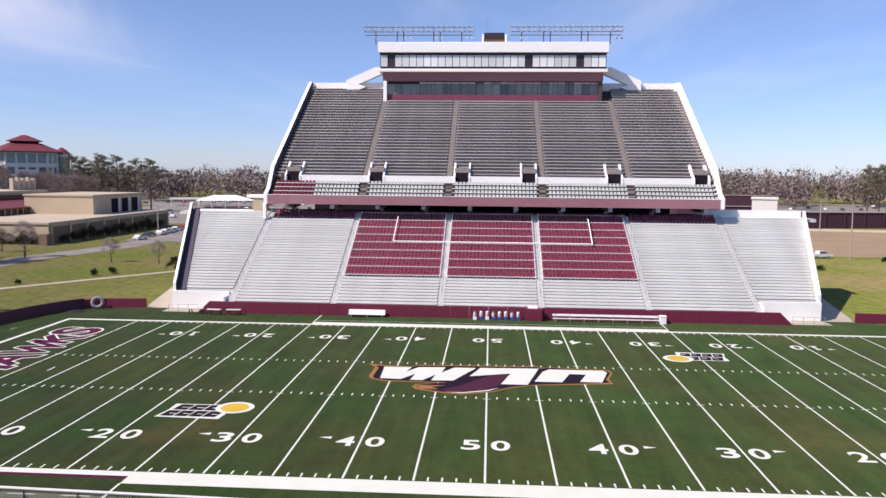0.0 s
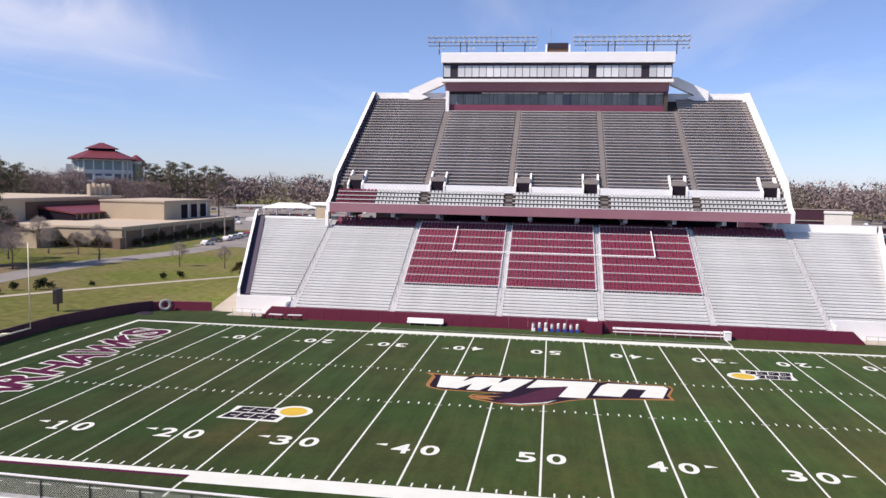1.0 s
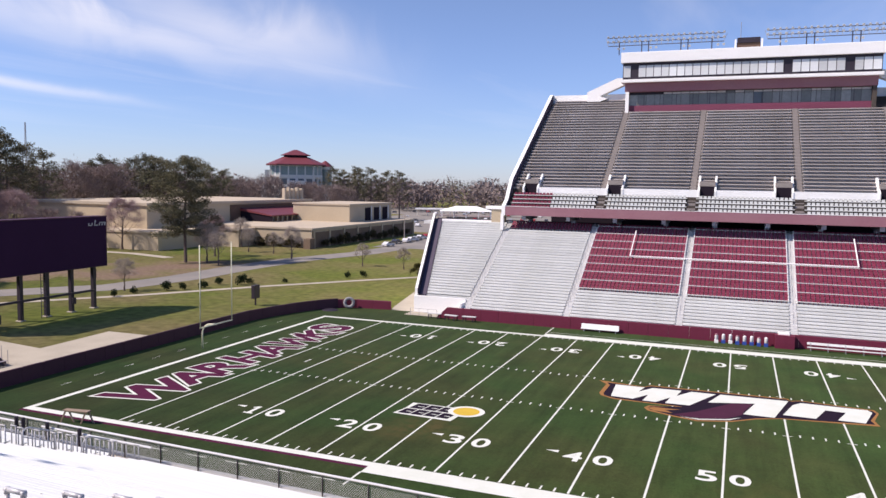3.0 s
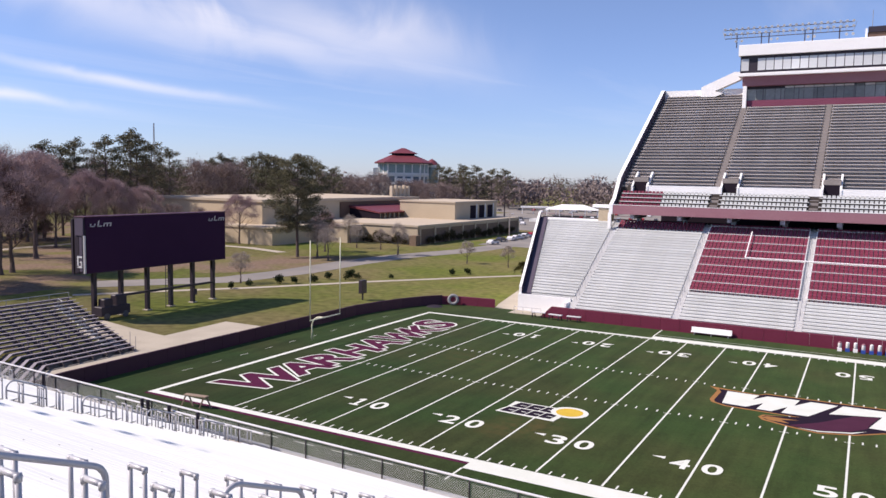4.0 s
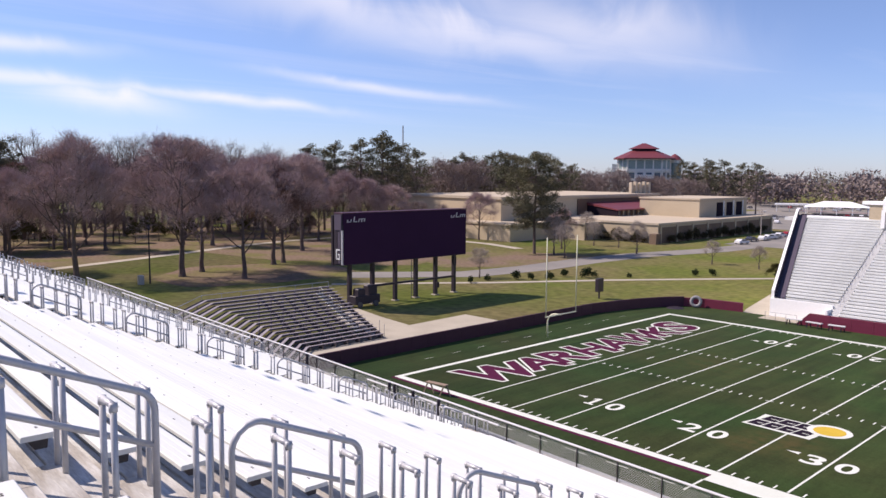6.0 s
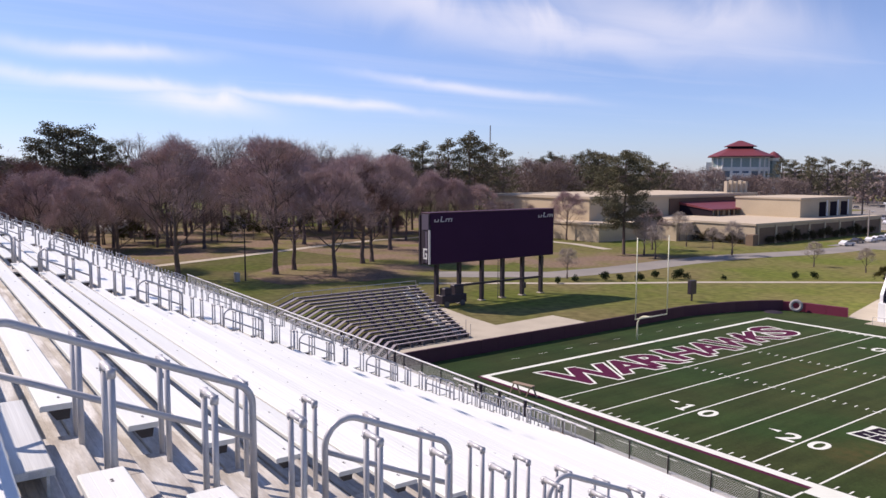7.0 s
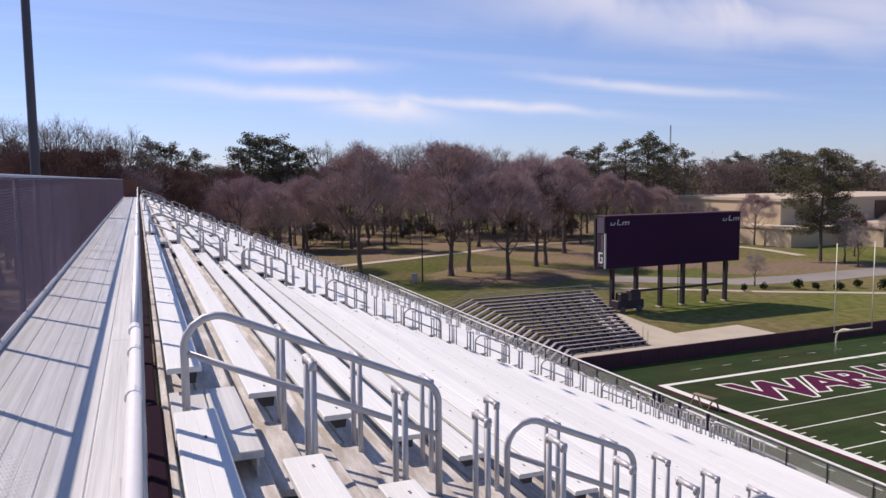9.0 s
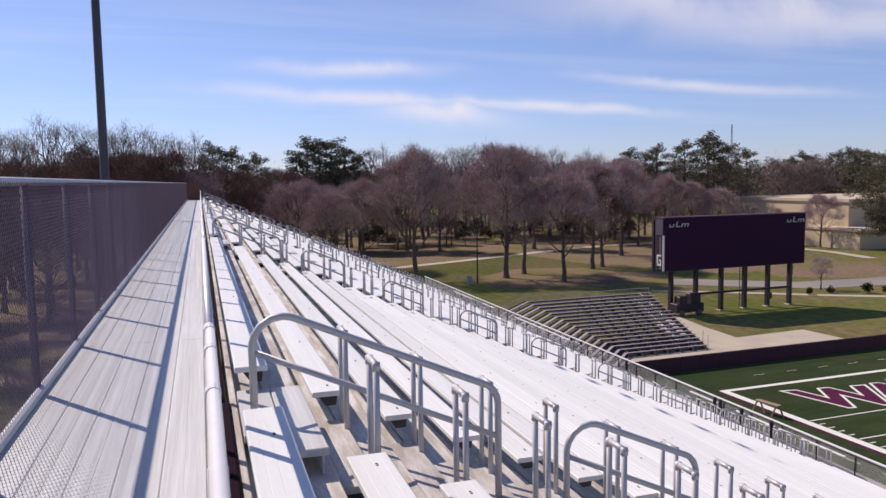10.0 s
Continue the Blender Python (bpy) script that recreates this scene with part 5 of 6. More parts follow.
neck = [(-57.0, GY - 0.0, 0.0), (-57.0, GY, 1.6)] + [(-57.0 + 1.2 - 1.2 * math.cos(a), GY, 1.75 + 1.2 * math.sin(a)) for a in [math.pi / 2 * j / 6 for j in range(0, 7)]] + [(GX, GY, 3.0)]
part("neck", Build().tube(neck, 0.085, 10), M_POST_YELLOW, goal, smooth=True)
part("crossbar", Build().tube([(GX, GY - 2.86, 3.05), (GX, GY + 2.86, 3.05)], 0.075, 10), M_POST_YELLOW, goal, smooth=True)
for s in (-1, 1):
    part("upright", Build().tube([(GX, GY + s * 2.82, 3.0), (GX, GY + s * 2.82, 12.3)], 0.055, 8), M_POST_YELLOW, goal, smooth=True)


def end_bleacher():
    """A small open stand of bare planks that bends round the corner: every row runs straight and then turns towards the pitch."""
    ob = thing("end_bleacher", "weathered plank bleachers bending round the end zone corner", "bleachers")
    run, rise, rows = 0.67, 0.281, 17
    wing = Vector((0.72, -0.69))

    def bend(d):
        return Vector((-69.5 - d, -1.2 - 0.60 * d))

    def row(name, d0, d1, z0, z1, material):
        f, b_ = bend(d0), bend(d1)
        fe, be = f + wing * 11.5, b_ + wing * 11.5
        part(name, Build().prism([(f.x, 9.3), (b_.x, 9.3), tuple(b_), tuple(f)], "z", z0, z1), material, ob)
        part(name, Build().prism([tuple(f), tuple(b_), tuple(be), tuple(fe)], "z", z0, z1), material, ob)
    for i in range(rows):
        z, d = 0.55 + rise * i, run * i
        row("seat", d, d + 0.29, z - 0.05, z, M_OLD_PLANK)
        row("tread", d + 0.36, d + 0.66, z - 0.30, z - 0.26, M_OLD_TREAD)
        row("riser", d + 0.63, d + 0.655, z - 0.26, z - 0.05, M_OLD_TREAD)
    e = run * rows
    for j in range(7):
        y = -0.9 + 10.0 * j / 6
        part("frame", Build().prism([(-69.5, 0.0), (-69.5, 0.45), (-69.5 - e, 0.05 + rise * rows), (-69.5 - e, 0.0), (-69.2 - e, 0.0), (-69.2 - e, rise * rows - 0.5), (-70.4, 0.1), (-70.4, 0.0)], "y", y - 0.05, y + 0.05), M_OLD_TREAD, ob)
    for j in range(1, 5):
        for d in (0.4, 3.8, 7.4, 11.0):
            p = bend(d) + wing * 2.7 * j
            part("leg", Build().box(p.x - 0.05, p.y - 0.05, 0, p.x + 0.05, p.y + 0.05, 0.12 + rise / run * d), M_OLD_TREAD, ob)
    # aisle with short pale steps and a rail at its foot
    for i in range(2, 15):
        d = run * i
        part("aisle_step", Build().slab(-69.85 - d, 6.2, 0.45 + rise * i, -69.45 - d, 7.1, 0.57 + rise * i, 0.01), M_STEEL, ob, "pale steel aisle step")
        if i % 3 == 1:
            part("aisle_rail", Build().tube([(-69.6 - d, 6.65, 0.5 + rise * i), (-69.6 - d, 6.65, 1.4 + rise * i), (-70.3 - d, 6.65, 1.7 + rise * i), (-70.3 - d, 6.65, 0.8 + rise * i)], 0.03, 5), M_STEEL, ob)
    top = bend(e)
    zt = 0.75 + rise * rows
    far_end = top + wing * 11.5
    part("back_rail", Build().tube([(top.x, 9.3, zt), (top.x, top.y, zt), (far_end.x, far_end.y, zt)], 0.035, 6), M_STEEL, ob)
    for j in range(8):
        y = top.y + (9.3 - top.y) * j / 7
        part("rail_post", Build().tube([(top.x, y, zt - 1.0), (top.x, y, zt)], 0.03, 5), M_STEEL, ob)
    for s in (0, 1):
        part("end_rail_post", Build().tube([(-69.7 - 0.9 * s, 9.5, 0.0), (-69.7 - 0.9 * s, 9.5, 1.6 + 0.4 * s)], 0.03, 5), M_STEEL, ob)


end_bleacher()

# ---- things along the far touchline ----


def tyre(at):
    b = Build()
    n, m_ = 28, 10
    R, r = 0.66, 0.24
    vs = [((R + r * math.cos(2 * math.pi * j / m_)) * math.cos(2 * math.pi * i / n), r * 0.9 * math.sin(2 * math.pi * j / m_), (R + r * math.cos(2 * math.pi * j / m_)) * math.sin(2 * math.pi * i / n))
          for i in range(n) for j in range(m_)]
    fs = [(i * m_ + j, i * m_ + (j + 1) % m_, (i + 1) % n * m_ + (j + 1) % m_, (i + 1) % n * m_ + j) for i in range(n) for j in range(m_)]
    b.add(vs, fs)
    return solid("tractor_tyre", b, M_TYRE, "big grey tractor tyre leaning on the maroon wall", "tyre", at=at, smooth=True)


tyre(pose(-55.3, 56.75, 0.93, -10, 0, 24))
solid("tarpaulin", Build().lathe([(1.3, 0.02), (1.15, 0.10), (0.7, 0.20), (0.2, 0.17)], 13, (-57.2, 54.2, 0)), M_BLACK, "dark tarpaulin heap on the turf by the wall", "tarpaulin")
bench = thing("team_bench", "white covered bench in front of the maroon wall", "bench")
part("seat", Build().slab(-19.0, 54.6, 0.35, -14.0, 55.1, 0.50, 0.04), M_WHITE, bench)
part("backrest", Build().slab(-19.0, 55.05, 0.5, -14.0, 55.2, 1.0, 0.04), M_WHITE, bench)
for x in (-18.6, -16.5, -14.4):
    part("leg", Build().box(x - 0.05, 54.65, 0.02, x + 0.05, 55.1, 0.36), M_STEEL, bench)
lb = thing("long_bench", "long white aluminium team bench", "bench")
part("seat", Build().slab(8.6, 54.3, 0.42, 22.6, 54.65, 0.50, 0.02), M_ALU, lb)
part("backrest", Build().slab(8.6, 54.85, 0.72, 22.6, 54.92, 1.0, 0.02), M_WHITE, lb)
for j in range(8):
    x = 9.0 + 1.9 * j
    part("leg", Build().box(x - 0.04, 54.35, 0.02, x + 0.04, 54.9, 0.42), M_STEEL, lb)
    part("strut", Build().box(x - 0.04, 54.84, 0.42, x + 0.04, 54.9, 0.95), M_STEEL, lb)
cubox = thing("sideline_box", "white box at the end of the long bench", "box")
part("body", Build().slab(22.7, 54.2, 0.02, 23.5, 55.0, 1.0, 0.06), M_WHITE, cubox)
part("lid", Build().slab(22.65, 54.15, 1.0, 23.55, 55.05, 1.1, 0.03), M_WHITE, cubox)
pad = thing("equipment_pad", "maroon padded equipment box against the wall", "box")
part("body", Build().slab(5.0, 54.3, 0.02, 7.2, 55.3, 1.7, 0.06), M_MAROON, pad)
part("white_top", Build().slab(5.3, 54.5, 1.7, 6.6, 55.2, 1.95, 0.05), M_WHITE, pad)
for i in range(8):
    x = -1.8 + 0.83 * i
    c = thing("drink_cooler", "white drink cooler on a blue stand by the touchline", "cooler", "drink coolers", at=pose(x, 54.7 + 0.12 * (i % 3), 0.02))
    part("stand", Build().slab(-0.24, -0.22, 0, 0.24, 0.22, 0.40, 0.03), M_BLUE if i not in (0, 2) else M_WHITE, c)
    part("barrel", Build().lathe([(0.18, 0.40), (0.20, 0.48), (0.21, 0.9), (0.17, 1.0)], 12), M_GREY_STEP, c, smooth=True)
    part("lid", Build().lathe([(0.19, 1.0), (0.20, 1.08), (0.08, 1.15)], 12), M_WHITE if i % 3 else M_FASCIA, c)
for x, y, a in ((-40.2, 54.6, 8), (-37.5, 54.2, -5), (-34.8, 54.3, 4)):
    t_ = thing("sideline_table", "low weathered bench on the turf beside the ramp", "bench", "touchline benches", at=pose(x, y, 0.02, 0, 0, a))
    part("top", Build().slab(-1.0, -0.3, 0.68, 1.0, 0.3, 0.78, 0.02), M_GREY_STEP, t_)
    for s in (-1, 1):
        part("trestle", Build().prism([(s * 0.7 - 0.25, 0), (s * 0.7 - 0.1, 0), (s * 0.7, 0.68), (s * 0.7 - 0.12, 0.68)], "y", -0.28, -0.2), M_BLACK, t_)
        part("trestle", Build().prism([(s * 0.7 + 0.25, 0), (s * 0.7 + 0.1, 0), (s * 0.7, 0.68), (s * 0.7 + 0.12, 0.68)], "y", 0.2, 0.28), M_BLACK, t_)
sled = thing("wooden_trestle", "weathered wooden trestle on the near touchline", "trestle", at=pose(-48.2, -1.8, 0.02, 0, 0, 10))
part("top", Build().slab(-1.1, -0.25, 0.95, 1.1, 0.25, 1.05, 0.02), M_WOOD, sled)
for s in (-1, 1):
    for d in (-1, 1):
        part("leg", Build().prism([(s * 0.9 + d * 0.45 - 0.06, 0), (s * 0.9 + d * 0.45 + 0.06, 0), (s * 0.9 + 0.06, 0.95), (s * 0.9 - 0.06, 0.95)], "y", d * 0.18 - 0.04, d * 0.18 + 0.04), M_WOOD, sled)
ps = thing("play_clock", "dark play clock box on a post behind the wall", "clock", at=pose(-69.8, 53.0, 0))
part("cabinet", Build().slab(-0.3, -0.7, 1.1, 0.3, 0.7, 3.2, 0.04), M_BLACK, ps)
part("post", Build().box(-0.1, -0.1, 0, 0.1, 0.1, 1.1), M_BLACK, ps)

# ---- buildings ----
gym = thing("gymnasium", "low tan brick sports building with pale flat roofs", "building")
part("low_block", Build().box(-162, 146.4, -0.1, -115.9, 220.4, 5.2), M_BRICK, gym, "tan brick low wing")
part("low_roof", Build().box(-162.3, 146.1, 5.2, -115.6, 220.7, 5.75), M_ROOF_FLAT, gym, "pale flat roof")
# brown sheet over the tan brick, for the shade on the road side
part("shade_wall", Build().box(-115.9, 147.2, -0.05, -115.75, 219.8, 4.5), M_BROWN_AND_SHADE, gym, "brick wall along the road, its shade painted brown")
for i in range(9):
    part("wall_pier", Build().slab(-115.78, 147.0 + 9.1 * i, -0.05, -115.5, 147.8 + 9.1 * i, 4.9, 0.04), M_BRICK, gym)
part("gate_pier", Build().slab(-116.6, 143.0, -0.05, -114.4, 145.6, 2.9, 0.06), M_BROWN_AND_SHADE, gym, "brown brick pier at the corner")
part("step_block", Build().box(-158, 138.4, -0.1, -135.6, 146.38, 4.7), M_BRICK, gym, "tan brick low wing")
part("step_roof", Build().box(-158.3, 138.1, 4.7, -135.3, 146.05, 5.2), M_ROOF_FLAT, gym)
part("hall", Build().box(-203, 125, -0.1, -157, 214, 11.7), M_BRICK, gym, "tan brick hall")
part("hall_roof", Build().box(-203.5, 124.5, 11.7, -156.5, 214.5, 12.5), M_ROOF_FLAT, gym, "pale flat roof")
part("clerestory", Build().box(-157, 163, 5.75, -156.7, 211, 11.2), M_BRICK_BROWN, gym, "brown upper wall")
part("red_canopy", Build().prism([(-156.7, 10.0), (-144.0, 8.0), (-144.0, 7.6), (-156.7, 9.2)], "y", 168, 206), M_ROOF_RED, gym, "red sloping canopy roof")
# a closed sheet, near black for the shade under the canopy
part("canopy_gable", Build().prism([(-156.7, 9.2), (-144.2, 7.6), (-144.2, 5.7), (-156.7, 5.7)], "y", 168.3, 168.7), M_VOID_SHADE, gym, "open end of the canopy, its inner shade painted near black")
part("canopy_wall", Build().box(-156.7, 169, 5.75, -145.6, 206, 7.7), M_BRICK_BROWN, gym)
for i in range(13):
    part("canopy_post", Build().box(-144.9, 169.0 + 3.0 * i, 5.75, -144.5, 169.4 + 3.0 * i, 7.8), M_BRICK, gym)
    if i < 12:
        part("canopy_window", Build().slab(-145.62, 170.0 + 3.0 * i, 6.0, -145.5, 171.8 + 3.0 * i, 7.4, 0.0), M_GLASS, gym)
part("entrance_block", Build().box(-146, 184, 5.4, -123.7, 217.5, 11.4), M_BRICK, gym, "tan brick entrance block")
part("entrance_roof", Build().box(-146.3, 183.7, 11.4, -123.4, 217.8, 11.9), M_ROOF_FLAT, gym)
for y in (195.5, 202.5, 209.5):
    # shallow near-black box for the shade inside the opening
    part("doorway", Build().box(-123.72, y, 5.8, -123.6, y + 4.2, 10.4), M_VOID_SHADE, gym, "tall opening, its inner shade painted near black")
    part("door_frame", Build().box(-123.72, y + 4.5, 5.8, -123.45, y + 5.0, 10.9), M_PALE_STONE, gym)
for i in range(5):
    part("chimney", Build().slab(-163 + 0.8 * i, 203 + 1.7 * i, 12.4, -161.8 + 0.8 * i, 204.2 + 1.7 * i, 16.6 + 0.3 * (i % 2), 0.1), M_ROOF_FLAT, gym, "tan roof vent")
part("west_wing", Build().box(-196, 117, -0.1, -146, 138.38, 4.6), M_BRICK, gym, "tan brick side wing")
part("west_roof", Build().box(-196.3, 116.7, 4.6, -145.7, 138.05, 5.1), M_ROOF_FLAT, gym)

tower = thing("library_tower", "tall glass and stone library with a red hipped roof", "building", at=pose(-223.3, 308.2, 0, 0, 0, 35))


def octagon(r, c):
    return [(r, -c), (r, c), (c, r), (-c, r), (-r, c), (-r, -c), (-c, -r), (c, -r)]


part("body", Build().prism(octagon(13.0, 8.6), "z", 0, 27.6), M_PALE_STONE, tower, "pale stone body")
for i in range(8):
    pts = octagon(13.0, 8.6)
    a, b2 = Vector(pts[i]), Vector(pts[(i + 1) % 8])
    run_ = b2 - a
    turn = Matrix.Translation((*a, 0)) @ Matrix.Rotation(math.atan2(run_.y, run_.x), 4, "Z")
    w = run_.length
    bays = max(2, round(w / 4.3))
    part("glass_band", Build().slab(0.5, -0.12, 22.6, w - 0.5, 0.05, 27.0, 0.0), M_GREEN_GLASS, tower, "tall green glass band under the roof", at=turn)
    for j in range(bays):
        u0, u1 = w * j / bays + 0.7, w * (j + 1) / bays - 0.7
        for z, h_ in ((17.6, 3.0), (13.0, 3.4), (8.4, 3.4), (3.4, 3.6)):
            part("window", Build().slab(u0, -0.1, z, u1, 0.05, z + h_, 0.0), M_TOWER_GLASS, tower, at=turn)
    for j in range(bays + 1):
        part("pier", Build().slab(w * j / bays - 0.35, -0.45, 0, w * j / bays + 0.35, 0.1, 22.0, 0.05), M_PALE_STONE, tower, at=turn)
        part("slim_post", Build().box(w * j / bays - 0.32, -0.3, 22.0, w * j / bays + 0.32, 0.0, 27.6), M_PALE_STONE, tower, at=turn)
    part("string_course", Build().box(-0.3, -0.6, 21.3, w + 0.3, 0.1, 22.4), M_PALE_STONE, tower, "pale stone band", at=turn)
part("eave", Build().prism(octagon(15.4, 10.4), "z", 27.6, 28.1), M_ROOF_RED, tower)


def hip(r0, c0, z0, r1, c1, z1):
    lo, hi = octagon(r0, c0), octagon(r1, c1)
    return Build().add([(*p, z0) for p in lo] + [(*p, z1) for p in hi], [tuple(range(8, 16))] + [(i, (i + 1) % 8, 8 + (i + 1) % 8, 8 + i) for i in range(8)])


part("roof", hip(15.4, 10.4, 28.1, 6.8, 4.8, 32.0), M_ROOF_RED, tower, "red metal hipped roof")
part("lantern", Build().prism(octagon(6.0, 4.2), "z", 32.0, 33.0), M_VOID_SHADE, tower)
part("roof_cap", hip(7.8, 5.4, 33.0, 0.9, 0.6, 36.0), M_ROOF_RED, tower, "red roof cap")
part("stair_drum", Build().lathe([(3.6, 0), (3.6, 26.5), (3.9, 26.6), (3.9, 27.2)], 14, (15.6, -3.0, 0)), M_PALE_STONE, tower, "round stone stair drum")
part("drum_glass", Build().lathe([(3.66, 16.5), (3.66, 25.8)], 14, (15.6, -3.0, 0)), M_GREEN_GLASS, tower)
part("drum_cap", Build().lathe([(4.2, 27.2), (2.2, 29.2), (0.3, 30.4)], 14, (15.6, -3.0, 0)), M_ROOF_RED, tower, "red drum cap")
part("side_wing", Build().box(-18.2, -6.0, 0, -12.9, 6.0, 21.0), M_PALE_STONE, tower, "pale stone side wing")
part("wing_turret", Build().box(-16.2, -7.0, 21.0, -13.2, -3.0, 25.0), M_PALE_STONE, tower)
part("portal", Build().box(-4.6, -15.0, 0, 4.6, -12.9, 19.6), M_PALE_STONE, tower, "pale stone entrance bay")
for x in (-2.9, 0.3):
    part("portal_glass", Build().slab(x, -15.12, 1.0, x + 2.6, -14.98, 16.5, 0.0), M_TOWER_GLASS, tower)

tent = thing("pavilion", "white pitched canopy pavilion in the far car park", "pavilion", at=pose(-146, 366, 0, 0, 0, 19))
part("roof", Build().add([(-15, -9, 3.9), (15, -9, 3.9), (15, 9, 3.9), (-15, 9, 3.9), (-6, -2, 6.6), (6, -2, 6.6), (6, 2, 6.6), (-6, 2, 6.6)],
                         [(3, 2, 1, 0), (4, 5, 6, 7), (0, 1, 5, 4), (1, 2, 6, 5), (2, 3, 7, 6), (3, 0, 4, 7)]), M_WHITE, tent, "white canopy roof")
for x in (-14, -7, 0, 7, 14):
    for y in (-8.5, 8.5):
        part("post", Build().box(x - 0.2, y - 0.2, 0, x + 0.2, y + 0.2, 3.9), M_WHITE, tent)
flatc = thing("flat_canopy", "long white flat canopy beyond the car park", "pavilion", at=pose(-171, 378, 0, 0, 0, 22))
part("roof", Build().slab(-11, -3, 3.6, 11, 3, 4.4, 0.05), M_WHITE, flatc)
for x in (-10, -3.5, 3.5, 10):
    part("post", Build().box(x - 0.2, -0.2, 0, x + 0.2, 0.2, 3.6), M_WHITE, flatc)
hut = thing("tan_block_building", "plain tan block building behind the stand", "building", at=pose(65.8, 141, 0, 0, 0, -20))
part("body", Build().box(-2.8, -2.5, 0, 2.8, 2.5, 14.2), M_PALE_STONE, hut)
part("roof", Build().slab(-3.0, -2.7, 14.2, 3.0, 2.7, 14.7, 0.05), M_PALE_STONE, hut)
shed = thing("brown_shed", "long dark brown brick building with a pale roof edge", "building", at=pose(100, 305, 0))
part("body", Build().box(-17, -6, 0, 24, 6, 11.2), M_BRICK_PURPLE, shed)
part("parapet", Build().box(-17.2, -6.2, 11.2, 24.2, 6.2, 11.5), M_CONCRETE, shed, "pale roof edge")
part("roof", Build().box(-16.8, -5.8, 11.5, 23.8, 5.8, 11.52), M_BRICK_PURPLE, shed)
part("canopy_strip", Build().box(-17, -6.4, 6.3, 24, -6.0, 6.6), M_CONCRETE, shed)
low = thing("maroon_wall_building", "long low dark maroon building across the earth lot", "building", at=pose(120, 256, 0, 0, 0, 10.5))
part("body", Build().box(-4, -3, 0, 150, 5, 6.0), M_BRICK_PURPLE, low)
part("roof", Build().box(-4.3, -3.3, 6.0, 150.3, 5.3, 6.2), M_ASPHALT, low)
for j in range(18):
    part("pier", Build().box(8.2 * j - 0.3, -3.25, 0, 8.2 * j + 0.3, -3.0, 5.95), M_BRICK_PURPLE, low)
solid("dome_shelter", Build().lathe([(6.0, 0), (5.7, 1.6), (4.6, 3.1), (2.6, 4.1), (0.3, 4.5)], 20), M_GREY_STEP, "pale round-topped shelter among the trees", "shelter", at=pose(-262, 16, 0), smooth=True)


# ---- vehicles ----
def car(at, material, label, pick_up=False):
    """A car, nose along +x: body, glasshouse, four wheels with rims."""
    c = thing("pickup_truck" if pick_up else "car", label, "truck" if pick_up else "car", "parked cars", at=at)
    if pick_up:
        prof = [(-2.7, 0.45), (2.6, 0.45), (2.7, 0.8), (2.6, 1.05), (1.3, 1.15), (0.7, 1.75), (-0.9, 1.78), (-1.0, 1.15), (-2.7, 1.12)]
        glass = [(0.72, 1.18), (1.18, 1.18), (0.66, 1.70), (-0.85, 1.70), (-0.9, 1.18)]
    else:
        prof = [(-2.25, 0.4), (2.2, 0.4), (2.3, 0.7), (2.1, 0.85), (1.1, 0.98), (0.4, 1.42), (-1.0, 1.45), (-1.8, 1.0), (-2.25, 0.95)]
        glass = [(1.0, 1.0), (0.38, 1.37), (-0.98, 1.40), (-1.65, 1.02)]
    part("body", Build().prism(prof, "y", -0.88, 0.88), material, c)
    part("side_glass", Build().prism(glass, "y", -0.89, 0.89), M_GLASS, c, "dark window glass")
    part("windscreen", Build().add([(prof[4][0] - 0.02, -0.75, prof[4][1] + 0.03), (prof[4][0] - 0.02, 0.75, prof[4][1] + 0.03), (prof[5][0] + 0.03, 0.68, prof[5][1] - 0.02), (prof[5][0] + 0.03, -0.68, prof[5][1] - 0.02)], [(0, 1, 2, 3)]), M_GLASS, c)
    for x in (-1.45, 1.4):
        for y in (-0.82, 0.82):
            w = part("wheel", Build().lathe([(0.22, -0.1), (0.33, -0.09), (0.33, 0.09), (0.22, 0.1)], 14), M_RUBBER, c, at=pose(x, y, 0.34, 90, 0, 0))
            part("rim", Build().lathe([(0.19, -0.115), (0.2, 0.115)], 10), M_STEEL, w)
    return c


cars = {m.name: car(pose(0, 0, -40), m, l, False) for m, l in ((M_CAR_WHITE, "white parked saloon car"), (M_CAR_RED, "red parked saloon car"), (M_CAR_DARK, "dark parked saloon car"), (M_CAR_SILVER, "silver parked saloon car"))}
first = dict(cars)


def park(material, m):
    ob = first.pop(material.name, None)
    if ob:
        ob.matrix_basis = m
    else:
        copy_thing(cars[material.name], m)


for x, y, a, m in ((-99.5, 164, 80, M_CAR_WHITE), (-101.0, 181, 95, M_CAR_WHITE), (-101.5, 187, 70, M_CAR_WHITE), (-102, 192, 85, M_CAR_SILVER), (-103, 198, 80, M_CAR_WHITE), (-103.5, 205, 80, M_CAR_RED), (-101.8, 175, 85, M_CAR_DARK)):
    park(m, pose(x, y, 0.0, 0, 0, a))
rnd = random.Random(4)
for r in range(4):
    for j in range(12):
        if rnd.random() < 0.7:
            park(rnd.choice((M_CAR_WHITE, M_CAR_DARK, M_CAR_SILVER, M_CAR_RED, M_CAR_DARK)), pose(-170 + 6 * j + rnd.uniform(-0.4, 0.4) + 9 * r, 255 + 26 * r + 2.0 * j, 0.0, 0, 0, 100 + rnd.uniform(-4, 4)))
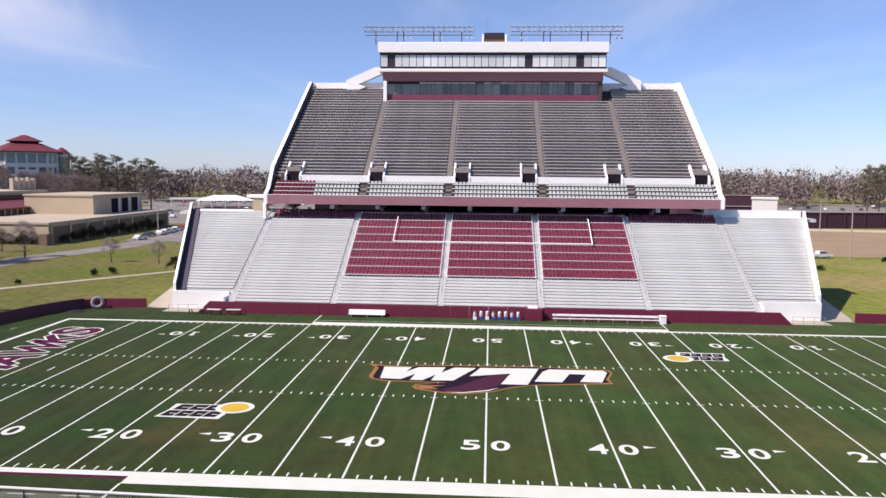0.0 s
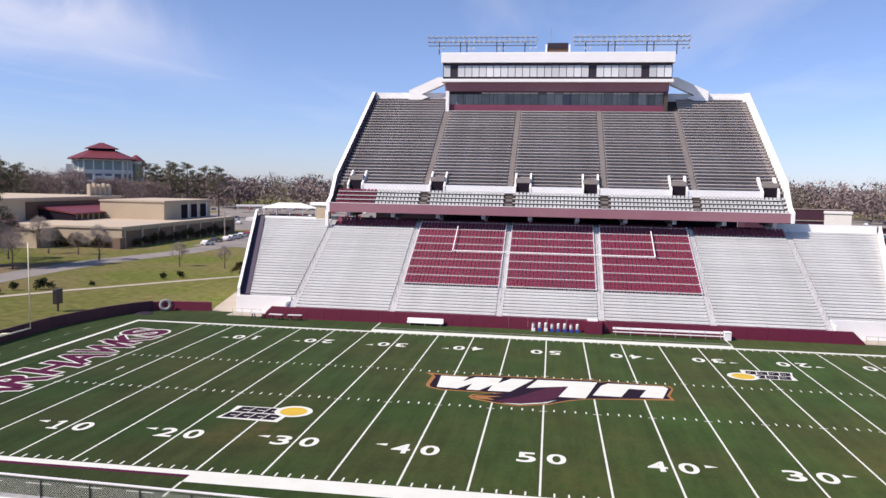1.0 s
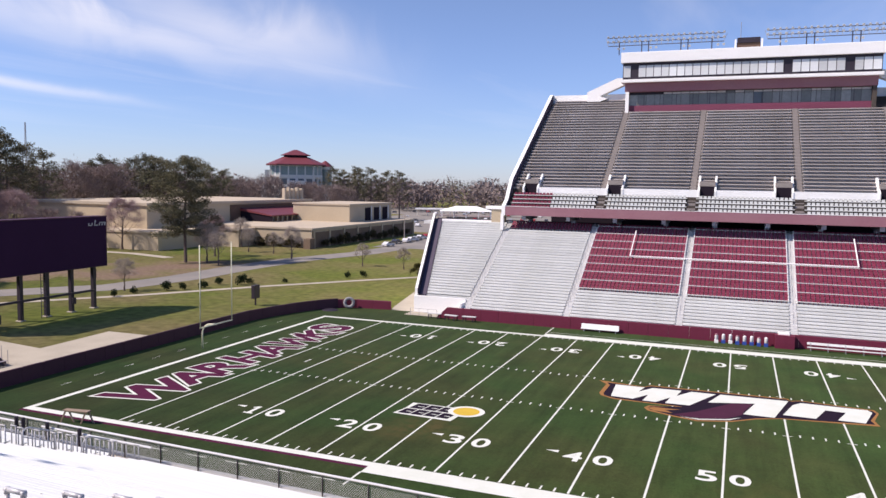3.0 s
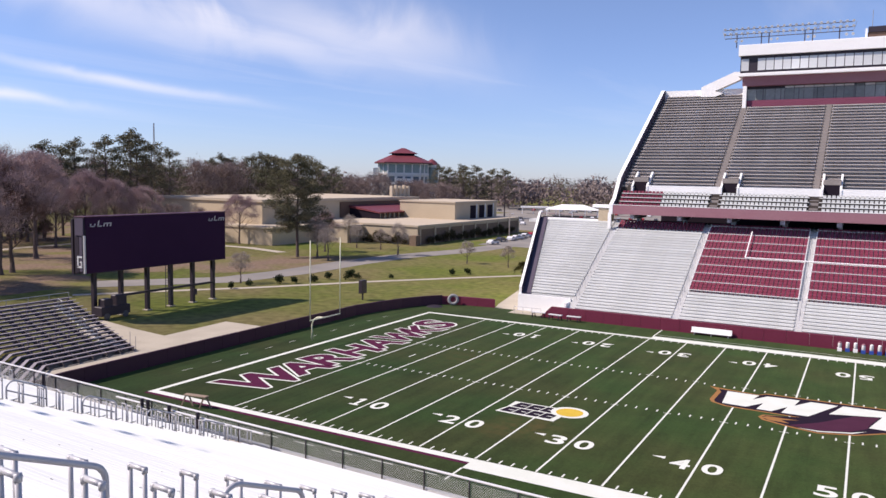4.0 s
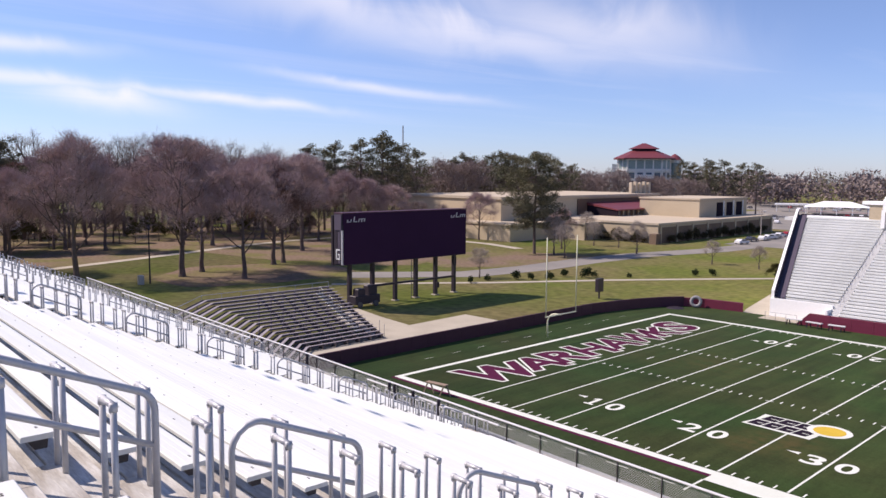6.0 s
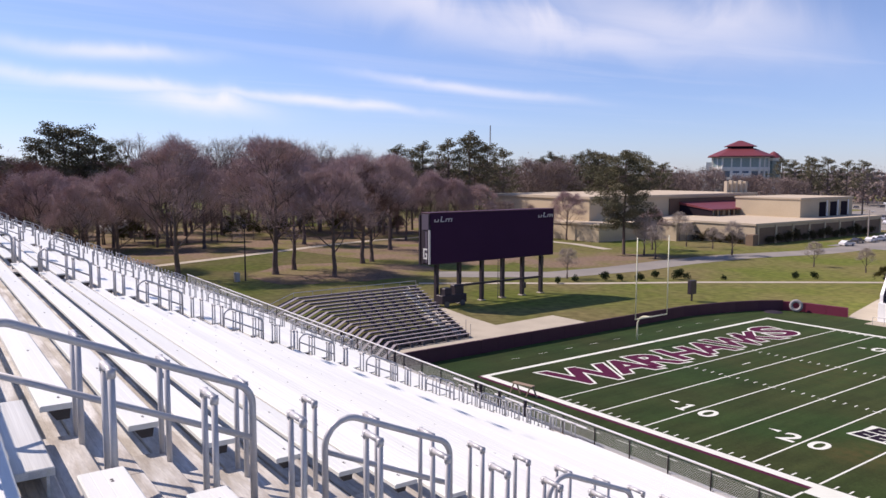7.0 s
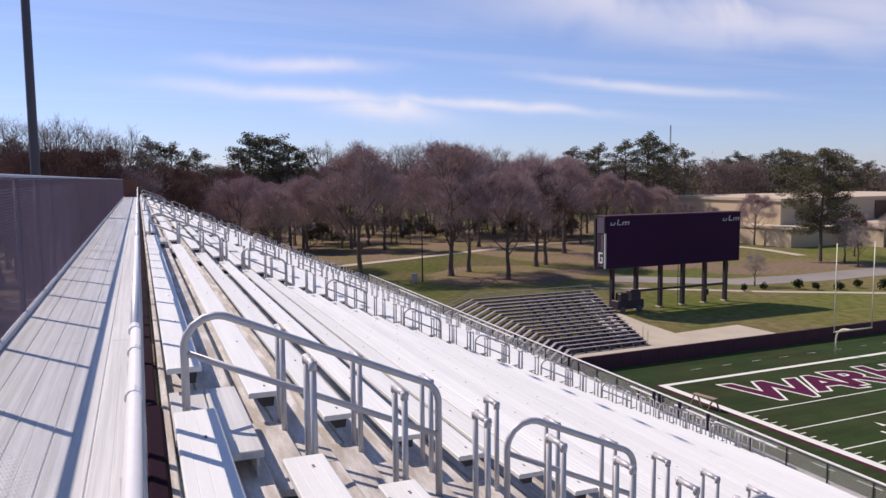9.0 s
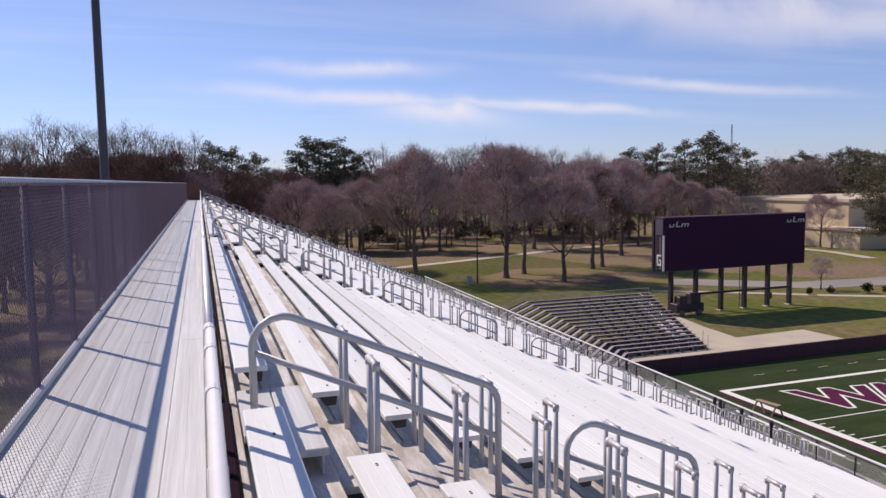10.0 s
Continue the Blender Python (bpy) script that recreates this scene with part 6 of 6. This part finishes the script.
for r in range(5):
    for j in range(15):
        if rnd.random() < 0.7:
            park(rnd.choice((M_CAR_WHITE, M_CAR_DARK, M_CAR_SILVER, M_CAR_RED, M_CAR_DARK, M_CAR_DARK)), pose(-205 + 9.5 * j + rnd.uniform(-0.4, 0.4) + 5 * r, 395 + 22 * r + rnd.uniform(-1, 1), 0.0, 0, 0, 95 + rnd.uniform(-4, 4)))
for r in range(3):
    for j in range(14):
        if rnd.random() < 0.75:
            park(rnd.choice((M_CAR_WHITE, M_CAR_DARK, M_CAR_SILVER, M_CAR_DARK)), pose(110 + 11 * j + rnd.uniform(-0.5, 0.5), 402 + 24 * r + 2.0 * j, 0.0, 0, 0, 80 + rnd.uniform(-4, 4)))
car(pose(80.5, 143, 0, 0, 0, 10), M_CAR_WHITE, "white pickup truck on the edge of the earth lot", True)

# ---- poles and small things outside ----
for x, y, h_ in ((86, 140, 13.5), (113, 222, 12.0), (-104, 186, 9.0)):
    p = thing("utility_pole", "weathered timber utility pole with a short crossarm", "utility pole", "poles", at=pose(x, y, 0))
    part("shaft", Build().tube([(0, 0, 0), (0, 0, h_)], 0.18, 8, 0.12), M_TWIG_PALE, p)
    part("crossarm", Build().box(-1.1, -0.08, h_ - 0.8, 1.1, 0.08, h_ - 0.6), M_TWIG_PALE, p)
    part("lamp_head", Build().slab(0.6, -0.25, h_ - 0.6, 1.5, 0.25, h_ - 0.35, 0.05), M_STEEL, p)
solid("earth_bank", Build().prism([(0, 0), (3, 0), (1.5, 0.7)], "x", -40, 40), M_CONCRETE, "pale kerb along the edge of the earth lot", "kerb", at=pose(140, 236, 0, 0, 0, -8), kind="structure")
lamp = thing("park_lamp", "dark park lamp post with a small box at its foot", "lamp post", at=pose(-131, 6.4, 0))
part("shaft", Build().tube([(0, 0, 0), (0, 0, 9.5)], 0.16, 8, 0.10), M_BLACK, lamp)
part("head", Build().lathe([(0.15, 9.4), (0.35, 9.6), (0.38, 10.0), (0.1, 10.3)], 10), M_BLACK, lamp)
part("control_box", Build().slab(-0.5, -2.0, 0.0, 0.5, -1.2, 1.6, 0.05), M_STEEL, lamp)
radio = thing("radio_mast", "thin lattice radio mast far behind the trees", "mast", at=pose(-330, 232, 0))
for j in range(3):
    part("leg", Build().tube([(0.9 * math.cos(2.1 * j), 0.9 * math.sin(2.1 * j), 0), (0.2 * math.cos(2.1 * j), 0.2 * math.sin(2.1 * j), 46)], 0.16, 4), M_STEEL, radio)

# ---- trees ----


def blade(b, p, d, w, rnd):
    """A thin flat twig from p along d."""
    s = d.cross(Vector((rnd.uniform(-1, 1), rnd.uniform(-1, 1), rnd.uniform(-1, 1)))).normalized() * w
    b.add([p + s, p - s, p + d], [(0, 1, 2)])


def leaf_clump(b, c, r, count, size, rnd, flat=0.75):
    for _ in range(count):
        q = Vector((rnd.gauss(0, 1), rnd.gauss(0, 1), rnd.gauss(0, 1)))
        q = q.normalized() * (rnd.random() ** 0.45) * r
        q.z *= flat
        p = c + q
        a = Vector((rnd.uniform(-1, 1), rnd.uniform(-1, 1), rnd.uniform(-0.6, 0.6))).normalized() * size * rnd.uniform(0.6, 1.3)
        n_ = a.cross(Vector((rnd.uniform(-1, 1), rnd.uniform(-1, 1), rnd.uniform(-1, 1)))).normalized() * size * rnd.uniform(0.4, 0.8)
        b.add([p - a, p + n_, p + a, p - n_], [(0, 1, 2, 3)])


def grow(wood, twigs, rnd, p, d, length, r, depth, tips, density, up, fine=0.022, loose=0.42):
    """One limb and the limbs that leave it."""
    pts = [p]
    k = 3 if depth > 1 else 2
    dd = d.copy()
    for i in range(k):
        dd = (dd + Vector((rnd.uniform(-1, 1), rnd.uniform(-1, 1), rnd.uniform(-0.5, 0.9) * up)) * 0.17).normalized()
        pts.append(pts[-1] + dd * length / k)
    wood.tube(pts, r, 7 if depth > 3 else (5 if depth > 1 else 3), r * (0.55 if depth > 0 else 0.3))
    if depth == 0:
        for _ in range(density):
            q = pts[rnd.randrange(1, len(pts))] + Vector((rnd.gauss(0, 1), rnd.gauss(0, 1), rnd.gauss(0, 0.8))) * length * loose
            t = (dd + Vector((rnd.uniform(-1, 1), rnd.uniform(-1, 1), rnd.uniform(-0.7, 1.0)))).normalized()
            blade(twigs, q, t * rnd.uniform(0.5, 1.5) * min(1.0, fine / 0.018), fine, rnd)
        tips.append(pts[-1])
        return
    n_ = rnd.choice((2, 3, 3)) if depth > 1 else 3
    for i in range(n_):
        az = 2 * math.pi * (i + rnd.random() * 0.7) / n_
        side = dd.orthogonal().normalized()
        side = (Matrix.Rotation(az, 3, dd) @ side)
        spread = rnd.uniform(0.45, 0.95)
        nd = (dd + side * spread + Vector((0, 0, 0.22 * up))).normalized()
        start = pts[-1] if i < 2 else pts[rnd.randrange(2, len(pts))]
        grow(wood, twigs, rnd, start, nd, length * rnd.uniform(0.62, 0.85), r * 0.58, depth - 1, tips, density, up, fine, loose)


def bare_tree(seed, height, twig, label, leaves=None, depth=5, up=1.0, twig_count=78, twig_size=0.0012, loose=0.42, fork=0.22):
    """A leader with limbs leaving it from a quarter of its height up; the limbs fork down to fine twigs."""
    rnd = random.Random(seed)
    t = thing("tree", label, "tree", "park trees", at=pose(0, 0, -90))
    wood, twigs, tips = Build(), Build(), []
    lean = Vector((rnd.uniform(-0.05, 0.05), rnd.uniform(-0.05, 0.05), 0))
    stem = [Vector((0, 0, -0.3)), Vector((0, 0, 0.4))]
    for k in range(1, 8):
        stem.append(Vector((rnd.uniform(-0.15, 0.15), rnd.uniform(-0.15, 0.15), height * 0.095 * k)) + lean * height * 0.1 * k)
    wood.lathe([(height * 0.034, -0.2), (height * 0.026, 0.5), (height * 0.0225, 1.2)], 9)
    wood.tube(stem, height * 0.0255, 8, height * 0.006)
    n_ = 11
    for i in range(n_):
        f = fork + (0.70 - fork) * i / (n_ - 1)
        k = min(len(stem) - 2, int(f / 0.095) + 1)
        p = stem[k].lerp(stem[k + 1], 0.5)
        p.z = height * f
        a = i * 2.4 + rnd.uniform(-0.5, 0.5)
        tilt = 0.95 - 0.35 * i / n_
        d = Vector((math.cos(a) * tilt, math.sin(a) * tilt, rnd.uniform(0.55, 0.85) * (1 + 0.3 * (up - 1)))).normalized()
        grow(wood, twigs, rnd, p, d, height * (0.215 - 0.085 * i / n_), height * 0.0075, depth - 2, tips, twig_count, up, height * twig_size, loose)
    grow(wood, twigs, rnd, stem[-1], Vector((0, 0, 1)), height * 0.14, height * 0.005, depth - 2, tips, twig_count, up, height * twig_size, loose)
    part("trunk", wood, M_BARK, t, "grey-brown trunk and limbs")
    if leaves:
        for p in tips[::2]:
            leaf_clump(twigs, p, 0.8, 5, 0.15, rnd)
    part("crown", twigs, leaves or twig, t)
    return t


def pine_tree(seed, height, label, material=None, low=0.45, spread=0.25, dense=64, boughs=34, broad_top=False, leaf=0.19):
    rnd = random.Random(seed)
    t = thing("pine_tree", label, "tree", "pine trees", at=pose(0, 0, -90))
    wood, needles = Build(), Build()
    wood.tube([(0, 0, -0.3), (0.1, 0, height * 0.3), (-0.1, 0.2, height * 0.65), (0, 0, height * 0.95)], height * 0.016, 8, height * 0.004)
    n_ = boughs
    for i in range(n_):
        f = low + (0.97 - low) * i / n_
        a = i * 2.4 + rnd.uniform(-0.4, 0.4)
        reach = height * spread * (1.15 - 0.9 * ((f - low) / (1 - low)) ** 1.6) * rnd.uniform(0.55, 1.15)
        if broad_top:
            reach = height * spread * (0.5 + 0.55 * math.sin(math.pi * (0.12 + 0.80 * (f - low) / (1 - low)))) * rnd.uniform(0.5, 1.12)
        p = Vector((0, 0, height * f))
        q = p + Vector((math.cos(a) * reach, math.sin(a) * reach, height * rnd.uniform(0.0, 0.05)))
        wood.tube([p, (p + q) / 2 + Vector((0, 0, -0.15)), q], height * 0.0035, 4, height * 0.001)
        for g in (1.0, 0.62) if boughs < 40 else (1.0, 0.68, 0.36):
            leaf_clump(needles, p + (q - p) * g, height * (0.024 + 0.11 * spread) * rnd.uniform(0.8, 1.3), dense, leaf * height / 22, rnd, 0.6)
    leaf_clump(needles, Vector((0, 0, height * 0.95)), height * 0.06, 200, 0.17 * height / 22, rnd)
    part("trunk", wood, M_BARK, t, "brown trunk and boughs")
    part("crown", needles, material or M_NEEDLE, t, "dark needle clumps with gaps")
    return t


L_BARE = "bare winter shade tree with a wide brown crown of twigs"
kinds = {
    "a": bare_tree(11, 23.0, M_TWIG, L_BARE), "b": bare_tree(12, 22.0, M_TWIG, L_BARE), "c": bare_tree(13, 24.0, M_TWIG, L_BARE, up=1.3),
    "d": bare_tree(14, 21.0, M_TWIG, "winter shade tree holding russet leaves", M_RUSSET), "e": bare_tree(15, 25.0, M_TWIG_PALE, "tall pale bare tree against the sky", up=2.0, twig_count=9, twig_size=0.0010, loose=0.20, fork=0.3),
    "o": bare_tree(16, 11.0, M_OLIVE, "rounded tree holding olive-brown leaves", M_OLIVE, depth=5, twig_count=70, twig_size=0.0022),
    "s": bare_tree(17, 7.0, M_TWIG_PALE, "small bare ornamental tree on the lawn", depth=4),
    "A": bare_tree(18, 23.0, M_TWIG_FAR, L_BARE, depth=4, twig_count=40, twig_size=0.0030), "B": bare_tree(19, 22.0, M_TWIG_FAR, L_BARE, depth=4, twig_count=40, twig_size=0.0030),
    "p": pine_tree(21, 24.0, "tall dark pine with open clumps of needles", low=0.46, spread=0.235, dense=62, boughs=34), "q": pine_tree(22, 26.0, "tall dark pine with open clumps of needles", low=0.42, spread=0.26, dense=62, boughs=32),
    "r": pine_tree(23, 22.0, "broad dark pine beside the road", low=0.27, spread=0.37, dense=330, boughs=42, broad_top=True, leaf=0.14)}
unused = dict(kinds)


def plant(k, x, y, size=1.0, turn=0.0):
    m = pose(x, y, -0.05, 0, 0, turn) @ Matrix.Diagonal((size, size, size, 1))
    ob = unused.pop(k, None)
    if ob:
        ob.matrix_basis = m
    else:
        ob = copy_thing(kinds[k], m)
        ob.matrix_basis = m
    return ob


rnd = random.Random(77)
for k, x, y, s in (("a", -136.4, 14.7, 1.08), ("b", -126.8, 22.3, 0.9), ("c", -141.5, -2.4, 1.0), ("b", -142, 37.4, 1.0), ("d", -144, 41, 0.95), ("a", -163, 58, 1.0), ("c", -140.6, 20.6, 0.85),
                   ("r", -120.5, 97.5, 1.12), ("s", -104, 117, 1.15), ("a", -157, 115.5, 0.58), ("b", -124, 112.7, 0.46), ("b", -184, 77, 0.72), ("c", -180, 83, 0.78), ("a", -175, 88, 0.74), ("b", -170, 93, 0.70), ("s", -116, 99.5, 1.3), ("s", -135, 139, 1.2), ("s", -99, 56, 0.8), ("s", -81, 111, 0.75), ("s", -110, 96, 1.1), ("s", -116, 127, 0.8), ("s", -124, 127, 0.9),
                   ("s", -70, 110, 0.7), ("o", -60, 95, 0.28)):
    plant(k, x, y, s, rnd.uniform(0, 360))
# the park: uneven rows of shade trees
taken = [(-135, 16), (-124, 22), (-141, -1), (-140, 42), (-158, 58), (-131, 6)]
count = 0
while count < 56:
    x, y = rnd.uniform(-262, -112), rnd.uniform(-95, 92)
    if x > -188 and y > -6 or x > -185 and y > 50 or x > -190 and y > 78 or x > -150 and y > -30:
        continue
    if min((x - a) ** 2 + (y - b) ** 2 for a, b in taken) < (150 if x > -175 else 66):
        continue
    taken.append((x, y))
    plant(rnd.choice("abcabcad"), x, y, rnd.uniform(0.86, 1.06) * (0.78 if y < 6 else 1.0), rnd.uniform(0, 360))
    count += 1
# pines behind the park and beyond the buildings
beyond_hall = ((-237, 64, 30.5), (-239, 60, 27.5), (-235, 68, 28.5), (-219, 97, 29.5), (-216, 101, 28), (-214, 104, 30.5), (-209, 111, 31.5), (-205, 117, 34), (-207, 121, 32.5), (-208, 128, 30.5), (-210, 137, 29),
               (-238, 189, 29), (-241, 186, 27), (-235, 191, 27.5), (-229, 197, 29), (-224, 203, 29.5), (-236, 193, 26), (-231, 195, 26), (-226, 200, 30), (-221, 205, 28.5), (-207, 216, 26), (-203, 220, 24.5))
behind_park = ((-194, 297, 27.5), (-190, 300, 26), (-183, 303, 28), (-177, 306, 27.5), (-170, 310, 26), (-164, 313, 26), (-187, 309, 26), (-215, -36, 31), (-214, -31, 29.5), (-218, -38, 28), (-214, -24.6, 28), (-217, -27, 26), (-212.5, -14, 28), (-212, -11, 32), (-211.6, -8, 32.5), (-211, -4.5, 32), (-210, -1, 30), (-209.5, 2.5, 28), (-214, -3, 27), (-205.6, 16.2, 26.5), (-204, 12, 24), (-196, 42, 28), (-172, -64, 28.5), (-176, -52, 27),
               (168, 305, 25.5), (176, 311, 26), (183, 318, 27), (190, 322, 26))
for x, y, top in beyond_hall + behind_park:
    k = rnd.choice("pq")
    plant(k, x, y, top / (24.6 if k == "p" else 26.6), rnd.uniform(0, 360))
for x, y, top in ((-163, -76, 30), (-164, -66, 32), (-165, -59, 31), (-165, -52, 30.5), (-166, -45, 29), (-150, -72, 28.5), (-232, 40, 29), (-236, 30, 30), (-240, 60, 30), (-228, 72, 29), (-238, 14, 30), (-222, 84, 28), (-245, 48, 31), (-226, 58, 29)):
    plant("e", x, y, top / 26.0, rnd.uniform(0, 360))
for x, y in ((-150, -50), (-172, -62), (-140, -58), (-133, -72), (-178, -72), (-120, -64), (-128, -85), (-188, -52), (-112, -78), (-195, -68), (-100, -70), (-186, -40), (-176, -34), (-194, -30), (-178, -46), (-198, -18)):
    plant("d", x, y, rnd.uniform(0.95, 1.15), rnd.uniform(0, 360))
# low growth under and behind the park trees
for j in range(84):
    x, y = rnd.uniform(-285, -205), rnd.uniform(-45, 98)
    plant(rnd.choice("ABo"), x, y, rnd.uniform(0.36, 0.55), rnd.uniform(0, 360))
for x, y, size in ((-212, 92, 0.55), (-206, 98, 0.5), (-201, 104, 0.55), (-197, 109, 0.5), (-203, 90, 0.6), (-194, 97, 0.45), (-190, 114, 0.5), (-178, 110, 0.5), (-168, 111, 0.45), (-210, 80, 0.6), (-200, 76, 0.55), (-216, 70, 0.6)):
    plant(rnd.choice("AB"), x, y, size, rnd.uniform(0, 360))
for x, y in ((-116, -36), (-124, -41), (-132, -34), (-108, -38), (-140, -40), (-128, -28)):
    plant("o", x, y, rnd.uniform(0.8, 1.05), rnd.uniform(0, 360))
for x, y, top in ((-190, 226, 20), (-184, 231, 21), (-180, 238, 20), (-172, 240, 19.5), (-163, 237, 18), (-200, 232, 19), (-176, 246, 20), (-157, 243, 18), (-168, 252, 19)):
    plant(rnd.choice("AB"), x, y, top / 23.0, rnd.uniform(0, 360))
# belts of trees farther off
count = 0
while count < 115:
    a, d = radians(rnd.uniform(20, 112)), rnd.uniform(285, 420)
    x, y = -math.sin(a) * d, -48 + math.cos(a) * d
    if -215 < x < 60 and 60 < y < 330 or -200 < x < 60 and y < 420 and a > 0.12:
        continue
    plant(rnd.choice("ABABABp"), x, y, rnd.uniform(0.9, 1.15), rnd.uniform(0, 360))
    count += 1
# far woods all round
gen = np.random.default_rng(5)


far_rows = gen.uniform(-62, 128, 1000), gen.uniform(510, 680, 1000), gen.uniform(17, 25, 1000)


def far_crowns(pick, bits, size, broad, fill):
    """Many far crowns as one mesh of small slivers, thinning towards their outline."""
    a, d, h = np.radians(far_rows[0][pick]), far_rows[1][pick], far_rows[2][pick]
    count = len(a)
    h = h * (1 + (d - 500) / 1500) * np.where(a < 0, 1.1, 1.0)
    mid = np.stack([-np.sin(a) * d, -48 + np.cos(a) * d, h * 0.5], 1)
    q = gen.normal(size=(count, bits, 3))
    q /= np.linalg.norm(q, axis=2, keepdims=True)
    q *= gen.random((count, bits, 1)) ** 0.42 * fill
    p = mid[:, None] + q * np.stack([h * 0.46, h * 0.46, h * 0.5], 1)[:, None]
    run = gen.normal(size=p.shape) + q * 0.8
    run *= size * gen.uniform(0.6, 1.4, (count, bits, 1)) / np.linalg.norm(run, axis=2, keepdims=True)
    side = np.cross(run, gen.normal(size=p.shape))
    side *= broad / np.linalg.norm(side, axis=2, keepdims=True)
    v = np.stack([p - side, p + side, p + run], 2).reshape(-1, 3)
    b = Build()
    b.v = [tuple(r) for r in v.tolist()]
    b.f = [(i, i + 1, i + 2) for i in range(0, len(v), 3)]
    return b


solid("far_woods", far_crowns(slice(0, 900), 420, 0.9, 0.13, 1.0), M_FAR_WOOD, "brown bare woods along the horizon", "woods", kind="stuff")
solid("far_wood_limbs", far_crowns(slice(0, 900), 110, 2.6, 0.9, 0.82), M_FAR_WOOD, "thick brown inner crowns of the far woods", "woods", kind="stuff")
solid("far_pine_woods", far_crowns(slice(900, 1000), 500, 1.1, 0.35, 1.0), M_NEEDLE, "dark pines among the far woods", "woods", kind="stuff")


def bush(seed, r, material=M_BUSH):
    rnd2 = random.Random(seed)
    b = Build()
    for _ in range(9):
        leaf_clump(b, Vector((rnd2.uniform(-0.5, 0.5) * r, rnd2.uniform(-0.5, 0.5) * r, r * rnd2.uniform(0.45, 1.3))), r * 0.55, 60, 0.11 * r / 0.8, rnd2, 0.9)
    return b.mesh("bush", material)


bush_me = [bush(s, 0.8) for s in (1, 2, 3)]
for i, (x, y, s) in enumerate(((-95.5, 50, 0.9), (-95.5, 54.5, 0.9), (-93, 59.5, 1.3), (-91, 61.5, 1.0), (-89.5, 65, 1.1), (-89.5, 69.5, 1.1), (-86, 71.5, 1.5), (-85.8, 74, 0.9), (-73.5, 90, 1.0), (-71.5, 93, 1.0), (-81, 78.5, 0.7), (-62, 100, 0.8), (92, 136, 1.0), (70, 118, 1.0))):
    solid("bush", bush_me[i % 3], M_BUSH, "small dark clipped bush beside the footpath", "bush", "bushes on the lawn", at=pose(x, y, -0.05, 0, 0, 50 * i) @ Matrix.Diagonal((s, s, s * 1.1, 1)))
shrub_me = [bush(s, 0.8, M_SHRUB) for s in (4, 5, 6)]
for i in range(22):
    x, y = (-114.6, 152 + 4.6 * i) if i < 14 else (-120 - 2.0 * (i - 14), 145.4)
    solid("shrub", shrub_me[i % 3], M_SHRUB, "brown leafy shrub against the tan brick wall", "bush", "shrubs along the wall", at=pose(x, y, -0.05, 0, 0, 70 * i) @ Matrix.Diagonal((1.5 + 0.3 * (i % 3), 1.8, 1.9 + 0.4 * (i % 4), 1)))
